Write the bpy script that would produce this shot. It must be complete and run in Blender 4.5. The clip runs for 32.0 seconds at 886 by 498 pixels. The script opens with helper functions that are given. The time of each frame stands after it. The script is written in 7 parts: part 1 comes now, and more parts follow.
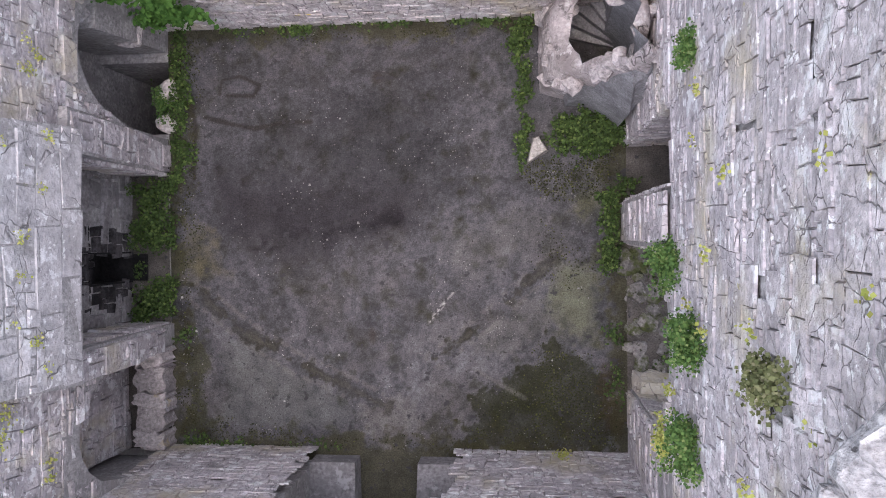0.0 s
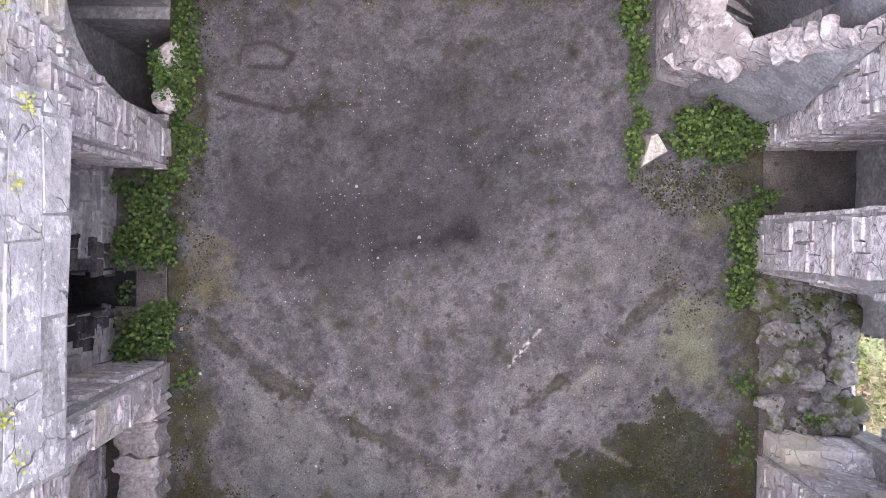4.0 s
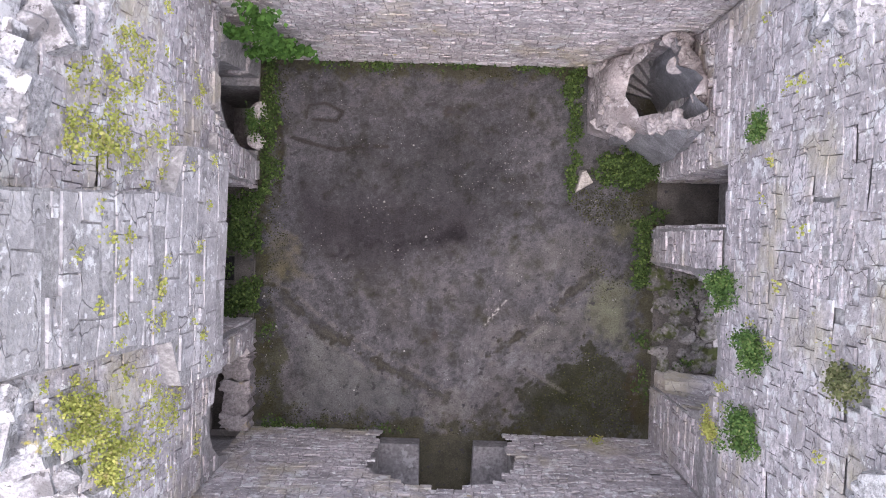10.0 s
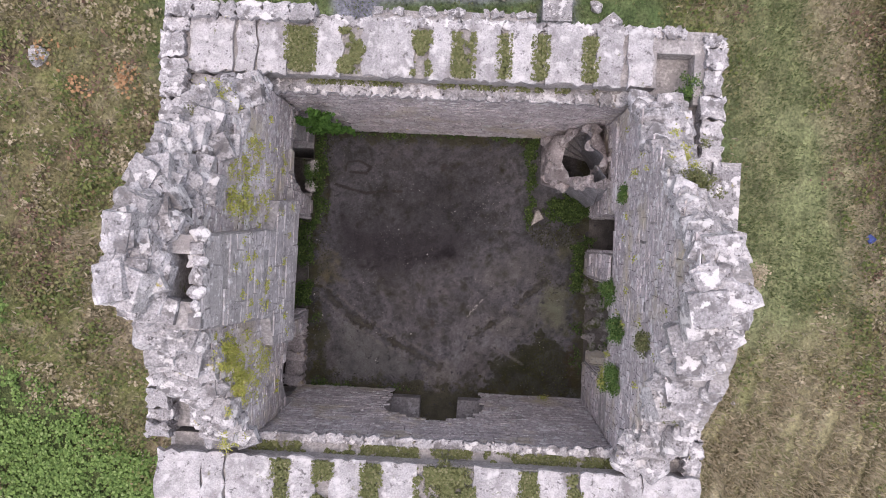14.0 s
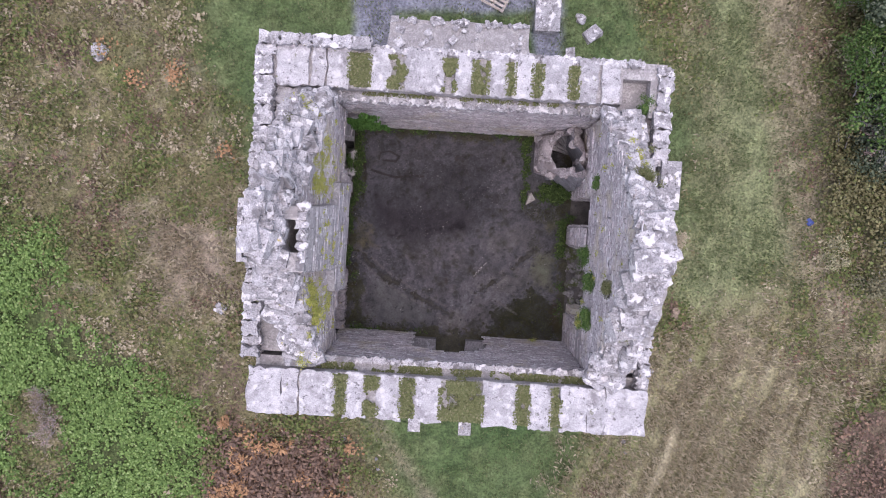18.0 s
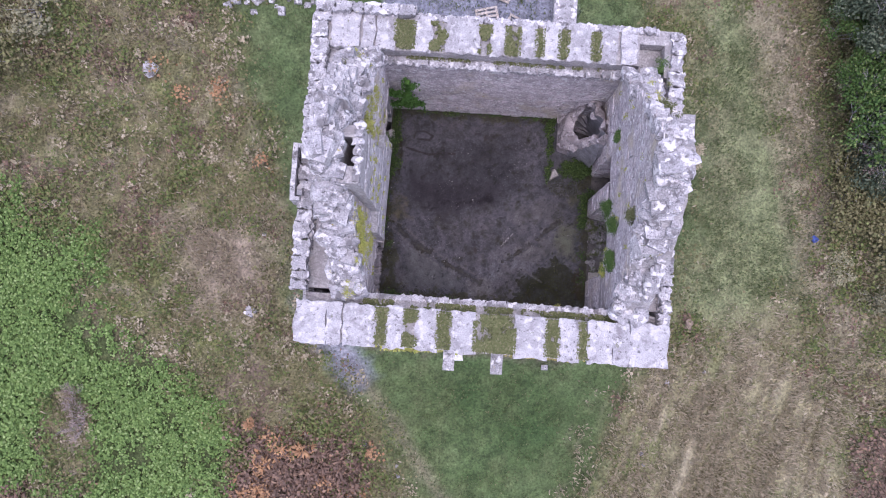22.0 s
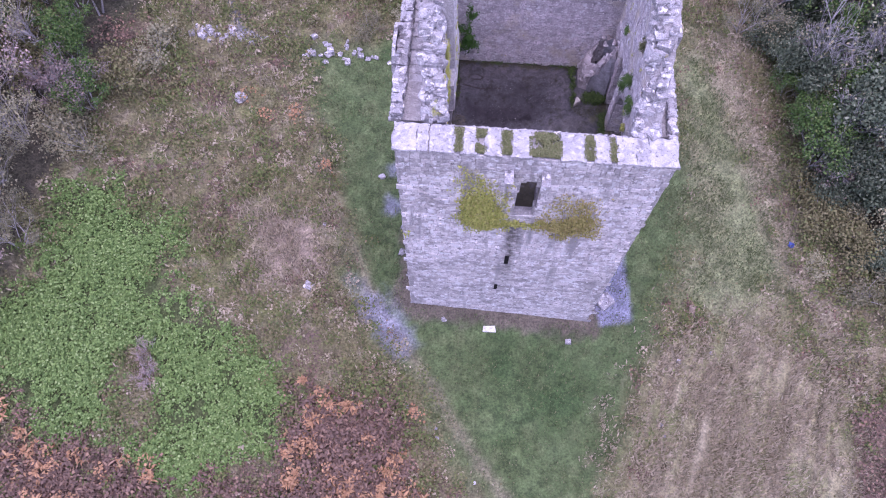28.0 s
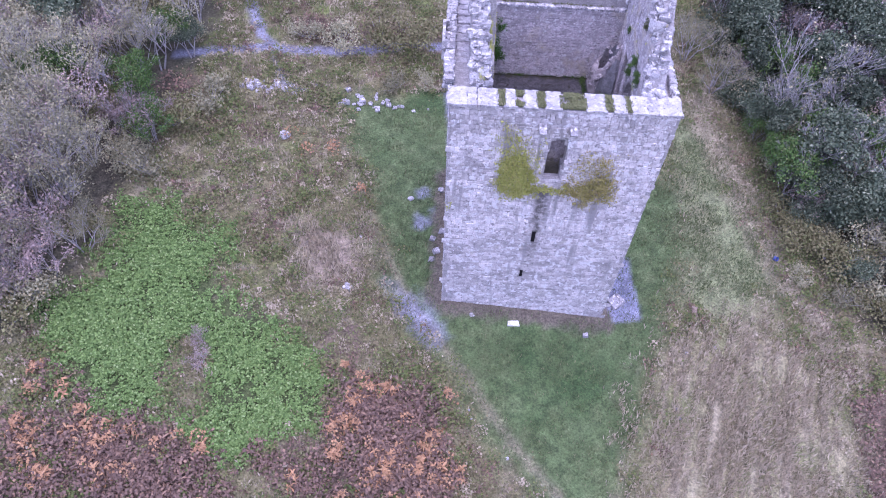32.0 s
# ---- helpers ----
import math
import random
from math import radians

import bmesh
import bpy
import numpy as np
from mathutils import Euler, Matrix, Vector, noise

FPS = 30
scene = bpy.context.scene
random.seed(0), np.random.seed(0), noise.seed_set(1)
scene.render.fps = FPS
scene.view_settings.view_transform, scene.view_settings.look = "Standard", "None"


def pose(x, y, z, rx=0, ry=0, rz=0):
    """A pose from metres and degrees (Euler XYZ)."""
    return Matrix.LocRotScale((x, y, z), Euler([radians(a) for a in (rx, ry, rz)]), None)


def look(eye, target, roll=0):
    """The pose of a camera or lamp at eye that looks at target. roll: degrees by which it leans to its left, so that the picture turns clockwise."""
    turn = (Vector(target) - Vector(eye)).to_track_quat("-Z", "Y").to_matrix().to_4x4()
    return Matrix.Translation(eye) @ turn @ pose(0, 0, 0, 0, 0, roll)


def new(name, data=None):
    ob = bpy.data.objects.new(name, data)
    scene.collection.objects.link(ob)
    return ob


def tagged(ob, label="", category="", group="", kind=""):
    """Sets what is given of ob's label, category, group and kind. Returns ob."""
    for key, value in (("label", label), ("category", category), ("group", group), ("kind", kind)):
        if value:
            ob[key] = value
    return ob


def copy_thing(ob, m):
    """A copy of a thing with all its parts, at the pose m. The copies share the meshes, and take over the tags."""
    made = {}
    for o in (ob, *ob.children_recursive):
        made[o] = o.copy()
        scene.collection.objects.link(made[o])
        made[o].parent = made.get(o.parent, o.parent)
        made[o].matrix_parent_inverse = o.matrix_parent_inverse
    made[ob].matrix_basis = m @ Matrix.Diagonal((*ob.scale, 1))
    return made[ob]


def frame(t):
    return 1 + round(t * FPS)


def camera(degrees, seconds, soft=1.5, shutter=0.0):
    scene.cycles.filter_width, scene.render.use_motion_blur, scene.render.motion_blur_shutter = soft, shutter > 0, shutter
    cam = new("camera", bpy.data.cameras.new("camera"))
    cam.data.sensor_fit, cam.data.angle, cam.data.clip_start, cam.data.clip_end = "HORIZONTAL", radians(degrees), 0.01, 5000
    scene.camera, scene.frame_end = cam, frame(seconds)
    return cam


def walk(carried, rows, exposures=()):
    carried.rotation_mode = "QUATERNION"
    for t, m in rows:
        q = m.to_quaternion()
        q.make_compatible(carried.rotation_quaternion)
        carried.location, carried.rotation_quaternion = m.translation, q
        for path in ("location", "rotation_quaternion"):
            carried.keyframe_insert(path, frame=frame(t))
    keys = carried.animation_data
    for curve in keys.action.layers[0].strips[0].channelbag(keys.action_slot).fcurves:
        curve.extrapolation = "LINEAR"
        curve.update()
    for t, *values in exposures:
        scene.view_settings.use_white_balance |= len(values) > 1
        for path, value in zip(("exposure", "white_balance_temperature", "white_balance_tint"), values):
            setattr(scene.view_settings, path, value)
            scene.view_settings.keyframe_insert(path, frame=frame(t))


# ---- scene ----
cam = camera(60.84, 32.0, soft=1.0)
PATH = [
    (0.0, 1.415, 1.243, 12.057, -0.716, 5.918, -0.513),
    (0.5, 1.084, 1.372, 11.686, -1.966, 5.081, -0.177),
    (1.0, 0.459, 1.361, 11.378, -2.185, 3.578, -0.027),
    (1.5, 0.036, 1.468, 10.898, -1.942, 3.143, -0.172),
    (2.0, -0.431, 1.541, 10.443, -1.395, 1.932, -0.006),
    (2.5, -0.774, 1.847, 10.023, -2.254, 0.855, 0.024),
    (4.5, -0.735, 1.296, 9.480, -0.110, 1.114, 0.988),
    (5.0, -0.640, 1.090, 9.477, 0.024, 1.472, 0.971),
    (5.5, -0.565, 0.918, 9.464, 0.263, 1.699, 0.997),
    (6.0, -0.614, 0.921, 9.451, 0.090, 1.541, 1.100),
    (6.5, -0.598, 1.021, 9.499, -0.450, 1.885, 1.062),
    (7.0, -0.624, 1.207, 9.694, -0.430, 1.798, 1.110),
    (7.5, -0.652, 1.423, 10.038, -0.688, 1.503, 1.262),
    (8.0, -0.642, 1.472, 10.506, -0.744, 0.992, 1.444),
    (8.5, -0.739, 1.421, 11.325, -0.928, 0.225, 1.478),
    (9.0, -0.722, 1.347, 12.242, -0.668, 0.451, 1.540),
    (9.5, -0.725, 1.349, 13.148, -0.459, 0.590, 1.624),
    (10.0, -0.787, 1.565, 14.100, -0.984, 0.470, 1.821),
    (10.5, -0.831, 1.753, 15.106, -1.137, 0.537, 1.942),
    (11.0, -0.646, 1.876, 16.279, -0.750, 1.511, 2.009),
    (11.5, -0.414, 1.920, 17.515, -0.302, 2.236, 2.137),
    (12.0, -0.236, 1.880, 18.612, -0.252, 2.167, 2.270),
    (12.5, -0.063, 1.856, 19.403, -0.673, 1.924, 2.407),
    (13.0, 0.010, 1.855, 19.793, -0.884, 1.633, 2.378),
    (13.5, -0.044, 1.884, 20.005, -0.752, 1.764, 2.507),
    (14.0, -0.151, 1.887, 20.246, -0.437, 1.871, 2.657),
    (14.5, -0.289, 1.879, 20.867, -0.227, 1.754, 2.715),
    (16.5, -0.787, 1.553, 24.155, -0.401, 2.174, 3.278),
    (17.0, -0.846, 1.499, 24.554, -0.586, 1.932, 3.340),
    (17.5, -0.934, 1.616, 25.109, -1.316, 1.122, 3.433),
    (18.0, -1.000, 1.643, 25.655, -1.903, 0.510, 3.569),
    (18.5, -1.092, 1.480, 25.976, -2.009, 0.161, 3.726),
    (19.0, -1.222, 1.024, 26.085, -1.410, 0.015, 3.828),
    (19.5, -1.377, 0.450, 26.084, -0.610, -0.068, 3.899),
    (20.0, -1.476, -0.196, 26.108, 0.252, -0.057, 3.944),
    (20.5, -1.632, -0.849, 26.387, 0.981, -0.052, 3.981),
    (21.0, -1.712, -1.501, 26.663, 2.025, 0.284, 4.077),
    (21.5, -1.633, -2.137, 27.021, 3.721, 0.723, 4.117),
    (22.0, -1.609, -2.862, 27.312, 5.352, 0.791, 4.160),
    (22.5, -1.541, -3.696, 27.512, 6.846, 0.868, 4.235),
    (23.0, -1.415, -4.644, 27.650, 8.429, 0.977, 4.229),
    (23.5, -1.292, -5.897, 27.833, 10.500, 1.000, 4.355),
    (24.0, -1.321, -7.312, 27.919, 12.612, 0.780, 4.364),
    (24.5, -1.591, -8.700, 27.952, 14.126, 0.249, 4.299),
    (26.5, -2.681, -13.986, 27.850, 20.926, -1.165, 3.945),
    (27.0, -2.927, -15.558, 28.455, 22.247, -0.944, 3.996),
    (27.5, -3.186, -17.393, 29.050, 23.779, -0.782, 4.083),
    (28.0, -3.410, -19.285, 29.516, 25.061, -0.594, 4.183),
    (28.5, -3.600, -21.278, 29.848, 25.838, -0.380, 4.119),
    (29.0, -3.743, -23.230, 29.953, 26.310, -0.236, 4.261),
    (29.5, -3.754, -24.877, 29.833, 26.545, -0.109, 4.442),
    (30.0, -3.707, -26.710, 29.624, 27.072, -0.065, 4.628),
    (30.5, -3.941, -27.966, 29.277, 28.939, -0.357, 4.544),
    (31.0, -4.877, -29.331, 29.039, 32.641, -1.293, 3.910),
    (31.5, -5.594, -29.978, 28.835, 35.390, -1.747, 3.148),
    (32.0, -6.036, -30.303, 28.632, 37.407, -1.926, 2.580),
]
EXPOSURES = [(0.0, 1.2, 6400, 12), (1.0, 1.38, 6400, 12), (2.0, 1.6, 6400, 12), (4.5, 1.92, 6350, 15), (7.5, 1.92, 6350, 15), (9.0, 1.58, 6450, 14), (10.5, 1.1, 6500, 14), (13.0, 0.43, 6800, 15), (17.0, 0.5, 6350, 18), (20.0, 0.5, 6060, 23), (24.0, 0.6, 5690, 28), (28.0, 0.65, 5490, 44), (30.0, 0.70, 5220, 41), (31.0, 0.75, 5240, 30), (32.0, 0.80, 5220, 39)]
walk(cam, [(t, pose(x, y, z, rx, ry, rz)) for t, x, y, z, rx, ry, rz in PATH], EXPOSURES)

# ---- light ----
world = bpy.data.worlds.new("overcast_sky")
scene.world = world
world.use_nodes = True
wn, wl = world.node_tree.nodes, world.node_tree.links
wn.clear()
sky = wn.new("ShaderNodeTexSky")
sky.sky_type, sky.sun_disc = "NISHITA", False
sky.sun_elevation, sky.sun_rotation = radians(84), radians(180)
sky.air_density, sky.dust_density = 1.0, 4.0
bg = wn.new("ShaderNodeBackground")
bg.inputs["Strength"].default_value = 0.15
wout = wn.new("ShaderNodeOutputWorld")
wl.new(sky.outputs[0], bg.inputs[0])
wl.new(bg.outputs[0], wout.inputs[0])
sun = new("sun", bpy.data.lights.new("sun", "SUN"))
sun.data.energy, sun.data.angle, sun.data.color = 1.5, radians(150), (1.0, 0.97, 0.95)
sun.matrix_basis = look((0, -4, 40), (0, 0, 0))


# ---- materials ----
def material(name, base, rough=0.9, tones=(), scale=3.0, fine=30.0, bump=0.3, metal=0.0, island=0.0, object_var=0.0, dist=0.03, runs=None, stain=None, cracks=None, contrast=1.0, lumps=0.0):
    """A node material: a base colour broken up by noise at two scales. tones: (colour, threshold, scale) blotches."""
    m = bpy.data.materials.new(name)
    m.use_nodes = True
    n, l = m.node_tree.nodes, m.node_tree.links
    bsdf = n["Principled BSDF"]
    bsdf.inputs["Roughness"].default_value, bsdf.inputs["Metallic"].default_value = rough, metal
    if "Specular IOR Level" in bsdf.inputs:
        bsdf.inputs["Specular IOR Level"].default_value = 0.25
    geo = n.new("ShaderNodeNewGeometry")
    pos = geo.outputs["Position"]

    def noisy(sc, detail=5.0, off=0.0):
        t = n.new("ShaderNodeTexNoise")
        t.inputs["Scale"].default_value, t.inputs["Detail"].default_value = sc, detail
        t.inputs["Roughness"].default_value = 0.62
        if off:
            a = n.new("ShaderNodeVectorMath")
            a.operation = "ADD"
            a.inputs[1].default_value = (off, off * 1.7, -off)
            l.new(pos, a.inputs[0])
            l.new(a.outputs[0], t.inputs["Vector"])
        else:
            l.new(pos, t.inputs["Vector"])
        return t.outputs["Fac"]

    def ramp(fac, a, b, ca=0.0, cb=1.0):
        r = n.new("ShaderNodeMapRange")
        r.inputs["From Min"].default_value, r.inputs["From Max"].default_value = a, b
        r.inputs["To Min"].default_value, r.inputs["To Max"].default_value = ca, cb
        l.new(fac, r.inputs["Value"])
        return r.outputs[0]

    def mix(fac, a, b, mode="MIX"):
        x = n.new("ShaderNodeMix")
        x.data_type, x.blend_type = "RGBA", mode
        for sock, v in ((x.inputs[0], fac), (x.inputs[6], a), (x.inputs[7], b)):
            if isinstance(v, (int, float)):
                sock.default_value = v
            elif isinstance(v, tuple):
                sock.default_value = (*v, 1)
            else:
                l.new(v, sock)
        return x.outputs[2]

    def scaled(fac):
        c = n.new("ShaderNodeCombineColor")
        for i in range(3):
            l.new(fac, c.inputs[i])
        return c.outputs[0]

    col = base
    col = mix(1.0, col, scaled(ramp(noisy(scale), 0.3, 0.7, 0.72, 1.28)), "MULTIPLY")
    fine_noise = noisy(fine, 6.0, 7.0)
    col = mix(1.0, col, scaled(ramp(fine_noise, 0.32, 0.68, 1 - 0.4 * contrast, 1 + 0.4 * contrast)), "MULTIPLY")
    if island:
        col = mix(1.0, col, scaled(ramp(geo.outputs["Random Per Island"], 0, 1, 1 - island, 1 + island)), "MULTIPLY")
    if object_var:
        oi = n.new("ShaderNodeObjectInfo")
        col = mix(1.0, col, scaled(ramp(oi.outputs["Random"], 0, 1, 1 - object_var, 1 + object_var)), "MULTIPLY")
    for k, (c, lo, hi, sc) in enumerate(tones):
        col = mix(ramp(noisy(sc, 6.0, 3.1 * (k + 2)), lo, hi), col, c)
    height = fine_noise
    if cracks:
        # irregular joints and cracks: cell borders on a warped grid, broken up by noise
        warp = n.new("ShaderNodeTexNoise")
        warp.inputs["Scale"].default_value, warp.inputs["Detail"].default_value = 2.5, 4.0
        l.new(pos, warp.inputs["Vector"])
        add = n.new("ShaderNodeVectorMath")
        add.operation = "MULTIPLY_ADD"
        add.inputs[1].default_value = (0.35, 0.35, 0.35)
        l.new(warp.outputs["Color"], add.inputs[0])
        l.new(pos, add.inputs[2])
        squash = n.new("ShaderNodeMapping")
        squash.inputs["Scale"].default_value = (1, 1, 1.6)
        l.new(add.outputs[0], squash.inputs["Vector"])
        vor = n.new("ShaderNodeTexVoronoi")
        vor.feature = "DISTANCE_TO_EDGE"
        vor.inputs["Scale"].default_value = cracks[1]
        l.new(squash.outputs[0], vor.inputs["Vector"])
        edge = ramp(vor.outputs["Distance"], cracks[2], 0.0)
        some = n.new("ShaderNodeMath")
        some.operation = "MULTIPLY"
        l.new(edge, some.inputs[0])
        l.new(ramp(noisy(1.8, 4.0, 17.0), 0.42, 0.56), some.inputs[1])
        col = mix(some.outputs[0], col, cracks[0])
        low = n.new("ShaderNodeMath")
        low.operation = "SUBTRACT"
        l.new(height, low.inputs[0])
        l.new(some.outputs[0], low.inputs[1])
        height = low.outputs[0]
    if lumps:
        sum_ = n.new("ShaderNodeMath")
        sum_.operation = "MULTIPLY_ADD"
        sum_.inputs[1].default_value = lumps
        l.new(noisy(5.0, 4.0, 23.0), sum_.inputs[0])
        l.new(height, sum_.inputs[2])
        height = sum_.outputs[0]
    if runs:
        tall = n.new("ShaderNodeMapping")
        tall.inputs["Scale"].default_value = (1, 1, 0.1)
        l.new(pos, tall.inputs["Vector"])
        t = n.new("ShaderNodeTexNoise")
        t.inputs["Scale"].default_value, t.inputs["Detail"].default_value = runs[3], 5.0
        l.new(tall.outputs[0], t.inputs["Vector"])
        col = mix(ramp(t.outputs["Fac"], runs[1], runs[2]), col, runs[0])
    if stain:
        # a dirt run under an opening: colour, middle, half width, top and bottom
        xyz = n.new("ShaderNodeSeparateXYZ")
        l.new(pos, xyz.inputs[0])
        ax = n.new("ShaderNodeMath")
        ax.operation = "ABSOLUTE"
        off = n.new("ShaderNodeMath")
        off.operation = "SUBTRACT"
        off.inputs[1].default_value = stain[1]
        l.new(xyz.outputs[0], off.inputs[0])
        l.new(off.outputs[0], ax.inputs[0])
        w = [ramp(ax.outputs[0], stain[2], 0.0), ramp(xyz.outputs[2], stain[4], stain[3]), ramp(xyz.outputs[2], stain[3] + 0.6, stain[3]), ramp(noisy(3.0, 6.0, 11.0), 0.3, 0.62)]
        for k in range(3):
            m2 = n.new("ShaderNodeMath")
            m2.operation = "MULTIPLY"
            l.new(w[0], m2.inputs[0])
            l.new(w[k + 1], m2.inputs[1])
            w[0] = m2.outputs[0]
        col = mix(ramp(w[0], 0.0, 0.5), col, stain[0])
    l.new(col, bsdf.inputs["Base Color"])
    if bump:
        b = n.new("ShaderNodeBump")
        b.inputs["Strength"].default_value, b.inputs["Distance"].default_value = bump, dist
        l.new(height, b.inputs["Height"])
        l.new(b.outputs[0], bsdf.inputs["Normal"])
    return m


LICHEN = (0.68, 0.66, 0.67)
OCHRE = (0.42, 0.36, 0.10)
MOSS = (0.13, 0.15, 0.035)
M_FACE = material("limestone_face", (0.42, 0.405, 0.42), 0.92, [((0.25, 0.235, 0.24), 0.56, 0.70, 1.3), ((0.24, 0.225, 0.23), 0.58, 0.63, 12.0), (LICHEN, 0.55, 0.60, 6.0), (OCHRE, 0.68, 0.76, 2.3)], 2.0, 22.0, 0.6, island=0.16)
M_INNER = material("limestone_inner_face", (0.52, 0.470, 0.485), 0.92, [((0.36, 0.325, 0.335), 0.54, 0.70, 1.3), ((0.25, 0.23, 0.235), 0.60, 0.66, 7.0), ((0.40, 0.37, 0.38), 0.55, 0.60, 14.0), (LICHEN, 0.56, 0.61, 4.0), ((0.78, 0.76, 0.76), 0.60, 0.63, 9.0), ((0.50, 0.44, 0.335), 0.53, 0.72, 0.9), (OCHRE, 0.68, 0.74, 3.2)], 2.0, 13.0, 0.8, contrast=0.7, island=0.15, object_var=0.12, cracks=((0.27, 0.245, 0.245), 3.2, 0.02), lumps=2.2)
M_TOP = material("limestone_weathered_top", (0.40, 0.385, 0.40), 0.92, [((0.19, 0.18, 0.185), 0.53, 0.62, 3.0), ((0.13, 0.12, 0.125), 0.60, 0.64, 11.0), (LICHEN, 0.55, 0.60, 3.6), (OCHRE, 0.68, 0.74, 3.0)], 2.5, 26.0, 0.8, object_var=0.22, lumps=2.5)
M_SLAB = material("wall_walk_slab", (0.41, 0.395, 0.41), 0.92, [((0.25, 0.235, 0.245), 0.52, 0.66, 2.6), ((0.16, 0.15, 0.155), 0.585, 0.65, 9.0), ((0.58, 0.565, 0.575), 0.53, 0.64, 4.0), ((0.20, 0.20, 0.15), 0.64, 0.70, 5.0)], 2.0, 30.0, 0.5, object_var=0.1, contrast=0.7, lumps=1.5)
M_FACADE = material("weathered_facade", (0.52, 0.485, 0.488), 0.92, [((0.36, 0.34, 0.345), 0.54, 0.72, 0.9), ((0.26, 0.245, 0.25), 0.57, 0.63, 4.5), ((0.70, 0.685, 0.70), 0.54, 0.60, 3.6), ((0.42, 0.39, 0.32), 0.62, 0.76, 1.5)], 1.2, 12.0, 0.6, contrast=0.55, island=0.26, object_var=0.2, lumps=1.6, runs=((0.33, 0.315, 0.32), 0.58, 0.72, 2.2), stain=((0.15, 0.14, 0.135), -1.0, 0.55, -0.7, -8.5))
M_BREAST = material("dressed_limestone", (0.49, 0.46, 0.468), 0.92, [((0.40, 0.38, 0.385), 0.54, 0.68, 1.4), ((0.30, 0.28, 0.285), 0.60, 0.65, 5.0), ((0.70, 0.68, 0.69), 0.58, 0.62, 4.0), ((0.76, 0.74, 0.74), 0.62, 0.645, 8.0), (OCHRE, 0.70, 0.75, 3.0)], 2.0, 14.0, 0.7, contrast=0.5, island=0.07, cracks=((0.16, 0.15, 0.15), 1.7, 0.02), lumps=2.0)
M_CORE = material("rubble_core", (0.37, 0.35, 0.35), 0.95, [((0.32, 0.30, 0.30), 0.5, 0.6, 5.0), (MOSS, 0.66, 0.74, 2.0)], 3.0, 18.0, 0.8)
# darker limestone copy: shade of recesses and window opening put into the colour
M_SHADESTONE = material("shade_toned_stone", (0.25, 0.232, 0.238), 0.92, [((0.19, 0.178, 0.183), 0.54, 0.68, 1.6), ((0.36, 0.34, 0.35), 0.6, 0.66, 4.0)], 2.0, 16.0, 0.7, island=0.15)
M_SOOT = material("sooted_stone", (0.014, 0.013, 0.014), 0.95, [((0.03, 0.028, 0.028), 0.55, 0.7, 4.0)], 3.0, 20.0, 0.6)
M_SOOTY = material("smoke_blackened_stone", (0.075, 0.068, 0.072), 0.95, [((0.02, 0.018, 0.019), 0.46, 0.6, 3.0), ((0.16, 0.148, 0.152), 0.62, 0.7, 5.0)], 3.0, 20.0, 0.7, island=0.3)
M_STEP = material("worn_step", (0.27, 0.265, 0.28), 0.85, [((0.19, 0.185, 0.195), 0.54, 0.68, 3.0)], 3.0, 30.0, 0.4, object_var=0.08)
M_PLASTER = material("stained_plaster", (0.43, 0.385, 0.39), 0.92, [((0.29, 0.255, 0.255), 0.52, 0.66, 1.6), ((0.20, 0.18, 0.18), 0.60, 0.66, 6.0), ((0.62, 0.59, 0.60), 0.58, 0.63, 5.0)], 2.0, 18.0, 0.8, contrast=0.7, cracks=((0.16, 0.145, 0.14), 3.0, 0.03), lumps=2.6)


# ---- building helpers ----
def part(name, bm, mat, parent=None, label=""):
    me = bpy.data.meshes.new(name)
    bm.to_mesh(me)
    bm.free()
    me.materials.append(mat)
    ob = new(name, me)
    ob.parent = parent
    if label:
        ob["label"] = label
    return ob


def box_bm(x0, x1, y0, y1, z0, z1, bm=None):
    bm = bm or bmesh.new()
    v = [bm.verts.new(p) for p in ((x0, y0, z0), (x1, y0, z0), (x1, y1, z0), (x0, y1, z0), (x0, y0, z1), (x1, y0, z1), (x1, y1, z1), (x0, y1, z1))]
    for f in ((3, 2, 1, 0), (4, 5, 6, 7), (0, 1, 5, 4), (1, 2, 6, 5), (2, 3, 7, 6), (3, 0, 4, 7)):
        bm.faces.new([v[i] for i in f])
    return bm


def hexa(bm, bottom, top):
    """A block between two four-cornered rings, each listed anticlockwise from above."""
    a = [bm.verts.new(p) for p in bottom]
    b = [bm.verts.new(p) for p in top]
    bm.faces.new(a[::-1])
    bm.faces.new(b)
    for i in range(4):
        j = (i + 1) % 4
        bm.faces.new((a[i], a[j], b[j], b[i]))
    return bm


def prism(bm, outline, axis, lo, hi):
    """A polygon of (u, z), anticlockwise, pushed through along 'x' or 'y' from lo to hi."""
    place = (lambda u, z, d: (d, u, z)) if axis == "x" else (lambda u, z, d: (u, d, z))
    a = [bm.verts.new(place(u, z, lo)) for u, z in outline]
    b = [bm.verts.new(place(u, z, hi)) for u, z in outline]
    bm.faces.new(a[::-1])
    bm.faces.new(b)
    for i in range(len(a)):
        j = (i + 1) % len(a)
        bm.faces.new((a[i], a[j], b[j], b[i]))
    bmesh.ops.recalc_face_normals(bm, faces=bm.faces)
    return bm


def arch_head(bm, u0, u1, spring, crown, top, axis, lo, hi, steps=9):
    """The masonry over an arch, as upright strips that follow its curve."""
    for i in range(steps):
        s0, s1 = -1 + 2 * i / steps, -1 + 2 * (i + 1) / steps
        z0, z1 = (spring + (crown - spring) * math.sqrt(max(0.0, 1 - s * s)) for s in (s0, s1))
        ua, ub = u0 + (u1 - u0) * (s0 + 1) / 2, u0 + (u1 - u0) * (s1 + 1) / 2
        prism(bm, [(ua, z0), (ub, z1), (ub, top), (ua, top)], axis, lo, hi)
    return bm


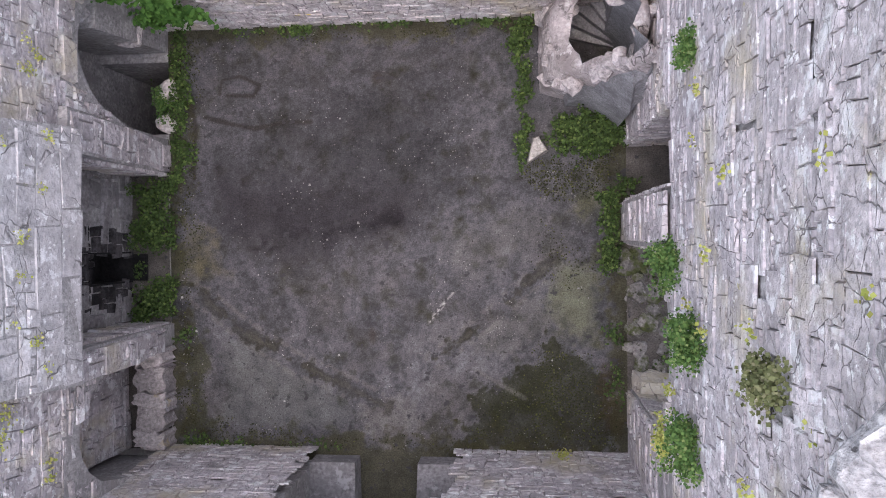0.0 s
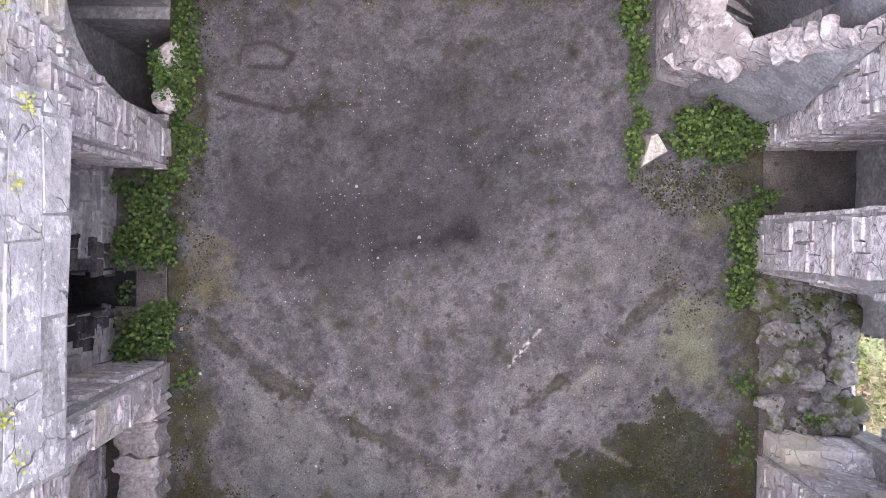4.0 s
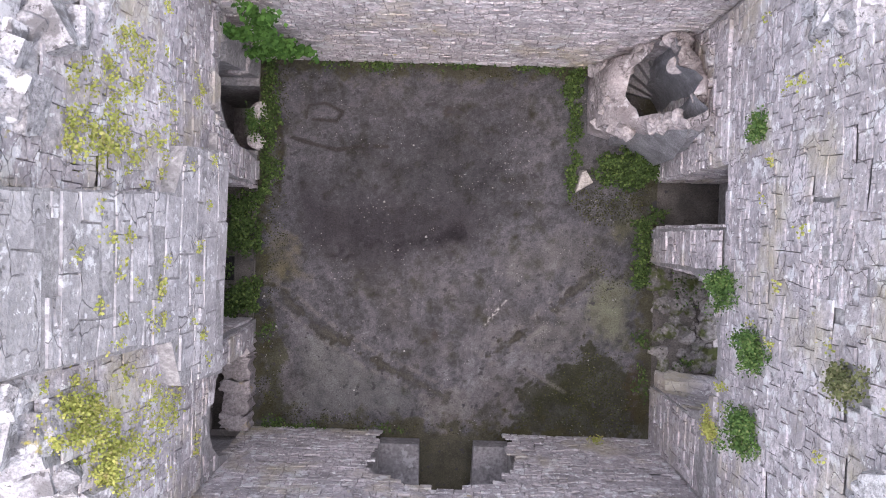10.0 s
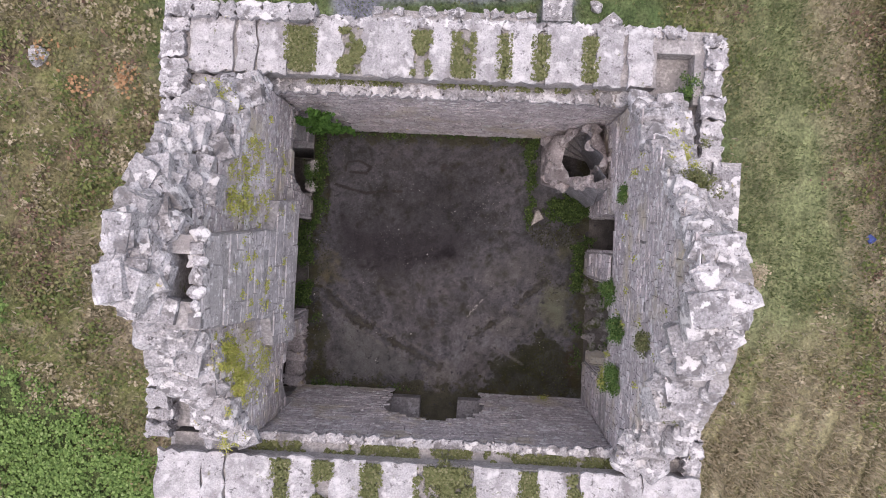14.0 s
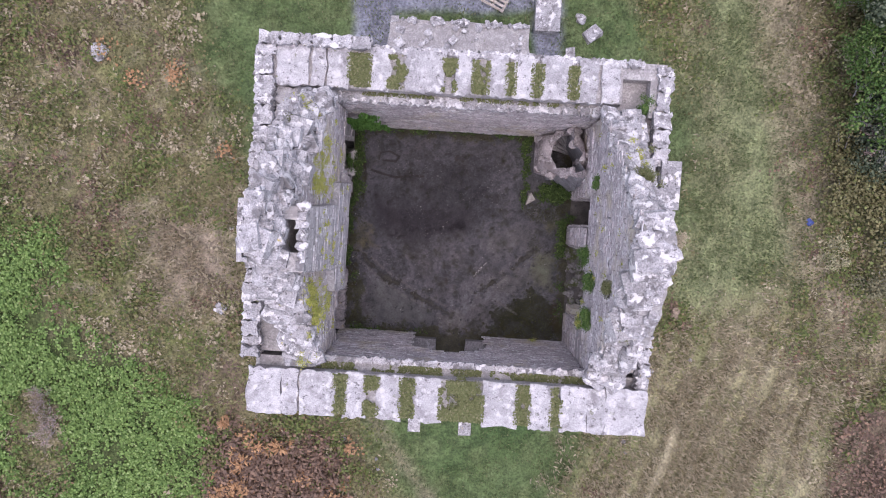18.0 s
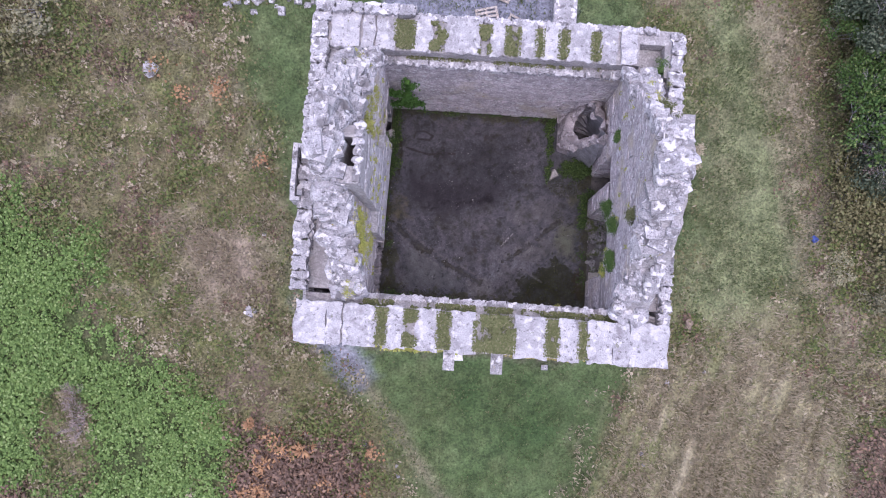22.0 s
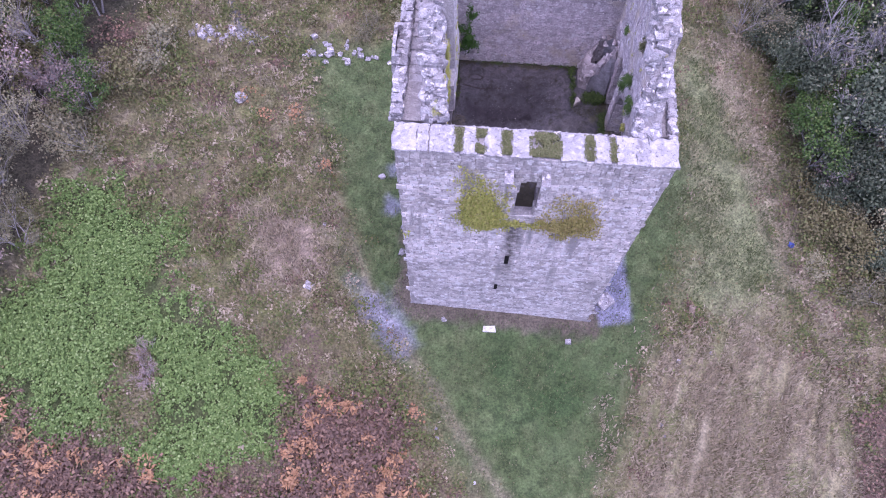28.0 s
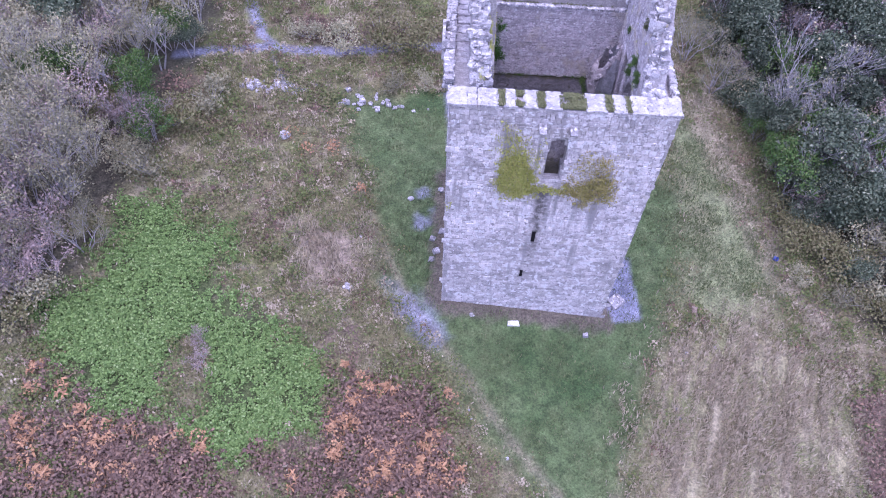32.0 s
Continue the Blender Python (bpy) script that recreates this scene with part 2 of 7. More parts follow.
def lerp_table(table, y):
    if y <= table[0][0]:
        return table[0][1]
    for (a, va), (b, vb) in zip(table, table[1:]):
        if y <= b:
            return va + (vb - va) * (y - a) / (b - a)
    return table[-1][1]


def rough(bm, amount, scale=1.5):
    for v in bm.verts:
        v.co += noise.noise_vector(v.co * scale) * amount
    return bm


def fill(name, verts, faces, mat, parent=None, label="", smooth=False):
    me = bpy.data.meshes.new(name)
    me.from_pydata(verts, [], faces)
    me.update()
    me.materials.append(mat)
    if smooth:
        me.polygons.foreach_set("use_smooth", [True] * len(me.polygons))
    ob = new(name, me)
    ob.parent = parent
    if label:
        ob["label"] = label
    return ob


def rock_mesh(name, mat, seed, squash=(1, 1, 0.7), chip=(0.06, 0.16), lump=False):
    """A broken block of about one metre: the hull of random corners in a box."""
    r = random.Random(seed)
    bm = bmesh.new()
    for i in range(24 if lump else 0):
        d = Vector((r.gauss(0, 1), r.gauss(0, 1), r.gauss(0, 1))).normalized() * r.uniform(0.45, 0.62)
        d = Vector((max(-0.46, min(0.46, d.x)), max(-0.46, min(0.46, d.y)), max(-0.4, min(0.4, d.z))))
        bm.verts.new((d.x * squash[0], d.y * squash[1], d.z * squash[2]))
    for sx in () if lump else (-1, 1):
        for sy in (-1, 1):
            for sz in (-1, 1):
                p = Vector((sx * (0.5 - r.uniform(0, 0.13)) * squash[0], sy * (0.5 - r.uniform(0, 0.13)) * squash[1], sz * (0.5 - r.uniform(0, 0.1)) * squash[2]))
                cut = r.uniform(*chip)
                for axis in range(3):
                    q = p.copy()
                    q[axis] *= 1 - 2 * cut * r.uniform(0.4, 1.0)
                    bm.verts.new(q)
    hull = bmesh.ops.convex_hull(bm, input=bm.verts)
    bmesh.ops.delete(bm, geom=list({g for g in hull["geom_interior"] + hull["geom_unused"] if isinstance(g, bmesh.types.BMVert)}), context="VERTS")
    bmesh.ops.recalc_face_normals(bm, faces=bm.faces)
    if lump:
        bmesh.ops.subdivide_edges(bm, edges=bm.edges, cuts=1, smooth=0.25)
        for v in bm.verts:
            v.co *= 1 + 0.34 * noise.noise(v.co * 3.0 + Vector((seed, 0, 0)))
    for f in bm.faces:
        f.smooth = False
    me = bpy.data.meshes.new(name)
    bm.to_mesh(me)
    bm.free()
    me.materials.append(mat)
    return me


ROCKS = [rock_mesh("rubble_stone", M_TOP, s, lump=s % 2 == 0) for s in range(14)]
FLATROCKS = [rock_mesh("rubble_stone", M_TOP, 40 + s, (1, 0.8, 0.45), (0.08, 0.22), s % 3 != 0) for s in range(8)]


def set_stone(parent, mesh, x, y, z, size, rng, tilt=0.25, name="stone", turn=0.8):
    ob = new(name, mesh)
    ob.parent = parent
    ob.matrix_basis = Matrix.LocRotScale((x, y, z), Euler((rng.uniform(-tilt, tilt), rng.uniform(-tilt, tilt), rng.choice((0, 1.571, 3.142, 4.712)) + rng.uniform(-turn, turn))), (size * rng.uniform(0.8, 1.2), size * rng.uniform(0.8, 1.2), size * rng.uniform(0.75, 1.15)))
    return ob


def block(u0, u1, v0, v1, at, depth, rng, chamfer=0.018, even=1.0):
    """One facing stone: four back corners, four front corners pulled in. at(u, v, d) gives the place."""
    j = lambda s: rng.uniform(-s, s)
    c = even * min(chamfer, 0.2 * min(u1 - u0, v1 - v0))
    back = [at(u, v, -0.06 * even) for u, v in ((u0, v0), (u1, v0), (u1, v1), (u0, v1))]
    front = [at(u + j(0.022) * even, v + j(0.02) * even, depth + j(0.012) * (0.4 + even)) for u, v in ((u0 + c, v0 + c), (u1 - c, v0 + c), (u1 - c, v1 - c), (u0 + c, v1 - c))]
    return back + front


BLOCK_FACES = [(4, 5, 6, 7), (0, 1, 5, 4), (1, 2, 6, 5), (2, 3, 7, 6), (3, 0, 4, 7)]


def masonry(parent, at, u_range, v_range, keep, seed, mat, singles=None, course=(0.13, 0.27), length=(0.22, 0.62), proud=(0.0, 0.035), limit=290, flip=False, even=1.0, bounds=None):
    """Coursed rubble on a wall: stones in rows of uneven height. singles(u, v): those built one by one; the rest are joined."""
    rng = random.Random(seed)
    verts, faces, made = [], [], []
    def bent(u, v, d):
        e = 0.5 * min(1.0, max(0.0, v_range[1] - v), max(0.0, v - v_range[0]))
        return at(u + 0.05 * noise.noise((u * 1.7, v * 1.7, seed)), v + 0.22 * e * noise.noise((u * 0.9, v * 0.5, seed + 4)) + 0.05 * noise.noise((u * 2.6, v * 2.6, seed + 9)), d)

    order = [tuple(reversed(f)) for f in BLOCK_FACES] if flip else BLOCK_FACES

    def lay(pts, u, v):
        if singles and len(made) < limit and singles(u, v):
            made.append(fill("stone", pts, order, mat, parent))
        else:
            n = len(verts)
            verts.extend(pts)
            faces.extend(tuple(i + n for i in f) for f in order)

    v = v_range[0]
    while v < v_range[1]:
        h = min(rng.uniform(*course), v_range[1] - v)
        if h < 0.05:
            break
        u = u_range[0] - rng.uniform(0, 0.3)
        while u < u_range[1]:
            w = rng.uniform(*length) * (0.75 + h)
            a, b = max(u, u_range[0]), min(u + w, u_range[1])
            if bounds:
                lo, hi = bounds(v + h)
                a, b = max(a, lo), min(b, hi)
            u += w
            if b - a < 0.06 or not keep((a + b) / 2, v + h / 2):
                continue
            g = 0.008 * even
            lift = rng.uniform(-0.035, 0.035)
            tall = h * rng.choice((1.0, 1.0, 1.0, 0.8, 1.25)) if h < 0.3 else h
            v0, v1 = v + g + lift, v + tall - g + lift * rng.uniform(-1, 1)
            if v1 - v0 > 0.17 and rng.random() < 0.35:
                vm = v0 + (v1 - v0) * rng.uniform(0.35, 0.65)
                um = a + (b - a) * rng.uniform(0.3, 0.7)
                for ua, ub in ((a, um), (um, b)):
                    lay(block(ua + g, ub - g, v0, vm - g, bent, rng.uniform(*proud), rng, 0.018, even), (ua + ub) / 2, v + h / 2)
                v0 = vm + g
            lay(block(a + g, b - g, v0, v1, bent, rng.uniform(*proud), rng, 0.018, even), (a + b) / 2, v + h / 2)
        v += h
    if verts:
        tagged(fill("stone_facing", verts, faces, mat, parent), kind="stuff")


# ---- tower walls ----
def core(name, bm):
    bmesh.ops.recalc_face_normals(bm, faces=bm.faces)
    return tagged(part(name, bm, M_CORE), kind="structure")


# outer faces taper a little from the foot to the wall-walk
X_W0, X_E0, X_W1, X_E1 = -5.95, 4.32, -6.16, 4.62
Y_S, Y_N = -3.74, 6.30
Z_FOOT, Z_TOP = -14.2, 5.02


def outer_x(z, side):
    s = (z + 11.4) / 16.4
    return X_W0 + (X_W1 - X_W0) * s if side < 0 else X_E0 + (X_E1 - X_E0) * s


def cut_wall(bm, x0, x1, y0, y1, z0, z1, lean_x0=None, lean_x1=None):
    """A block whose west or east end follows the taper of the tower."""
    f = lambda x, z, lean: outer_x(z, lean) if lean else x
    lo = [(f(x0, z0, lean_x0), y0, z0), (f(x1, z0, lean_x1), y0, z0), (f(x1, z0, lean_x1), y1, z0), (f(x0, z0, lean_x0), y1, z0)]
    hi = [(f(x0, z1, lean_x0), y0, z1), (f(x1, z1, lean_x1), y0, z1), (f(x1, z1, lean_x1), y1, z1), (f(x0, z1, lean_x0), y1, z1)]
    return hexa(bm, lo, hi)


# south wall: window embrasure with seats, a window and two slits
bm = bmesh.new()
WX0, WX1, WZ0, WZ1 = -1.18, -0.28, 0.4, 3.25
cut_wall(bm, 0, 0, Y_S, -2.2, Z_FOOT, -0.4, -1, 1)
cut_wall(bm, 0, 0, -3.3, -2.2, -0.4, -0.05, -1, 1)
for x0, x1, lw, le in ((0, WX0, -1, None), (WX1, 0, None, 1)):
    cut_wall(bm, x0, x1, Y_S, -3.3, -0.4, -0.05, lw, le)
hexa(bm, [(WX0, Y_S, -0.4), (WX1, Y_S, -0.4), (WX1, -3.3, -0.4), (WX0, -3.3, -0.4)], [(WX0, Y_S, 0.42), (WX1, Y_S, 0.42), (WX1, -3.3, 0.3), (WX0, -3.3, 0.3)])
for x0, x1, z0, z1 in ((WX0, WX0 + 0.3, 2.98, WZ1), (WX1 - 0.16, WX1, 2.72, WZ1), (WX1 - 0.34, WX1 - 0.16, 3.1, WZ1), (WX0, WX0 + 0.08, 2.2, 2.98), (WX1 - 0.1, WX1, 0.42, 1.0)):
    box_bm(x0, x1, Y_S + 0.05, -3.35, z0, z1, bm)
for x0, x1, lw, le in ((0, WX0, -1, None), (WX1, 0, None, 1)):
    cut_wall(bm, x0, x1, Y_S, -3.3, -0.05, WZ1, lw, le)
for x0, x1, lw, le in ((0, -1.95, -1, None), (0.42, 0, None, 1)):
    cut_wall(bm, x0, x1, -3.3, -2.34, -0.05, 2.75, lw, le)
cut_wall(bm, 0, 0, Y_S, -3.3, WZ1, 4.6, -1, 1)
cut_wall(bm, 0, 0, -3.3, -2.34, 2.75, 4.6, -1, 1)
cut_wall(bm, 0, 0, Y_S, -2.62, 4.6, Z_TOP, -1, 1)
arch_head(bm, -1.95, 0.42, 1.7, 2.72, 2.75, "y", -3.3, -2.34)
seats = bmesh.new()
hexa(seats, [(-1.95, -3.3, 0), (WX0 - 0.02, -3.3, 0), (-1.22, -2.25, 0), (-1.95, -2.25, 0)], [(-1.95, -3.3, 0.5), (WX0 - 0.02, -3.3, 0.5), (-1.22, -2.25, 0.42), (-1.95, -2.25, 0.42)])
hexa(seats, [(WX1 + 0.02, -3.3, 0), (0.42, -3.3, 0), (0.42, -2.25, 0), (-0.22, -2.25, 0)], [(WX1 + 0.02, -3.3, 0.5), (0.42, -3.3, 0.5), (0.42, -2.25, 0.42), (-0.22, -2.25, 0.42)])
wall_south = core("wall_south", bm)
# seats in the shade-toned stone, so the window reads dark from outside
part("window_seats", seats, M_SHADESTONE, wall_south)
# north wall
bm = bmesh.new()
cut_wall(bm, 0, 0, 4.98, Y_N, Z_FOOT, 4.55, -1, 1)
cut_wall(bm, 0, 3.45, 5.16, Y_N, 4.55, Z_TOP, -1, None)
cut_wall(bm, 4.2, 0, 4.85, Y_N, 4.55, Z_TOP, None, 1)
box_bm(3.45, 4.2, 5.85, Y_N, 4.55, Z_TOP, bm)
wall_north = core("wall_north", bm)
# west wall: arched recess, fireplace, and a second recess over a pit
bm = bmesh.new()
cut_wall(bm, 0, -5.62, -2.2, 4.85, Z_FOOT, 3.2, -1, None)
box_bm(-5.62, -4.42, -2.2, 3.05, Z_FOOT, -0.02, bm)
box_bm(-5.62, -4.42, 4.25, 4.85, Z_FOOT, -0.02, bm)
box_bm(-5.62, -4.42, 3.05, 4.25, Z_FOOT, -2.6, bm)
hexa(bm, [(-5.62, -0.42, 0), (-4.36, -0.42, 0), (-4.36, -0.10, 0), (-5.62, -0.10, 0)], [(-5.62, -0.55, 3.2), (-4.12, -0.55, 3.2), (-4.12, -0.10, 3.2), (-5.62, -0.10, 3.2)])
hexa(bm, [(-5.62, 2.38, 0), (-4.42, 2.38, 0), (-4.42, 2.95, 0), (-5.62, 2.95, 0)], [(-5.62, 2.40, 3.2), (-4.18, 2.40, 3.2), (-4.18, 2.95, 3.2), (-5.62, 2.95, 3.2)])
hexa(bm, [(-5.62, 4.4, 0), (-4.40, 4.4, 0), (-4.40, 4.85, 0), (-5.62, 4.85, 0)], [(-5.62, 4.2, 2.2), (-4.40, 4.2, 2.2), (-4.36, 4.85, 2.2), (-5.62, 4.85, 2.2)])
box_bm(-5.62, -5.18, -2.2, -0.42, -0.02, 2.84, bm)
box_bm(-5.62, -5.08, -0.10, 0.58, 0, 3.2, bm)
box_bm(-5.62, -5.08, 1.1, 2.38, 0, 3.2, bm)
box_bm(-5.62, -5.08, 0.58, 1.1, 1.3, 3.2, bm)
arch_head(bm, -2.2, -0.42, 1.5, 2.85, 3.2, "x", -5.62, -4.30)
arch_head(bm, 2.95, 4.85, 1.4, 2.7, 3.2, "x", -5.62, -4.34)
cut_wall(bm, 0, -4.32, -2.2, 4.85, 3.2, 4.7, -1, None)
wall_west = core("wall_west", bm)
hearth = bmesh.new()
for a in ((-5.6, -5.57, 0.6, 1.08, 0.02, 1.28), (-5.57, -5.05, 0.585, 0.61, 0.02, 1.28), (-5.57, -5.05, 1.07, 1.095, 0.02, 1.28), (-5.57, -5.05, 0.61, 1.07, 1.255, 1.29), (-5.57, -4.78, 0.62, 1.06, 0.03, 0.1)):
    box_bm(*a, hearth)
part("hearth_lining", rough(hearth, 0.015, 5), M_SOOT, wall_west, "soot-black hearth opening")
# east wall: splayed window embrasure, pier, stair passage
bm = bmesh.new()
cut_wall(bm, 4.2, 0, -2.2, -0.85, Z_FOOT, 3.6, None, 1)
cut_wall(bm, 4.2, 0, 0.45, 4.85, Z_FOOT, 3.6, None, 1)
cut_wall(bm, 4.2, 0, -0.85, 0.45, Z_FOOT, -0.5, None, 1)
cut_wall(bm, 4.2, 0, -0.85, 0.45, 2.3, 3.6, None, 1)
box_bm(3.02, 4.2, -2.2, 4.85, Z_FOOT, -0.02, bm)
hexa(bm, [(3.1, -2.2, 0), (4.2, -2.2, 0), (4.2, -1.25, 0), (3.1, -1.1, 0)], [(3.04, -2.2, 3.6), (4.2, -2.2, 3.6), (4.2, -1.25, 3.6), (3.04, -1.1, 3.6)])
hexa(bm, [(3.0, 1.18, 0), (4.2, 0.95, 0), (4.2, 1.85, 0), (2.96, 1.80, 0)], [(3.05, 1.10, 3.6), (4.2, 0.95, 3.6), (4.2, 1.85, 3.6), (3.05, 1.85, 3.6)])
hexa(bm, [(3.05, 2.72, 0), (4.2, 2.72, 0), (4.2, 4.85, 0), (3.05, 4.85, 0)], [(3.05, 2.72, 3.6), (4.2, 2.72, 3.6), (4.2, 4.85, 3.6), (3.05, 4.85, 3.6)])
arch_head(bm, -1.1, 1.14, 2.1, 3.45, 3.6, "x", 3.05, 4.2, 13)
cut_wall(bm, 3.05, 0, -2.2, 2.5, 3.6, 4.7, None, 1)
cut_wall(bm, 3.05, 0, 3.5, 4.85, 3.6, 4.7, None, 1)
box_bm(3.05, 4.2, 2.5, 3.5, 3.6, 4.7, bm)
wall_east = core("wall_east", bm)

# gables: ruined masses with a broken, sloping head
W_IN = [(-2.35, 5.15), (-1.74, 5.9), (-1.07, 6.7), (-0.53, 7.1), (0.0, 7.5), (0.44, 8.3), (0.6, 8.75), (1.89, 8.75), (2.29, 7.75), (2.87, 7.4), (3.5, 6.8), (4.26, 6.0), (4.9, 5.3)]
W_OUTX = [(-2.35, -5.1), (-1.2, -5.28), (2.0, -5.32), (4.3, -5.25), (4.9, -5.15)]
W_OUTZ = [(-2.35, 5.1), (-1.76, 5.8), (-1.19, 6.5), (-0.57, 7.4), (-0.18, 7.9), (0.33, 8.35), (0.69, 9.05), (1.04, 9.55), (1.99, 9.6), (2.29, 9.3), (2.84, 8.95), (3.29, 8.3), (3.7, 7.7), (4.28, 6.7), (4.73, 5.6), (4.9, 5.2)]
E_IN = [(-2.35, 5.15), (-1.67, 5.9), (-0.88, 7.1), (-0.31, 8.0), (0.5, 8.8), (0.93, 9.5), (1.2, 9.8), (1.8, 9.8), (2.5, 9.0), (2.86, 8.5), (3.39, 7.6), (4.08, 6.1), (4.9, 5.2)]
E_OUTX = [(-2.35, 3.95), (0.2, 3.85), (1.5, 3.8), (2.3, 3.85), (3.0, 4.0), (4.9, 4.05)]
E_OUTZ = [(-2.35, 5.2), (-1.4, 6.9), (-0.83, 7.8), (-0.26, 8.6), (0.25, 9.0), (0.78, 9.3), (1.09, 9.65), (1.61, 9.7), (1.9, 9.35), (2.14, 8.9), (2.37, 8.2), (2.72, 7.0), (3.4, 6.3), (4.9, 5.15)]


def west_face(y, z):
    """The inner face of the west wall, with the chimney breast standing out of it."""
    x = -4.30 - max(0.0, z - 5.1) * 0.10
    half = 1.45 - 0.13 * max(0.0, z - 3.2)
    if 3.2 <= z <= 8.75 and abs(y - 1.08) < half:
        x = -4.0 - (z - 3.2) * 0.042
    return x


def east_face(y, z):
    return 3.0


def gable(name, face, zin, xout, zout, side, back=0.05):
    bm = bmesh.new()
    rows = []
    for i in range(49):
        y = -2.35 + 7.25 * i / 48
        zi, xo, zo = lerp_table(zin, y), lerp_table(xout, y), lerp_table(zout, y)
        zi += 0.12 * noise.noise((y * 3, side * 5, 0))
        xi = face(50, zi) + side * back
        mids = []
        for s in (0.0, 0.25, 0.5, 0.75, 1.0):
            x = xi + (xo - xi) * s
            z = zi + (zo - zi) * s + 0.16 * noise.noise((x * 2, y * 2, 3)) * (1 if 0 < s < 1 else 0.3)
            mids.append((x + 0.06 * noise.noise((y * 4, s * 9, 1)), y, z))
        rows.append([(face(50, 4.7) + side * back, y, 4.7), *mids, (xo, y, 4.6)])
    grid = [[bm.verts.new(p) for p in r] for r in rows]
    for a, b in zip(grid, grid[1:]):
        for k in range(len(a) - 1):
            bm.faces.new((a[k], a[k + 1], b[k + 1], b[k]))
    bm.faces.new(grid[0])
    bm.faces.new(grid[-1])
    return core(name, bm)


gable_west = gable("gable_west", west_face, W_IN, W_OUTX, W_OUTZ, -1)
gable_east = gable("gable_east", east_face, E_IN, E_OUTX, E_OUTZ, 1, 0.085)

# chimney breast with its flue
bm = bmesh.new()
brst = lambda z: -4.02 - (z - 3.2) * 0.042
HALF = [(3.2, 1.6), (4.7, 1.5), (5.05, 0.9), (8.7, 0.74)]
half = lambda z: lerp_table(HALF, z)
back = lambda z: -4.5 - (z - 3.2) * 0.0455
for (z0, h0), (z1, h1) in zip(HALF, HALF[1:]):
    for b0, b1, lo, hi in ((back(z0), back(z1), None, 0.78), (back(z0), back(z1), 1.52, None), (-4.36, -4.36, 0.78, 0.82), (-4.36, -4.36, 1.0, 1.52)):
        lo0, lo1 = (1.08 - h0, 1.08 - h1) if lo is None else (lo, lo)
        hi0, hi1 = (1.08 + h0, 1.08 + h1) if hi is None else (hi, hi)
        hexa(bm, [(b0, lo0, z0), (brst(z0), lo0, z0), (brst(z0), hi0, z0), (b0, hi0, z0)], [(b1, lo1, z1), (brst(z1), lo1, z1), (brst(z1), hi1, z1), (b1, hi1, z1)])
# a putlog hole runs through into the flue
for z0, z1 in ((3.2, 5.27), (5.45, 8.7)):
    hexa(bm, [(-4.36, 0.82, z0), (brst(z0), 0.82, z0), (brst(z0), 1.0, z0), (-4.36, 1.0, z0)], [(-4.37, 0.82, z1), (brst(z1), 0.82, z1), (brst(z1), 1.0, z1), (-4.37, 1.0, z1)])
chimney = core("chimney_breast", bm)

# ---- facings ----
masonry(gable_west, lambda u, v, d: (west_face(50, v) + d, u, v), (-2.2, 4.82), (3.22, 8.75), lambda y, z: z < lerp_table(W_IN, y) - 0.05 and abs(y - 1.08) > half(min(z, 8.7)) - 0.25, 11, M_INNER,
        singles=lambda y, z: z > 3.6, limit=330, proud=(0.0, 0.014), course=(0.14, 0.36), length=(0.16, 0.5), even=0.28)
masonry(chimney, lambda u, v, d: (brst(v) + d, u, v), (-0.55, 2.7), (3.22, 8.7), lambda y, z: not (0.55 < y < 1.25 and 5.12 < z < 5.6), 12, M_BREAST,
        singles=lambda y, z: True, course=(0.22, 0.5), length=(0.35, 0.9), proud=(0.0, 0.03), even=0.5, bounds=lambda z: (1.08 - half(z) + 0.01, 1.08 + half(z) - 0.01))
masonry(gable_east, lambda u, v, d: (3.04 - d, u, v), (-2.2, 4.82), (3.62, 9.8), lambda y, z: z < lerp_table(E_IN, y) - 0.05 and not (1.02 < y < 1.98 and 6.2 < z < 7.85) and not (0.12 < y < 0.48 and 6.65 < z < 7.4), 13, M_INNER,
        singles=lambda y, z: True, limit=350, proud=(0.0, 0.014), flip=True, course=(0.14, 0.36), length=(0.16, 0.5), even=0.28)
masonry(gable_east, lambda u, v, d: (3.08 - d, u, v), (0.95, 2.05), (6.1, 7.95), lambda y, z: True, 14, M_INNER, proud=(0.0, 0.02), flip=True, length=(0.2, 0.5), even=0.4)
masonry(wall_north, lambda u, v, d: (u, 4.76 + 0.045 * v - d, v), (-4.6, 3.2), (0.0, 4.5), lambda x, z: True, 15, M_INNER, singles=lambda x, z: z > 3.4, proud=(0.0, 0.014), course=(0.12, 0.24), length=(0.12, 0.34), even=0.3)
masonry(wall_south, lambda u, v, d: (u, -2.12 - 0.045 * v + d, v), (-4.5, 3.25), (0.0, 4.55), lambda x, z: not (-1.95 < x < 0.42 and z < 1.7 + 1.02 * math.sqrt(max(0, 1 - ((x + 0.765) / 1.185) ** 2))), 16, M_INNER,
        singles=lambda x, z: z > 3.2, proud=(0.0, 0.014), course=(0.12, 0.24), length=(0.12, 0.34), flip=True, even=0.3)
masonry(wall_south, lambda u, v, d: (u, Y_S - 0.02 - d, v), (-6.2, 4.7), (-4.9, 4.95),
        lambda x, z: outer_x(z, -1) < x - 0.1 and x + 0.1 < outer_x(z, 1) and not (WX0 - 0.05 < x < WX1 + 0.05 and WZ0 - 0.1 < z < WZ1 + 0.1), 17, M_FACADE,
        singles=lambda x, z: z > 3.2, course=(0.14, 0.36), length=(0.13, 0.42), proud=(0.0, 0.03), even=0.5)
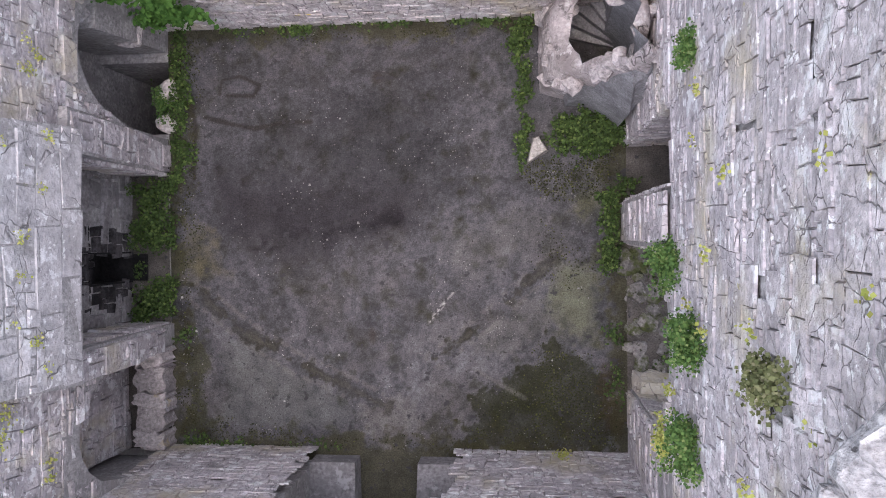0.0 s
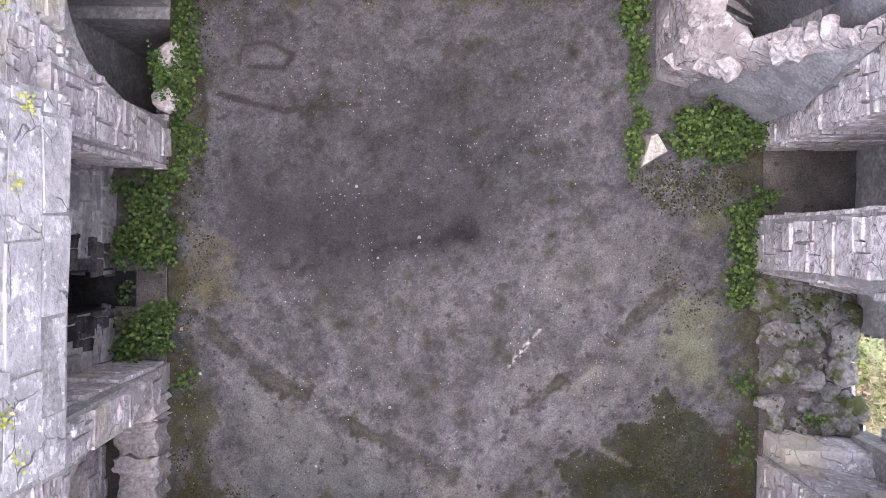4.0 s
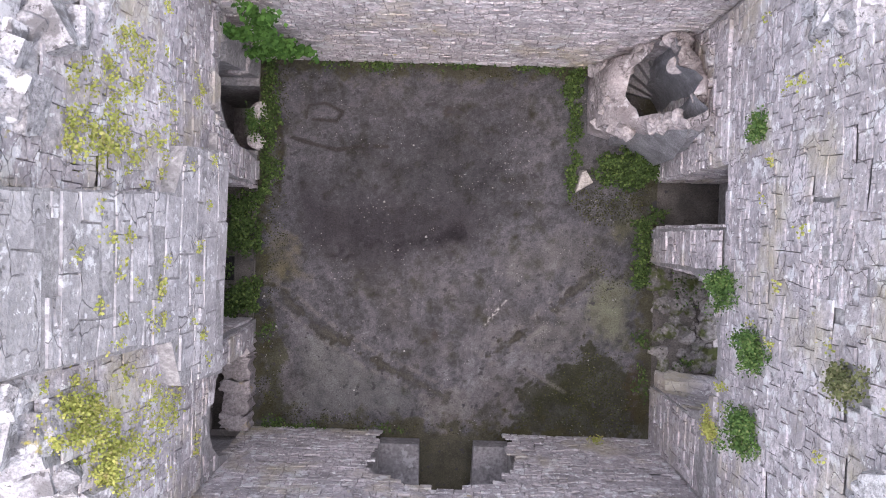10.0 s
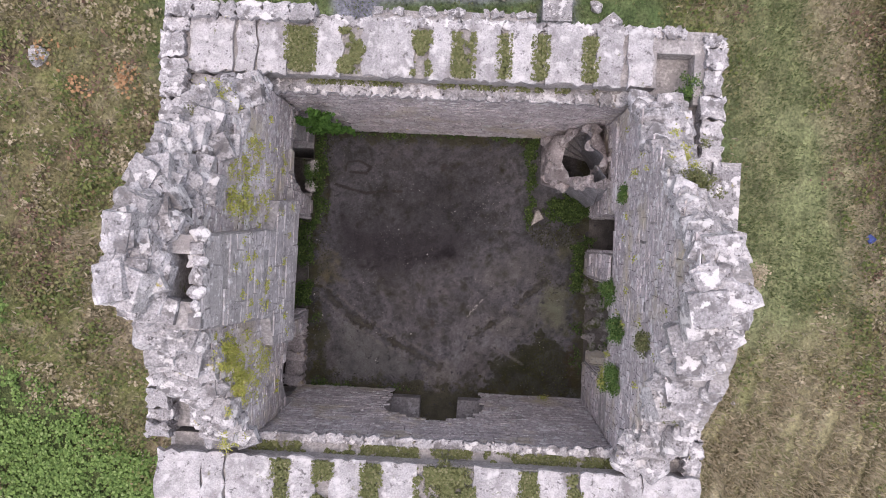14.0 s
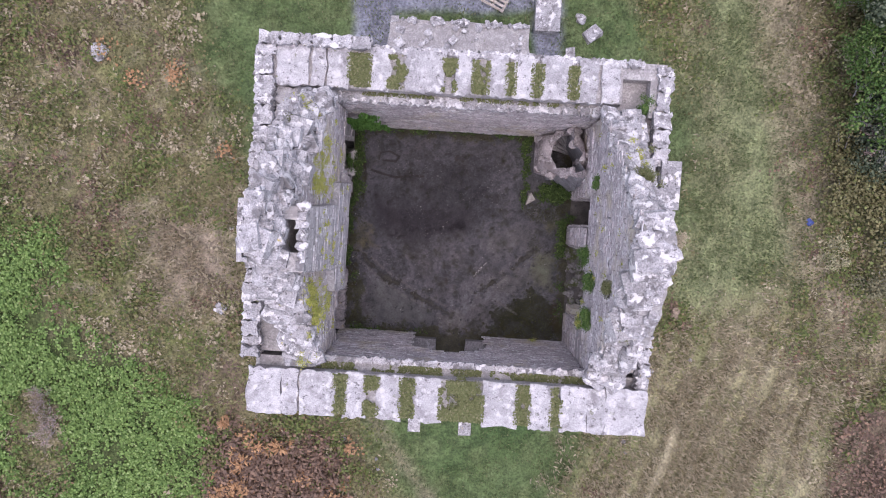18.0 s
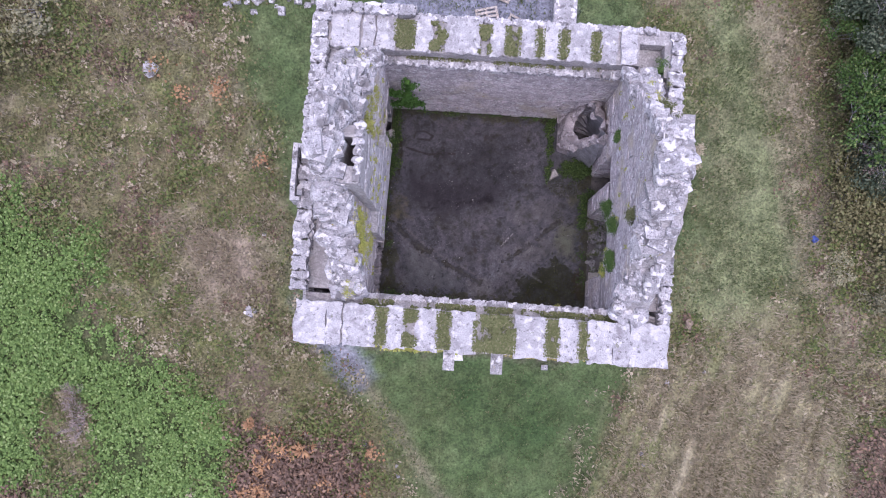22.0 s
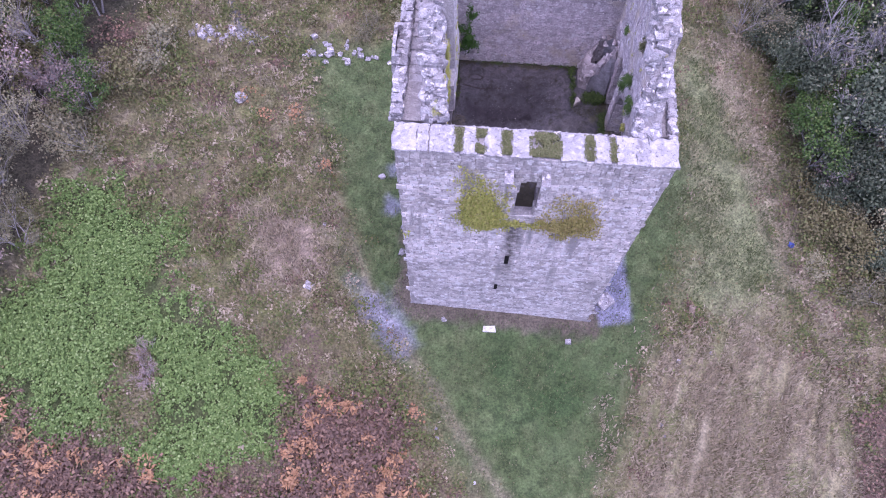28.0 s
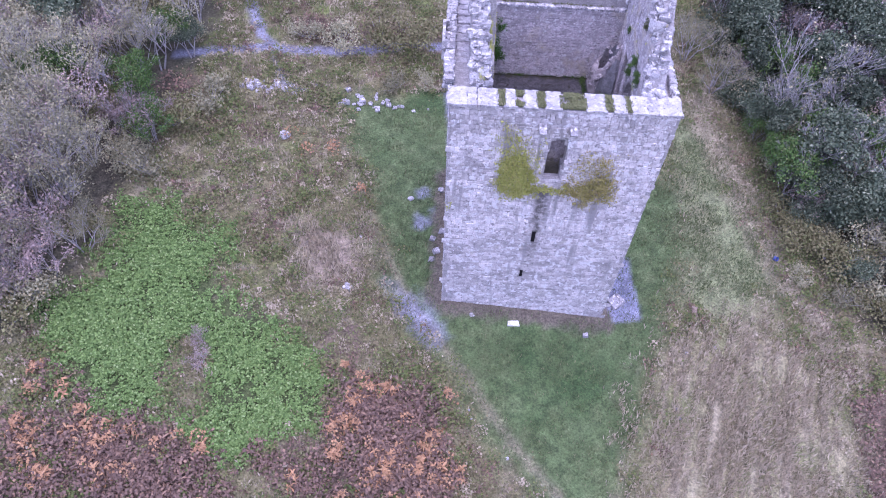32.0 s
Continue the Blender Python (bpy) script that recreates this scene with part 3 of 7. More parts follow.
masonry(wall_south, lambda u, v, d: (u, Y_S - 0.02 - d, v), (-6.2, 4.7), (-13.4, -4.9), lambda x, z: outer_x(z, -1) < x - 0.1 and x + 0.1 < outer_x(z, 1), 31, M_FACADE, course=(0.2, 0.4), length=(0.25, 0.8), proud=(0.0, 0.015), even=0.3)
masonry(wall_west, lambda u, v, d: (outer_x(v, -1) - d, u, v), (Y_S, Y_N), (-13.0, 4.6), lambda y, z: True, 18, M_FACE, course=(0.2, 0.4), length=(0.4, 0.9), flip=True)
masonry(wall_east, lambda u, v, d: (outer_x(v, 1) + d, u, v), (Y_S, Y_N), (-14.0, 4.6), lambda y, z: not (-0.9 < y < 0.5 and -0.55 < z < 2.35), 19, M_FACE, course=(0.2, 0.4), length=(0.4, 0.9))
# sills and lintels of the two east niches
for y0, y1, z0, z1 in ((0.96, 2.04, 5.98, 6.24), (0.96, 2.04, 7.84, 8.0), (0.06, 0.54, 6.48, 6.7), (0.06, 0.54, 7.38, 7.5)):
    bm = box_bm(3.055, 3.2, y0, y1, z0, z1)
    bmesh.ops.subdivide_edges(bm, edges=bm.edges, cuts=3, use_grid_fill=True)
    part("niche_stone", rough(bm, 0.02, 4), M_INNER, gable_east)
# faces of the recesses; the darker stone carries their shade in its colour
masonry(wall_west, lambda u, v, d: (-5.06 + d, u, v), (-0.08, 2.36), (0.0, 3.2), lambda y, z: not (0.54 < y < 1.14 and z < 1.32) and math.hypot(y - 0.84, 0.6 * (z - 0.9)) > 0.62, 20, M_SHADESTONE, course=(0.2, 0.4), length=(0.3, 0.8))
masonry(wall_west, lambda u, v, d: (-5.06 + d, u, v), (-0.08, 2.36), (0.0, 3.2), lambda y, z: not (0.58 < y < 1.1 and z < 1.28) and math.hypot(y - 0.84, 0.6 * (z - 0.9)) <= 0.7, 44, M_SOOTY, course=(0.14, 0.26), length=(0.12, 0.3), even=0.6)
masonry(wall_west, lambda u, v, d: (-5.16 + d, u, v), (-2.2, -0.45), (0.0, 2.8), lambda y, z: True, 21, M_INNER, course=(0.2, 0.4), length=(0.3, 0.8), even=0.5)
masonry(wall_west, lambda u, v, d: (u, -0.44 - d, v), (-5.12, -4.36), (0.0, 2.2), lambda x, z: True, 22, M_SHADESTONE, course=(0.25, 0.45), length=(0.4, 0.8), even=0.5)
masonry(wall_west, lambda u, v, d: (u, -0.08 + d, v), (-5.05, -4.34), (0.0, 3.0), lambda x, z: True, 23, M_INNER, course=(0.3, 0.5), length=(0.4, 0.8), flip=True, even=0.5)
masonry(wall_west, lambda u, v, d: (u, 2.36 - d, v), (-5.05, -4.38), (0.0, 3.0), lambda x, z: True, 24, M_INNER, course=(0.3, 0.5), length=(0.4, 0.8), even=0.5)
masonry(wall_east, lambda u, v, d: (u, 1.16 - 0.19 * (u - 3.0) - d, v), (3.04, 4.2), (0.0, 3.3), lambda x, z: True, 25, M_INNER, course=(0.25, 0.45), length=(0.4, 0.8), even=0.5)
masonry(wall_east, lambda u, v, d: (u, -1.08 - 0.13 * (u - 3.1) + d, v), (3.12, 4.2), (0.0, 3.4), lambda x, z: True, 26, M_INNER, course=(0.25, 0.45), length=(0.4, 0.8), flip=True, even=0.5)
masonry(wall_east, lambda u, v, d: (3.06 - d, u, v), (-2.15, -1.12), (0.0, 3.6), lambda y, z: True, 27, M_INNER, course=(0.2, 0.4), flip=True, even=0.5)
masonry(wall_east, lambda u, v, d: (2.98 - d, u, v), (1.2, 1.78), (0.0, 3.6), lambda y, z: True, 28, M_INNER, course=(0.25, 0.45), flip=True, even=0.5)
masonry(wall_east, lambda u, v, d: (u, 1.84 + d, v), (3.0, 4.2), (0.0, 3.6), lambda x, z: True, 29, M_INNER, course=(0.25, 0.45), length=(0.4, 0.8), flip=True, even=0.5)

masonry(wall_east, lambda u, v, d: (u, 2.70 - d, v), (3.04, 4.2), (0.0, 3.6), lambda x, z: True, 35, M_INNER, course=(0.2, 0.42), length=(0.3, 0.7), proud=(0.0, 0.03), even=0.7)
masonry(wall_east, lambda u, v, d: (3.03 - d, u, v), (2.72, 4.82), (0.0, 3.62), lambda y, z: True, 36, M_INNER, course=(0.2, 0.42), length=(0.3, 0.7), proud=(0.0, 0.03), even=0.7, flip=True)
masonry(wall_east, lambda u, v, d: (3.03 - d, u, v), (-1.1, 1.14), (2.1, 3.62), lambda y, z: z > 2.2 + 1.35 * math.sqrt(max(0, 1 - ((y - 0.02) / 1.12) ** 2)), 37, M_INNER, course=(0.16, 0.3), length=(0.2, 0.5), flip=True)
for lo, hi, base, rise, sd in ((-2.2, -0.42, 1.5, 1.35, 38), (2.95, 4.85, 1.4, 1.3, 39)):
    masonry(wall_west, lambda u, v, d: (-4.32 + d, u, v), (lo, hi), (1.4, 3.24), lambda y, z: z > base + 0.12 + rise * math.sqrt(max(0, 1 - ((2 * y - lo - hi) / (hi - lo)) ** 2)), sd, M_INNER, course=(0.16, 0.36), length=(0.2, 0.55), proud=(0.0, 0.05))
masonry(wall_west, lambda u, v, d: (-4.40 + 0.075 * v + d, u, v), (2.42, 2.93), (0.0, 3.2), lambda y, z: True, 40, M_INNER, course=(0.25, 0.5), length=(0.3, 0.6), proud=(0.0, 0.035), even=0.7)
masonry(wall_west, lambda u, v, d: (-4.34 + 0.075 * v + d, u, v), (-0.53, -0.12), (0.45, 3.2), lambda y, z: True, 41, M_INNER, course=(0.25, 0.5), length=(0.3, 0.6), proud=(0.0, 0.035), even=0.7)

# ---- rubble on the gable heads ----
rng = random.Random(5)


def heap(parent, zin, xout, zout, face, count, y0=-2.35, y1=4.9):
    for _ in range(count):
        y, s = rng.uniform(y0, y1), rng.random()
        zi, xo, zo = lerp_table(zin, y), lerp_table(xout, y), lerp_table(zout, y)
        xi = face(50, zi)
        size = rng.choice((rng.uniform(0.16, 0.3), rng.uniform(0.26, 0.44), rng.uniform(0.36, 0.66)))
        x = xi + (xo - xi) * s
        if parent is gable_west and 0.6 < y < 1.7 and -4.78 < x:
            continue
        inset = 0.10 * (1 if face is east_face else -1)
        if s < 0.08:
            x += inset
        reach = xo + (0.02 * size if xo < 0 else -0.42 * size)
        x = max(x, reach) if xo < 0 else min(x, reach)
        set_stone(parent, rng.choice(ROCKS if rng.random() < 0.6 else FLATROCKS), x, y, zi + (zo - zi) * s + rng.uniform(-0.14, -0.01), size, rng, 0.26, turn=0.5)


heap(gable_west, W_IN, W_OUTX, W_OUTZ, west_face, 420)
heap(gable_east, E_IN, E_OUTX, E_OUTZ, east_face, 350)
for y in (0.5, 0.72, 0.95, 1.2, 1.42, 1.62, 1.8):
    set_stone(chimney, rng.choice(FLATROCKS), -4.30 + rng.uniform(-0.02, 0.02), y, 8.70 + rng.uniform(-0.02, 0.05), rng.uniform(0.24, 0.34), rng, 0.06, turn=0.1)


# ---- wall-walks ----
def paving_slab(parent, x0, x1, y0, y1, z, thick, rng, mat=M_SLAB, name="paving_slab"):
    """A worn slab: edges a little crooked, its top a shallow dome."""
    bm = bmesh.new()
    n = 6
    top = []
    for j in range(n + 1):
        for i in range(n + 1):
            u, w = i / n, j / n
            e = 0.045
            x = x0 + (x1 - x0) * u + (rng.uniform(-e, e) if i in (0, n) else 0)
            y = y0 + (y1 - y0) * w + (rng.uniform(-e, e) if j in (0, n) else 0)
            top.append(bm.verts.new((x, y, z + 0.018 * noise.noise((x * 2.2, y * 2.2, 7)) - (0.02 if i in (0, n) or j in (0, n) else 0))))
    for j in range(n):
        for i in range(n):
            a = j * (n + 1) + i
            bm.faces.new((top[a], top[a + 1], top[a + n + 2], top[a + n + 1]))
    rim = [e for e in bm.edges if len(e.link_faces) == 1]
    out = bmesh.ops.extrude_edge_only(bm, edges=rim)
    for v in (g for g in out["geom"] if isinstance(g, bmesh.types.BMVert)):
        v.co.z = z - thick
    bmesh.ops.recalc_face_normals(bm, faces=bm.faces)
    return part(name, bm, mat, parent)


rng = random.Random(8)
north_edges = [(-5.95, -5.05), (-5.0, -4.6), (-4.55, -3.95), (-3.45, -2.85), (-2.46, -1.38), (-1.11, -0.57), (-0.24, 0.33), (0.48, 1.03), (1.23, 2.03), (2.22, 2.76), (2.85, 3.35)]
for a, b in north_edges:
    paving_slab(wall_north, a, b, 5.14, 6.28, 5.14, 0.16, rng)
south_edges = [(-6.28, -5.34), (-5.32, -4.88), (-4.84, -3.84), (-3.61, -3.0), (-2.72, -2.03), (-1.73, -0.93), (0.16, 1.15), (1.45, 2.12), (2.31, 3.07), (3.09, 3.55), (3.57, 4.68)]
for a, b in south_edges:
    paving_slab(wall_south, a, b, -3.84, -2.6, 5.14, 0.16, rng)
# outer kerb stones of the walks
for a, b, y, w, z in ((-6.4, -3.4, 6.34, 0.32, 5.3), (-3.4, 4.0, 6.26, 0.2, 5.1)):
    x = a
    while x < b:
        l = rng.uniform(0.3, 0.6)
        paving_slab(wall_north, x, min(x + l - 0.02, b), y - w / 2, y + w / 2, z + rng.uniform(-0.03, 0.04), 0.35, rng, M_TOP, "kerb_stone")
        x += l
# inner ledges under the walks
for parent, y0, y1, z in ((wall_north, 4.86, 5.12, 4.62), (wall_south, -2.42, -2.22, 4.66)):
    x = -4.4
    while x < 3.0:
        l = rng.uniform(0.3, 0.6)
        paving_slab(parent, x, x + l - 0.02, y0, y1, z + rng.uniform(-0.02, 0.02), 0.15, rng, M_TOP, "ledge_stone")
        x += l
# west walk behind the gable: steps, parapet and a small projecting turret
y = -2.0
while y < 5.6:
    l = rng.uniform(0.4, 0.75)
    z = 4.72 + 0.035 * y if y < 3 else 4.9
    paving_slab(wall_west, -5.98, -5.3, y, y + l - 0.04, z, 0.2, rng, M_SLAB, "walk_slab")
    y += l
for x0, x1, y0, y1, z, side in ((-6.5, -6.02, -2.3, 6.2, 5.2, wall_west), (4.36, 4.78, 3.55, 6.2, 5.15, wall_east), (4.40, 4.72, -2.6, 1.0, 5.0, wall_east)):
    y = y0
    while y < y1:
        l = rng.uniform(0.28, 0.55)
        for k in range(2):
            h = 0.25
            paving_slab(side, x0 + rng.uniform(-0.04, 0.04), x1 + rng.uniform(-0.04, 0.04), y, min(y + l - 0.015, y1), z - h * (1 - k) + rng.uniform(-0.05, 0.08), h, rng, M_TOP, "parapet_stone")
        y += l


def turret(name, x0, x1, y0, y1, z0, z1, wall, parent):
    bm = bmesh.new()
    box_bm(x0, x0 + wall, y0, y1, z0, z1, bm)
    box_bm(x0 + wall, x1, y0, y0 + wall, z0, z1, bm)
    box_bm(x0 + wall, x1, y1 - wall, y1, z0, z1, bm)
    bmesh.ops.subdivide_edges(bm, edges=bm.edges, cuts=3, use_grid_fill=True)
    rough(bm, 0.05, 3)
    return part(name, bm, M_TOP, parent)


turret("box_machicolation", -6.68, -6.36, 0.28, 2.0, 4.3, 5.5, 0.14, wall_west)
bm = box_bm(-6.46, -6.3, 0.45, 0.6, 4.3, 5.5)
part("turret_pier", bm, M_TOP, wall_west)
bm = rough(box_bm(4.60, 5.12, 2.4, 3.7, 4.3, 5.28), 0.04, 3)
part("box_machicolation", bm, M_TOP, wall_east)
# corbels on the south face
for x in (-1.66, -0.2):
    bm = bmesh.new()
    hexa(bm, [(x - 0.17, -4.1, 3.7), (x + 0.17, -4.1, 3.7), (x + 0.17, Y_S, 3.55), (x - 0.17, Y_S, 3.55)], [(x - 0.18, -4.42, 4.05), (x + 0.18, -4.42, 4.05), (x + 0.18, Y_S, 4.1), (x - 0.18, Y_S, 4.1)])
    part("corbel", rough(bm, 0.02, 4), M_TOP, wall_south)
M_SLITDARK = material("slit_dark", (0.012, 0.011, 0.012), 1.0, bump=0)
# window surround and slits of the south face
for x, z, w, h in ((-1.06, -4.35, 0.2, 0.85), (-1.34, -7.9, 0.16, 0.6)):
    # flat black plates: the darkness inside each slit is put into the colour
    bm = box_bm(x - w / 2, x + w / 2, Y_S - 0.09, Y_S - 0.05, z - h / 2, z + h / 2)
    part("slit", bm, M_SLITDARK, wall_south)

# ---- floor ----
FX0, FX1, FY0, FY1 = -4.4, 3.08, -2.2, 4.84
CHAN = [[(-4.11, 0.53), (-3.22, -0.17), (-2.35, -0.73), (-1.4, -1.14), (-0.76, -1.48)], [(1.97, 0.92), (1.62, 0.63), (1.06, 0.12), (0.71, -0.17), (0.01, -0.68)]]


def seg_dist(px, py, pts):
    best = np.full(np.shape(px), 99.0)
    for (ax, ay), (bx, by) in zip(pts, pts[1:]):
        t = np.clip(((px - ax) * (bx - ax) + (py - ay) * (by - ay)) / ((bx - ax) ** 2 + (by - ay) ** 2), 0, 1)
        best = np.minimum(best, np.hypot(px - ax - t * (bx - ax), py - ay - t * (by - ay)))
    return best


def poly_dist(px, py, poly):
    """Signed distance to a closed outline, positive inside."""
    inside = np.zeros(np.shape(px), bool)
    n = len(poly)
    for i in range(n):
        (ax, ay), (bx, by) = poly[i], poly[(i + 1) % n]
        hit_ = ((ay > py) != (by > py)) & (px < (bx - ax) * (py - ay) / (by - ay + 1e-12) + ax)
        inside ^= hit_
    d = seg_dist(px, py, poly + [poly[0]])
    return np.where(inside, d, -d)


def np_noise(x, y, seed, octaves=4):
    """Smooth value noise on arrays, about 0 to 1."""
    out, amp, tot = 0, 1.0, 0.0
    for o in range(octaves):
        r = np.random.RandomState(seed + o).rand(256, 256)
        xi, yi = np.floor(x).astype(int), np.floor(y).astype(int)
        fx, fy = x - xi, y - yi
        fx, fy = fx * fx * (3 - 2 * fx), fy * fy * (3 - 2 * fy)
        g = lambda a, b: r[a % 256, b % 256]
        out = out + amp * ((g(xi, yi) * (1 - fx) + g(xi + 1, yi) * fx) * (1 - fy) + (g(xi, yi + 1) * (1 - fx) + g(xi + 1, yi + 1) * fx) * fy)
        tot += amp
        amp *= 0.55
        x, y = x * 2.1 + 13.7, y * 2.1 + 5.1
    return out / tot


def sheet(name, xs, ys, height, colour, mat, parent=None):
    """A grid of ground with a colour at each corner."""
    X, Y = np.meshgrid(xs, ys)
    Z = height(X, Y)
    nx, ny = len(xs), len(ys)
    co = np.stack([X, Y, Z], -1).reshape(-1, 3)
    i = (np.arange(ny - 1)[:, None] * nx + np.arange(nx - 1)[None]).ravel()
    quads = np.stack([i, i + 1, i + nx + 1, i + nx], -1)
    me = bpy.data.meshes.new(name)
    me.vertices.add(len(co))
    me.vertices.foreach_set("co", co.ravel())
    me.loops.add(quads.size)
    me.loops.foreach_set("vertex_index", quads.ravel())
    me.polygons.add(len(quads))
    me.polygons.foreach_set("loop_start", np.arange(0, quads.size, 4))
    me.update(calc_edges=True)
    me.polygons.foreach_set("use_smooth", np.ones(len(quads), bool))
    att = me.color_attributes.new("tone", "FLOAT_COLOR", "POINT")
    rgb = colour(X, Y).reshape(-1, 3)
    att.data.foreach_set("color", np.c_[rgb, np.ones(len(rgb))].ravel())
    me.materials.append(mat)
    ob = new(name, me)
    ob.parent = parent
    return ob


def tone_material(name, rough_=0.9, scale=6.0, fine=40.0, bump=0.5, dist=0.03, tones=(), contrast=1.0, cracks=None):
    m = material(name, (1, 1, 1), rough_, tones, scale, fine, bump, dist=dist, contrast=contrast, cracks=cracks)
    n, l = m.node_tree.nodes, m.node_tree.links
    vc = n.new("ShaderNodeVertexColor")
    vc.layer_name = "tone"
    first = next(x for x in n if x.type == "MIX" and not x.inputs[6].is_linked)
    l.new(vc.outputs[0], first.inputs[6])
    return m


def blend(base, colour, w):
    return base + (np.array(colour) - base) * np.clip(w, 0, 1)[..., None]


def floor_colour(X, Y):
    n1, n2, n3, n4 = np_noise(X * 0.9, Y * 0.9, 1), np_noise(X * 3, Y * 3, 9), np_noise(X * 9, Y * 9, 20), np_noise(X * 24, Y * 24, 27)
    c = np.ones(X.shape + (3,)) * np.array((0.088, 0.085, 0.094))
    c = c * ((0.58 + 0.84 * n1) * (0.66 + 0.68 * n2) * (0.66 + 0.68 * n3) * (0.55 + 0.9 * n4))[..., None]
    wob = (n2 - 0.5) * 0.55 + (n3 - 0.5) * 0.4
    soft = lambda d, s=0.15: np.clip((d + wob) / s, 0, 1)
    c = blend(c, (0.066, 0.057, 0.048), 1.1 * (np_noise(X * 1.7, Y * 1.7, 140) - 0.5))
    c = blend(c, (0.030, 0.029, 0.018), 3.0 * (np_noise(X * 4.5, Y * 4.5, 150) - 0.58))
    # trodden sweeps that run to the window slot
    fan = np.arctan2(X + 0.72, Y + 3.6)
    sweep = np_noise(fan * 16 + 0.5 * n2, np.hypot(X + 0.72, Y + 3.6) * 0.45, 14)
    c = c * (1 + (0.9 * (sweep - 0.5)) * np.clip((1.9 - Y) / 1.5, 0, 1))[..., None]
    # floor a little paler towards the south
    c = c * (1 + 0.22 * np.clip((0.6 - Y) / 2.0, 0, 1))[..., None]
    # broad darkening in the middle, and a darker band across it
    c = c * (1 - 0.36 * soft(poly_dist(X, Y, [(-3.9, 4.4), (0.9, 4.2), (0.9, 2.4), (-0.2, 1.2), (-3.4, 1.0)]), 1.0))[..., None]
    c = blend(c, (0.030, 0.026, 0.031), 0.8 * soft(poly_dist(X, Y, [(-3.9, 2.5), (-0.2, 2.3), (0.0, 1.3), (-2.2, 0.8), (-3.6, 1.0)]) + 0.2, 0.8))
    c = blend(c, (0.015, 0.012, 0.015), 0.9 * soft(poly_dist(X, Y, [(-2.9, 1.45), (-0.35, 1.8), (-0.25, 1.38), (-2.9, 1.1)]), 0.3))
    # pale damp film, tan dust, worn mortar, dark moss
    c = blend(c, (0.135, 0.138, 0.098), 0.85 * soft(poly_dist(X, Y, [(1.98, 1.0), (2.72, 0.85), (2.7, -0.55), (2.05, -0.45), (1.72, 0.28)]), 0.3))
    c = blend(c, (0.125, 0.112, 0.068), 0.85 * soft(poly_dist(X, Y, [(-4.3, 1.8), (-3.62, 1.46), (-3.4, 0.68), (-3.95, 0.38), (-4.3, 0.5)]), 0.35))
    c = blend(c, (0.110, 0.112, 0.112), 0.6 * soft(poly_dist(X, Y, [(-3.68, -0.97), (-3.55, -0.35), (-3.0, -0.3), (-2.0, -0.92), (-1.1, -1.62), (-1.4, -1.95), (-3.55, -1.85)]), 0.15))
    # pale slot floor, with the light from the window put into its colour
    c = blend(c, (0.165, 0.152, 0.15), 0.75 * soft(poly_dist(X, Y, [(-1.25, -1.3), (-0.2, -1.3), (-0.3, -3.3), (-1.15, -3.3)]), 0.25))
    c = blend(c, (0.12, 0.115, 0.113), 0.55 * soft(poly_dist(X, Y, [(0.9, 0.05), (1.6, 0.5), (2.0, -0.2), (1.2, -0.75), (0.6, -0.5)]), 0.15))
    c = blend(c, (0.118, 0.112, 0.108), 0.45 * soft(poly_dist(X, Y, [(-0.2, 1.5), (2.2, 2.0), (2.5, 1.1), (0.3, 0.3)]), 0.5))
    c = blend(c, (0.026, 0.027, 0.013), 0.85 * (0.5 + 0.9 * n2) * soft(poly_dist(X, Y, [(0.6, -1.3), (1.25, -0.9), (1.6, -0.8), (1.8, -0.28), (2.08, -0.45), (2.75, -0.85), (2.95, -2.2), (-0.1, -2.2), (0.5, -1.85)]), 0.05))
    c = blend(c, (0.055, 0.030, 0.022), 0.75 * soft(poly_dist(X, Y, [(2.55, -0.6), (2.98, -0.6), (3.0, -1.9), (2.6, -1.9)]), 0.2))
    c = blend(c, (0.05, 0.05, 0.026), 0.8 * soft(poly_dist(X, Y, [(-4.3, -0.3), (-3.75, -0.4), (-3.7, -2.2), (-4.3, -2.2)]), 0.15))
    c = blend(c, (0.10, 0.10, 0.045), 0.7 * soft(poly_dist(X, Y, [(1.5, 2.2), (3.0, 2.2), (3.0, 1.3), (2.3, 1.4), (1.8, 1.9)]) - 0.1, 0.4))
    # drainage channels with broken pale lips
    for ch, w in zip(CHAN, (0.12, 0.085)):
        d = seg_dist(X, Y, ch)
        c = blend(c, (0.15, 0.14, 0.136), 0.55 * np.clip((0.06 - np.abs(d - w - 0.05)) / 0.05, 0, 1) * (n3 > 0.47))
        c = blend(c, (0.030, 0.027, 0.020), 0.9 * np.clip((w - 0.02 + wob * 0.75 - d) / 0.06, 0, 1) * np.clip(0.35 + 1.8 * (n1 - 0.25), 0, 1))
        c = blend(c, (0.085, 0.078, 0.066), 0.45 * np.clip((0.3 * w + wob * 0.3 - d) / 0.03, 0, 1))
    c = blend(c, (0.13, 0.12, 0.115), 0.5 * np.clip((0.05 - seg_dist(X, Y, [(0.7, -0.86), (1.46, -1.29)])) / 0.03, 0, 1))
    for pts, w in (([(-3.77, 3.31), (-3.3, 3.18), (-2.93, 3.11), (-2.4, 3.2), (-2.0, 3.19)], 0.035), ([(-3.52, 3.68), (-3.48, 3.92), (-3.17, 3.97), (-2.84, 3.82), (-2.95, 3.64), (-3.4, 3.66)], 0.03), ([(-4.1, 3.9), (-3.95, 3.2), (-3.98, 2.3)], 0.03), ([(-0.6, 3.45), (0.1, 3.0), (0.5, 2.95)], 0.015), ([(-1.3, 4.0), (-0.7, 3.95), (-0.3, 3.7)], 0.012)):
        c = blend(c, (0.036, 0.031, 0.028), 0.85 * np.clip((w * 1.4 + wob * 0.1 - seg_dist(X, Y, pts)) / 0.03, 0, 1))
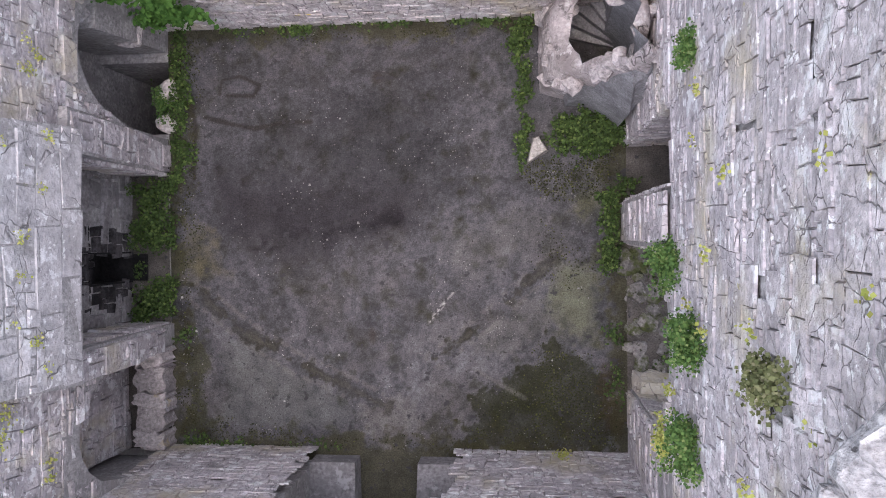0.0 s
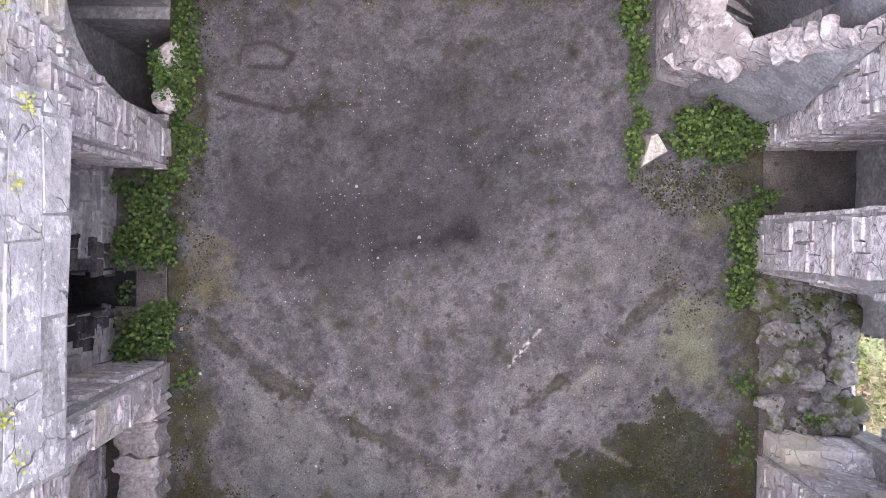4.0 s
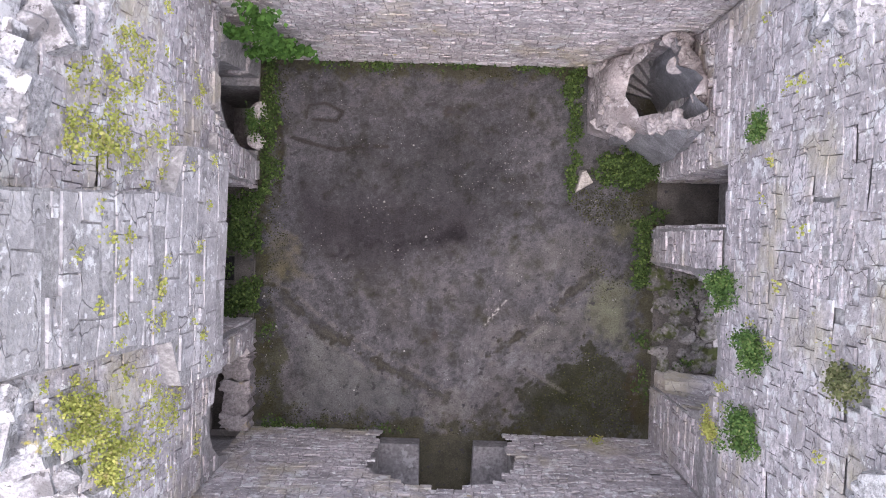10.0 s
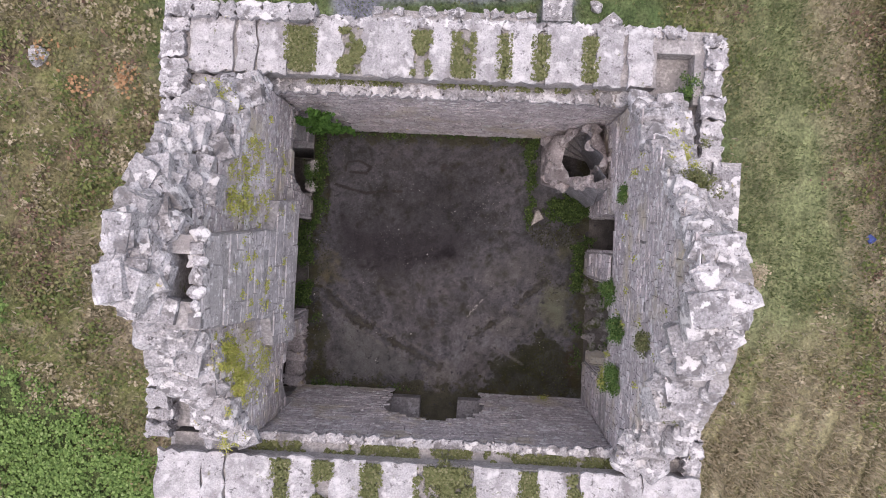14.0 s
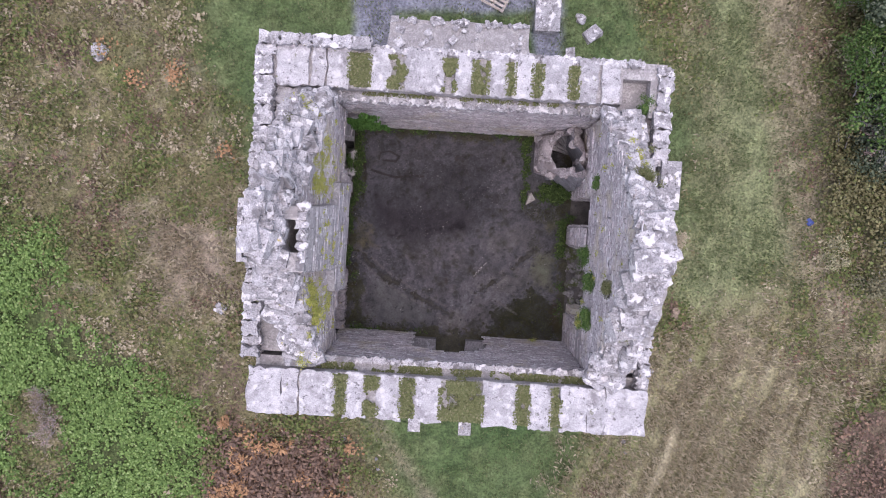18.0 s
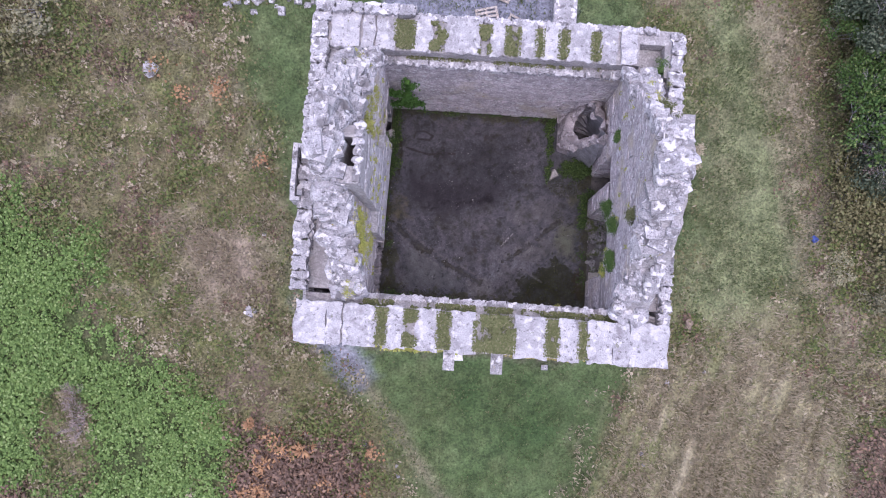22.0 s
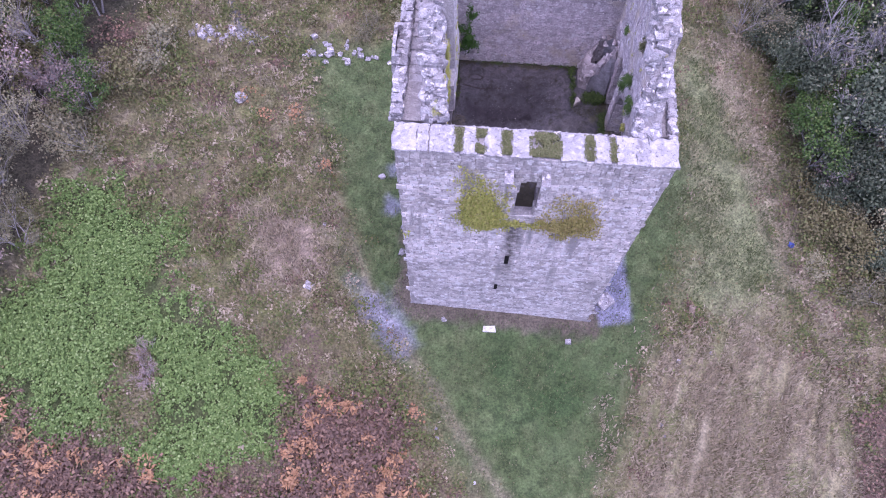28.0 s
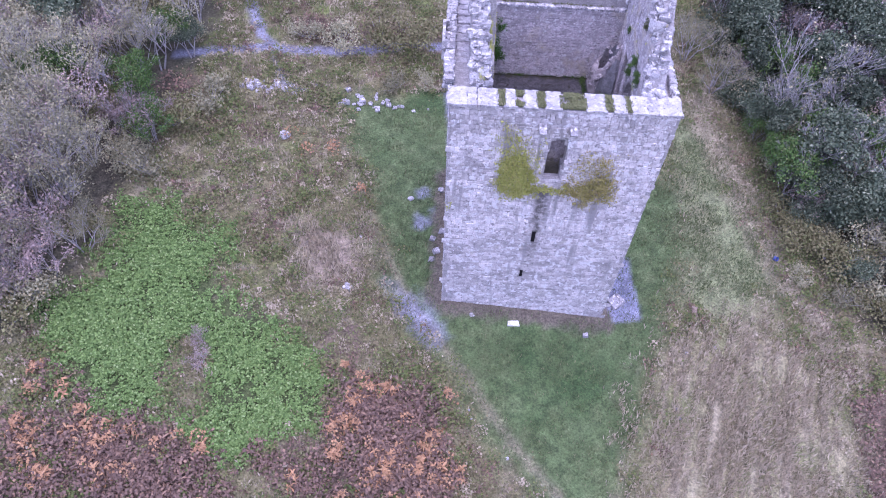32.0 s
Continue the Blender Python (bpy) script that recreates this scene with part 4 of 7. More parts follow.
    c = blend(c, (0.05, 0.042, 0.038), 0.8 * np.clip((0.13 - np.hypot(X + 0.88, Y - 3.88)) / 0.08, 0, 1))
    c = blend(c, (0.05, 0.04, 0.035), 0.75 * np.clip((0.1 + wob * 0.2 - np.hypot(X + 1.0, (Y + 0.28) * 0.6)) / 0.08, 0, 1))
    c = blend(c, (0.50, 0.48, 0.47), 0.95 * np.clip((0.045 + wob * 0.12 - seg_dist(X, Y, [(-0.05, -0.06), (0.03, 0.05), (0.32, 0.4)])) / 0.04, 0, 1) * (n4 > 0.46))
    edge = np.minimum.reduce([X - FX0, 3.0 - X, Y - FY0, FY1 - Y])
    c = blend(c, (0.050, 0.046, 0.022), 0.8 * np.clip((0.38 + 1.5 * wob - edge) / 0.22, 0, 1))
    return c


def floor_height(X, Y):
    z = 0.03 * (np_noise(X * 1.1, Y * 1.1, 30) - 0.5) + 0.022 * (np_noise(X * 7, Y * 7, 33) - 0.5)
    for ch in CHAN:
        z -= 0.02 * np.clip((0.10 - seg_dist(X, Y, ch)) / 0.08, 0, 1)
    return z


M_FLOORTONE = tone_material("trodden_floor", 0.88, 3.0, 45.0, 0.8, 0.03, [((0.050, 0.047, 0.053), 0.60, 0.66, 6.0), ((0.045, 0.042, 0.04), 0.64, 0.68, 14.0), ((0.17, 0.16, 0.163), 0.66, 0.70, 24.0)])
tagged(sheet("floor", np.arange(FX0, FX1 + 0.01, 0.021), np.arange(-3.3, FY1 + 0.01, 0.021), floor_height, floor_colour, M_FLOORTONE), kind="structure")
bm = box_bm(-4.42, 4.2, -3.3, 4.85, -0.5, -0.06)
tagged(part("floor_slab", bm, M_CORE), kind="structure")
for a in ((-5.6, -4.4, -2.2, 3.0), (3.05, 4.2, -1.3, 2.75)):
    tagged(sheet("recess_floor", np.arange(a[0], a[1] + 0.01, 0.06), np.arange(a[2], a[3] + 0.01, 0.06), lambda X, Y: 0.01 + 0.06 * np_noise(X * 3, Y * 3, 50), lambda X, Y: np.ones(X.shape + (3,)) * np.array((0.10, 0.09, 0.083)) * (0.6 + 0.8 * np_noise(X * 4, Y * 4, 51))[..., None], M_FLOORTONE), kind="structure")

# ---- stair turret in the north-east corner ----
CX, CY = 2.47, 4.08
rng = random.Random(3)
M_VAULT = material("vault_stone", (0.42, 0.38, 0.385), 0.92, [((0.25, 0.23, 0.235), 0.54, 0.66, 2.5), ((0.46, 0.38, 0.26), 0.62, 0.72, 3.0), ((0.52, 0.50, 0.51), 0.62, 0.66, 7.0)], 2.0, 22.0, 0.8, object_var=0.25, lumps=2.0)
VAULTROCKS = [rock_mesh("rubble_stone", M_VAULT, 90 + s, (1, 0.8, 0.55), lump=True) for s in range(8)]
stair = tagged(new("stair_turret"), kind="structure")
rim_z = lambda x: min(3.2, max(1.15, 1.2 + 2.4 * (x - 2.05)))
south_foot = lambda x: 3.43 - 0.285 * (x - 2.14)
BROKEN = [(2.37, 4.72), (2.33, 4.58), (2.15, 4.46), (2.1, 4.0), (2.26, 3.63), (2.45, 3.58), (2.73, 3.40), (2.88, 3.52), (2.75, 3.77), (2.82, 4.0), (2.60, 4.29), (2.62, 4.51), (2.60, 4.70), (2.5, 4.74)]
outline = []
for (ax, ay), (bx, by) in zip(BROKEN, BROKEN[1:] + BROKEN[:1]):
    for f in (0.0, 0.33, 0.67):
        outline.append((ax + (bx - ax) * f + rng.uniform(-0.02, 0.02), min(4.75, ay + (by - ay) * f + rng.uniform(-0.02, 0.02))))
n = len(outline)
shaft_bm = bmesh.new()
shaft = []
for dz, k in ((0.0, 1.0), (-0.2, 1.06), (-0.6, 1.35), (-1.4, 1.6), (-7.0, 1.6)):
    shaft.append([shaft_bm.verts.new((CX + (x - CX) * k, CY + (y - CY) * k, rim_z(x) + dz + rng.uniform(-0.05, 0.05))) for x, y in outline])
for a, b in zip(shaft, shaft[1:]):
    for i in range(n):
        j = (i + 1) % n
        shaft_bm.faces.new((a[i], a[j], b[j], b[i]))
part("stair_shaft", shaft_bm, M_STEP, stair)
# broken head, and the skin that falls to the floor
ends = []
for x, y in outline:
    dx, dy = x - CX, y - CY
    k = min((1.70 - CX) / dx if dx < -1e-6 else 99, (3.06 - CX) / dx if dx > 1e-6 else 99, (4.80 - CY) / dy if dy > 1e-6 else 99)
    if dy < 0:
        k = min(k, (south_foot(CX) - CY) / (dy + 0.285 * dx) if dy + 0.285 * dx < -1e-6 else 99)
    ends.append((CX + dx * k, CY + dy * k))
skin = bmesh.new()
rim = [skin.verts.new((x, y, rim_z(x) + 0.01)) for x, y in outline]
brow = [skin.verts.new((x + (ex - x) * 0.55 + rng.uniform(-0.02, 0.02), y + (ey - y) * 0.55 + rng.uniform(-0.02, 0.02), rim_z(x) - 0.06 + rng.uniform(-0.08, 0.08))) for (x, y), (ex, ey) in zip(outline, ends)]
waist = [skin.verts.new((x + (ex - x) * 0.82, y + (ey - y) * 0.82, 0.62 * rim_z(x) + rng.uniform(-0.04, 0.04))) for (x, y), (ex, ey) in zip(outline, ends)]
foot = [skin.verts.new((ex, ey, -0.05)) for ex, ey in ends]
for r0, r1 in ((brow, rim), (waist, brow), (foot, waist)):
    for i in range(n):
        j = (i + 1) % n
        skin.faces.new((r0[i], r0[j], r1[j], r1[i])).smooth = True
bmesh.ops.recalc_face_normals(skin, faces=skin.faces)
part("plastered_skin", skin, M_PLASTER, stair)
# winding stone steps round a newel under the hole
NX, NY = 2.92, 4.2
for k in range(15):
    a0, a1 = radians(62 + 13 * k), radians(62 + 13 * k + 13.6)
    z = 1.15 - 0.15 * k - (0.5 if k > 10 else 0)
    bm = bmesh.new()
    pts = [(NX, NY), (NX + 0.95 * math.cos(a0), NY + 0.95 * math.sin(a0)), (NX + 0.95 * math.cos(a1), NY + 0.95 * math.sin(a1))]
    lo = [bm.verts.new((x, y, z - 0.22)) for x, y in pts]
    hi = [bm.verts.new((x, y, z + (0.012 if i else 0.0))) for i, (x, y) in enumerate(pts)]
    bm.faces.new(lo[::-1])
    bm.faces.new(hi)
    for i in range(3):
        j = (i + 1) % 3
        bm.faces.new((lo[i], lo[j], hi[j], hi[i]))
    part("step", bm, M_STEP, stair)
# rough stones bedded in the broken rim and down the west side
for i in range(n):
    x, y = outline[i]
    ex, ey = ends[i]
    for f, drop in ((0.1, 0.1), (0.55, 0.12)):
        if (i + 3 * (f > 0.3)) % 6:
            continue
        size = rng.choice((rng.uniform(0.14, 0.22), rng.uniform(0.24, 0.38)))
        set_stone(stair, rng.choice(VAULTROCKS), x + (ex - x) * f + 0.1 * (x - CX), min(4.72, y + (ey - y) * f), rim_z(x) - drop - 0.2 * size + rng.uniform(-0.06, 0.02), size, rng, 0.3)
for i in range(12):
    y, z = rng.uniform(3.6, 4.7), rng.uniform(0.1, 1.1)
    set_stone(stair, rng.choice(VAULTROCKS), 1.74 + 0.16 * z, y, z, rng.uniform(0.2, 0.34), rng, 0.2)
for i in range(14):
    z = rng.uniform(1.0, 2.6)
    set_stone(stair, rng.choice(VAULTROCKS), 2.05 + 0.42 * (z - 1.15), south_foot(2.4) + 0.08 + rng.uniform(-0.05, 0.08), z - 0.05, rng.uniform(0.18, 0.32), rng, 0.3)
# kerb of the bed in front of the stair, ending in a pale three-cornered stone
y = 2.95
while y < 4.7:
    l = rng.uniform(0.2, 0.34)
    set_stone(stair, rng.choice(VAULTROCKS), 1.62 + rng.uniform(-0.03, 0.03), y, -0.06, 0.8 * l, rng, 0.1, "kerb_stone")
    y += l * 0.95
bm = bmesh.new()
low = [bm.verts.new(p) for p in ((1.50, 2.42, 0.0), (1.86, 2.64, 0.0), (1.70, 2.88, 0.0), (1.60, 2.86, 0.0))]
top = [bm.verts.new(p) for p in ((1.53, 2.46, 0.15), (1.82, 2.64, 0.2), (1.69, 2.84, 0.23), (1.62, 2.82, 0.2))]
bm.faces.new(top)
for i in range(4):
    bm.faces.new((low[i], low[(i + 1) % 4], top[(i + 1) % 4], top[i]))
bmesh.ops.recalc_face_normals(bm, faces=bm.faces)
M_PALEST = material("pale_limestone", (0.40, 0.37, 0.345), 0.9, [((0.42, 0.38, 0.35), 0.56, 0.68, 5.0)], 4.0, 30.0, 0.6, lumps=1.5)
tagged(part("wedge_stone", bm, M_PALEST), "pale wedge-shaped limestone block ending a low kerb", "stone")
# rough stub of the stair passage wall
stub = bmesh.new()
hexa(stub, [(3.02, 2.72, 0), (3.9, 2.78, 0), (3.9, 3.1, 0), (3.02, 3.08, 0)], [(3.1, 2.76, 0.75), (3.9, 2.78, 1.9), (3.9, 3.1, 2.0), (3.1, 3.06, 0.85)])
bmesh.ops.subdivide_edges(stub, edges=stub.edges, cuts=3, use_grid_fill=True)
part("passage_stub", rough(stub, 0.05, 4), M_INNER, stair)

# loose stones: recess rubble, jamb tops, pit edge


def loose(name, label, cat, mesh, x, y, z, size, rng, group="", tilt=0.2, turn=0.8):
    ob = set_stone(None, mesh, x, y, z, size, rng, tilt, name, turn)
    return tagged(ob, label, cat, group)


rng = random.Random(21)
M_RUBBLE = material("mossy_rubble", (0.20, 0.185, 0.18), 0.95, [((0.07, 0.08, 0.03), 0.48, 0.60, 4.0), ((0.30, 0.28, 0.28), 0.60, 0.68, 7.0), ((0.05, 0.05, 0.035), 0.60, 0.66, 10.0)], 3.0, 22.0, 0.8, object_var=0.3, lumps=2.0)
RUBBLE = [rock_mesh("rubble_stone", M_RUBBLE, 170 + s, (1, 0.85, 0.7), lump=True) for s in range(8)]
for i in range(150):
    x, y = rng.uniform(3.06, 4.2), rng.uniform(-0.8, 1.08)
    big = rng.random() < 0.4
    size = rng.uniform(0.24, 0.42) if big else rng.uniform(0.07, 0.2)
    loose("rubble_block", "broken limestone block in the rubble of the window recess", "stone", rng.choice(RUBBLE), x, y, -0.03 + 0.2 * max(0, x - 3.5) + (0.04 if big else 0.0), size, rng, "recess rubble", 0.45)
for y, sz, z in ((-0.72, 0.42, 0.12), (-0.42, 0.36, 0.16), (-0.12, 0.44, 0.12), (0.18, 0.36, 0.18), (0.45, 0.4, 0.22), (0.7, 0.34, 0.25)):
    loose("sill_block", "pale split limestone block on the broken window sill", "stone", rng.choice(RUBBLE), 4.08 + rng.uniform(-0.06, 0.06), y, z - 0.05, sz * 0.85, rng, "broken window sill", 0.35, 0.5)
# window seat: a low ledge along the south jamb
bm = bmesh.new()
hexa(bm, [(3.1, -1.12, -0.02), (4.2, -1.2, -0.02), (4.2, -0.88, -0.02), (3.12, -0.78, -0.02)], [(3.16, -1.12, 0.52), (4.2, -1.2, 0.6), (4.2, -0.95, 0.5), (3.2, -0.92, 0.46)])
bmesh.ops.subdivide_edges(bm, edges=bm.edges, cuts=3, use_grid_fill=True)
part("window_seat", rough(bm, 0.04, 4), M_INNER, wall_east)
y = -0.47
for l in (0.3, 0.42, 0.24, 0.4, 0.27):
    paving_slab(wall_west, -4.86 + rng.uniform(-0.03, 0.03), -4.36, y - l, y - 0.006, 0.42 + rng.uniform(-0.03, 0.03), 0.46, rng, M_VAULT, "sill_stone")
    y -= l
for x, y, z, s in ((-4.42, 3.2, 0.03, 0.34), (-4.40, 3.75, 0.0, 0.36), (-4.6, 4.55, 1.0, 0.6), (-4.62, 4.62, 1.7, 0.5), (-4.65, 4.4, 2.2, 0.36), (-4.36, -0.3, 1.9, 0.42), (-4.36, 2.7, 1.8, 0.42),
                   (3.2, 2.86, 0.5, 0.34), (3.5, 2.82, 0.6, 0.36), (3.75, 2.84, 0.8, 0.4)):
    loose("broken_jamb_stone", "broken grey jamb stone standing in the wall", "stone", rng.choice(VAULTROCKS), x, y, z, s, rng, "broken jamb stones", 0.06, 0.15)
bm = bmesh.new()
bmesh.ops.create_icosphere(bm, subdivisions=1, radius=0.5)
verts, faces = [], []
for i in range(9000):
    x, y = rng.uniform(-4.3, 2.95), rng.uniform(-2.1, 4.75)
    if rng.random() > 0.02 + 0.8 * noise.noise((x * 1.3, y * 1.3, 4)):
        continue
    s = rng.uniform(0.004, 0.010) * (2.4 if rng.random() < 0.04 else 1)
    n0 = len(verts)
    verts += [(x - s, y - s * rng.uniform(0.4, 1), 0.0), (x + s, y - s * 0.7, 0.0), (x + s * 0.6, y + s, 0.0), (x - s * 0.7, y + s * 0.8, 0.0), (x + rng.uniform(-s, s) * 0.3, y, 0.012 + s)]
    faces += [(n0, n0 + 1, n0 + 4), (n0 + 1, n0 + 2, n0 + 4), (n0 + 2, n0 + 3, n0 + 4), (n0 + 3, n0, n0 + 4)]
bm.free()
M_GRIT = material("pale_grit", (0.28, 0.27, 0.265), 0.9, island=0.3, bump=0)
tagged(fill("grit", verts, faces, M_GRIT), "scattered pale stone grit on the floor", "grit", kind="stuff")

# ---- land ----
GREEN = [(-26.9, 1.4), (-24.8, 1.9), (-22.7, 0.3), (-20.6, -0.6), (-20.1, -4.3), (-17.9, -5.5), (-15.2, -7.3), (-13.6, -9.2), (-12.9, -11.8), (-15.6, -12.7), (-16.8, -14.7), (-18.4, -14.2), (-20.2, -11.9), (-22.9, -12.1), (-26.4, -11.8), (-27.9, -9.4), (-29.0, -6.8), (-27.8, -5.2), (-26.4, -2.8)]
BRACKEN = [[(-28.6, -14.5), (-27.6, -10.7), (-26.2, -12.8), (-24.2, -13.1), (-21.2, -12.9), (-18.6, -14.2), (-17.6, -16.2), (-17.2, -18.2), (-18, -24), (-34, -24), (-33, -17)], [(-12.3, -9.4), (-10.7, -8.9), (-9.3, -10.1), (-6.7, -10.1), (-5.5, -11.7), (-4.7, -14.1), (-4.8, -17.2), (-7, -22), (-13, -22), (-13.2, -18.0), (-13.0, -15.5), (-15.0, -14.8), (-12.6, -13.6), (-11.7, -11.6)]]
BRACKEN_N = [[(-28.9, 11.3), (-24.5, 14.3), (-23.6, 13.0), (-26.0, 11.1)], [(-18.6, 18.3), (-6.4, 19.3), (-6.2, 22.1), (-19.1, 21.2)]]
BRACKEN_E = [(20.4, -8.0), (25.3, -6.6), (33.2, -10.0), (33.3, -19.8), (21.5, -15.9), (20.0, -11.9)]
MOWN = [(-15.5, 13.4), (-12.2, 6.8), (-10.4, 1.2), (-9.7, -2.3), (-6.5, -7.0), (-3.3, -11.4), (1.5, -17.0), (4.2, -16.5), (5.6, -12.5), (7.1, -8.4), (9.0, -2.4), (10.8, 3.0), (11.5, 7.5), (8.7, 11.2), (7, 16), (-4, 16.5), (-9, 14.5)]
DRY = [(5.7, -15.4), (6.8, -9.0), (9.5, -4.7), (13.1, -3.0), (20.9, -3.4), (20.0, -11.9), (16.6, -19.8), (7.7, -19.7)]
FIELD = [(10.1, 15.0), (11.6, 18.7), (14.0, 15.9), (16.9, 8.1), (17.9, 0.2), (12.6, -3.0), (10.2, -1.7)]
TAN = [(-16.0, 0.7), (-12.2, 1.8), (-11.6, -2.0), (-14.6, -3.4)]
GRAVEL = [(-9.4, -2.5), (-8.4, -2.9), (-7.3, -3.6), (-5.8, -6.0), (-6.2, -7.0), (-7.8, -5.6), (-8.8, -4.1)]
CONCRETE = [(4.9, 2.2), (5.6, 2.2), (6.7, 1.3), (7.2, -3.3), (5.3, -3.8), (4.3, -1.6)]
NORTHPAD = [(-6.9, 17.1), (-6.0, 9.8), (-4.5, 5.8), (-4.2, 11.6), (2.5, 12.3), (2.8, 5.7), (4.2, 5.7), (3.7, 14.0), (0.0, 17.8)]
PATHS = [[(-24.5, 30), (-22.9, 22.7), (-21.4, 18.9), (-20.2, 17.7), (-18.2, 17.6), (-14.3, 18.3), (-10.8, 19.4), (-6.7, 20.4), (-2, 21)], [(-20.4, 17.6), (-23.7, 16.5), (-27, 15.5)]]
SPUR = [(-20.2, 17.2), (-19.9, 16.0), (-18.4, 13.4)]
WORN = [(-17.0, 10.6), (-13.7, 8.3), (-12.1, 5.0), (-10.6, 1.1), (-7.9, -4.0), (-4.5, -8.2), (-2.3, -11.3), (1.4, -15.4), (3.5, -20)]


WOODS = [[(-63.0, 54.0), (-18.9, 60.6), (-24.8, 19.8), (-26.5, 9.4), (-27.6, 2.8), (-28.1, -4.9), (-31.3, -8.7), (-63.0, -10.8)], [(14.0, 60.4), (16.4, 20.6), (18.3, 13.0), (19.8, 7.3), (21.3, 2.6), (24.3, -3.2), (63.0, -5.4), (66.1, 54.2)]]


def land_z(X, Y):
    """The lie of the land: it falls to the south and east and rises against the tower's foot."""
    d = np.hypot(np.maximum(np.abs(X + 0.8) - 5.0, 0), np.maximum(np.abs(Y - 1.3) - 5.0, 0))
    return (-12.3 - 0.095 * np.clip(X, -40, 40) + 0.07 * np.clip(Y, -40, 30) + 0.65 * np.exp(-d / 1.5)
            + 0.25 * (np_noise(X * 0.25, Y * 0.25, 70) - 0.5) + 0.10 * (np_noise(X * 1.1, Y * 1.1, 75) - 0.5))


def mask(d, X, Y, soft=0.6, wob=1.6, seed=80):
    return np.clip((d + wob * (np_noise(X * 0.7, Y * 0.7, seed) - 0.5) + 0.35 * wob * (np_noise(X * 2.6, Y * 2.6, seed + 31, 2) - 0.5)) / soft + 0.5, 0, 1)


def zones(X, Y):
    """How much of each ground cover lies at a place."""
    z = {}
    z["mown"] = mask(poly_dist(X, Y, MOWN), X, Y, 2.0, 2.2)
    z["field"] = mask(poly_dist(X, Y, FIELD), X, Y, 3.5, 3.5, 81)
    z["dry"] = mask(poly_dist(X, Y, DRY), X, Y, 4.0, 4.0, 82)
    z["tan"] = mask(poly_dist(X, Y, TAN), X, Y, 2.0, 2.4, 83)
    z["green"] = mask(poly_dist(X, Y, GREEN) + 0.5 + 0.9 * (np_noise(X * 2.3, Y * 2.3, 94) - 0.5), X, Y, 1.9, 3.2, 84) * np.clip((np.hypot(X + 20.5, (Y + 10.0) * 0.5) - 0.9 - 1.8 * (np_noise(X * 1.1, Y * 1.1, 97) - 0.5)) / 0.9, 0.08, 1)
    z["bracken"] = np.maximum(np.maximum(*[mask(poly_dist(X, Y, b) - 0.2, X, Y, 2.2, 3.0, 85) for b in BRACKEN]), np.maximum.reduce([mask(poly_dist(X, Y, p), X, Y, 1.0, 2.4, 86) for p in [BRACKEN_E] + BRACKEN_N]))
    z["bracken_edge"] = z["bracken"] * np.clip(1.25 - 0.5 * np.maximum(*[poly_dist(X, Y, b) for b in BRACKEN]), 0.4, 1)
    z["wood"] = np.maximum(*[mask(poly_dist(X, Y, w), X, Y, 2.0, 3.0, 95) for w in WOODS])
    return z


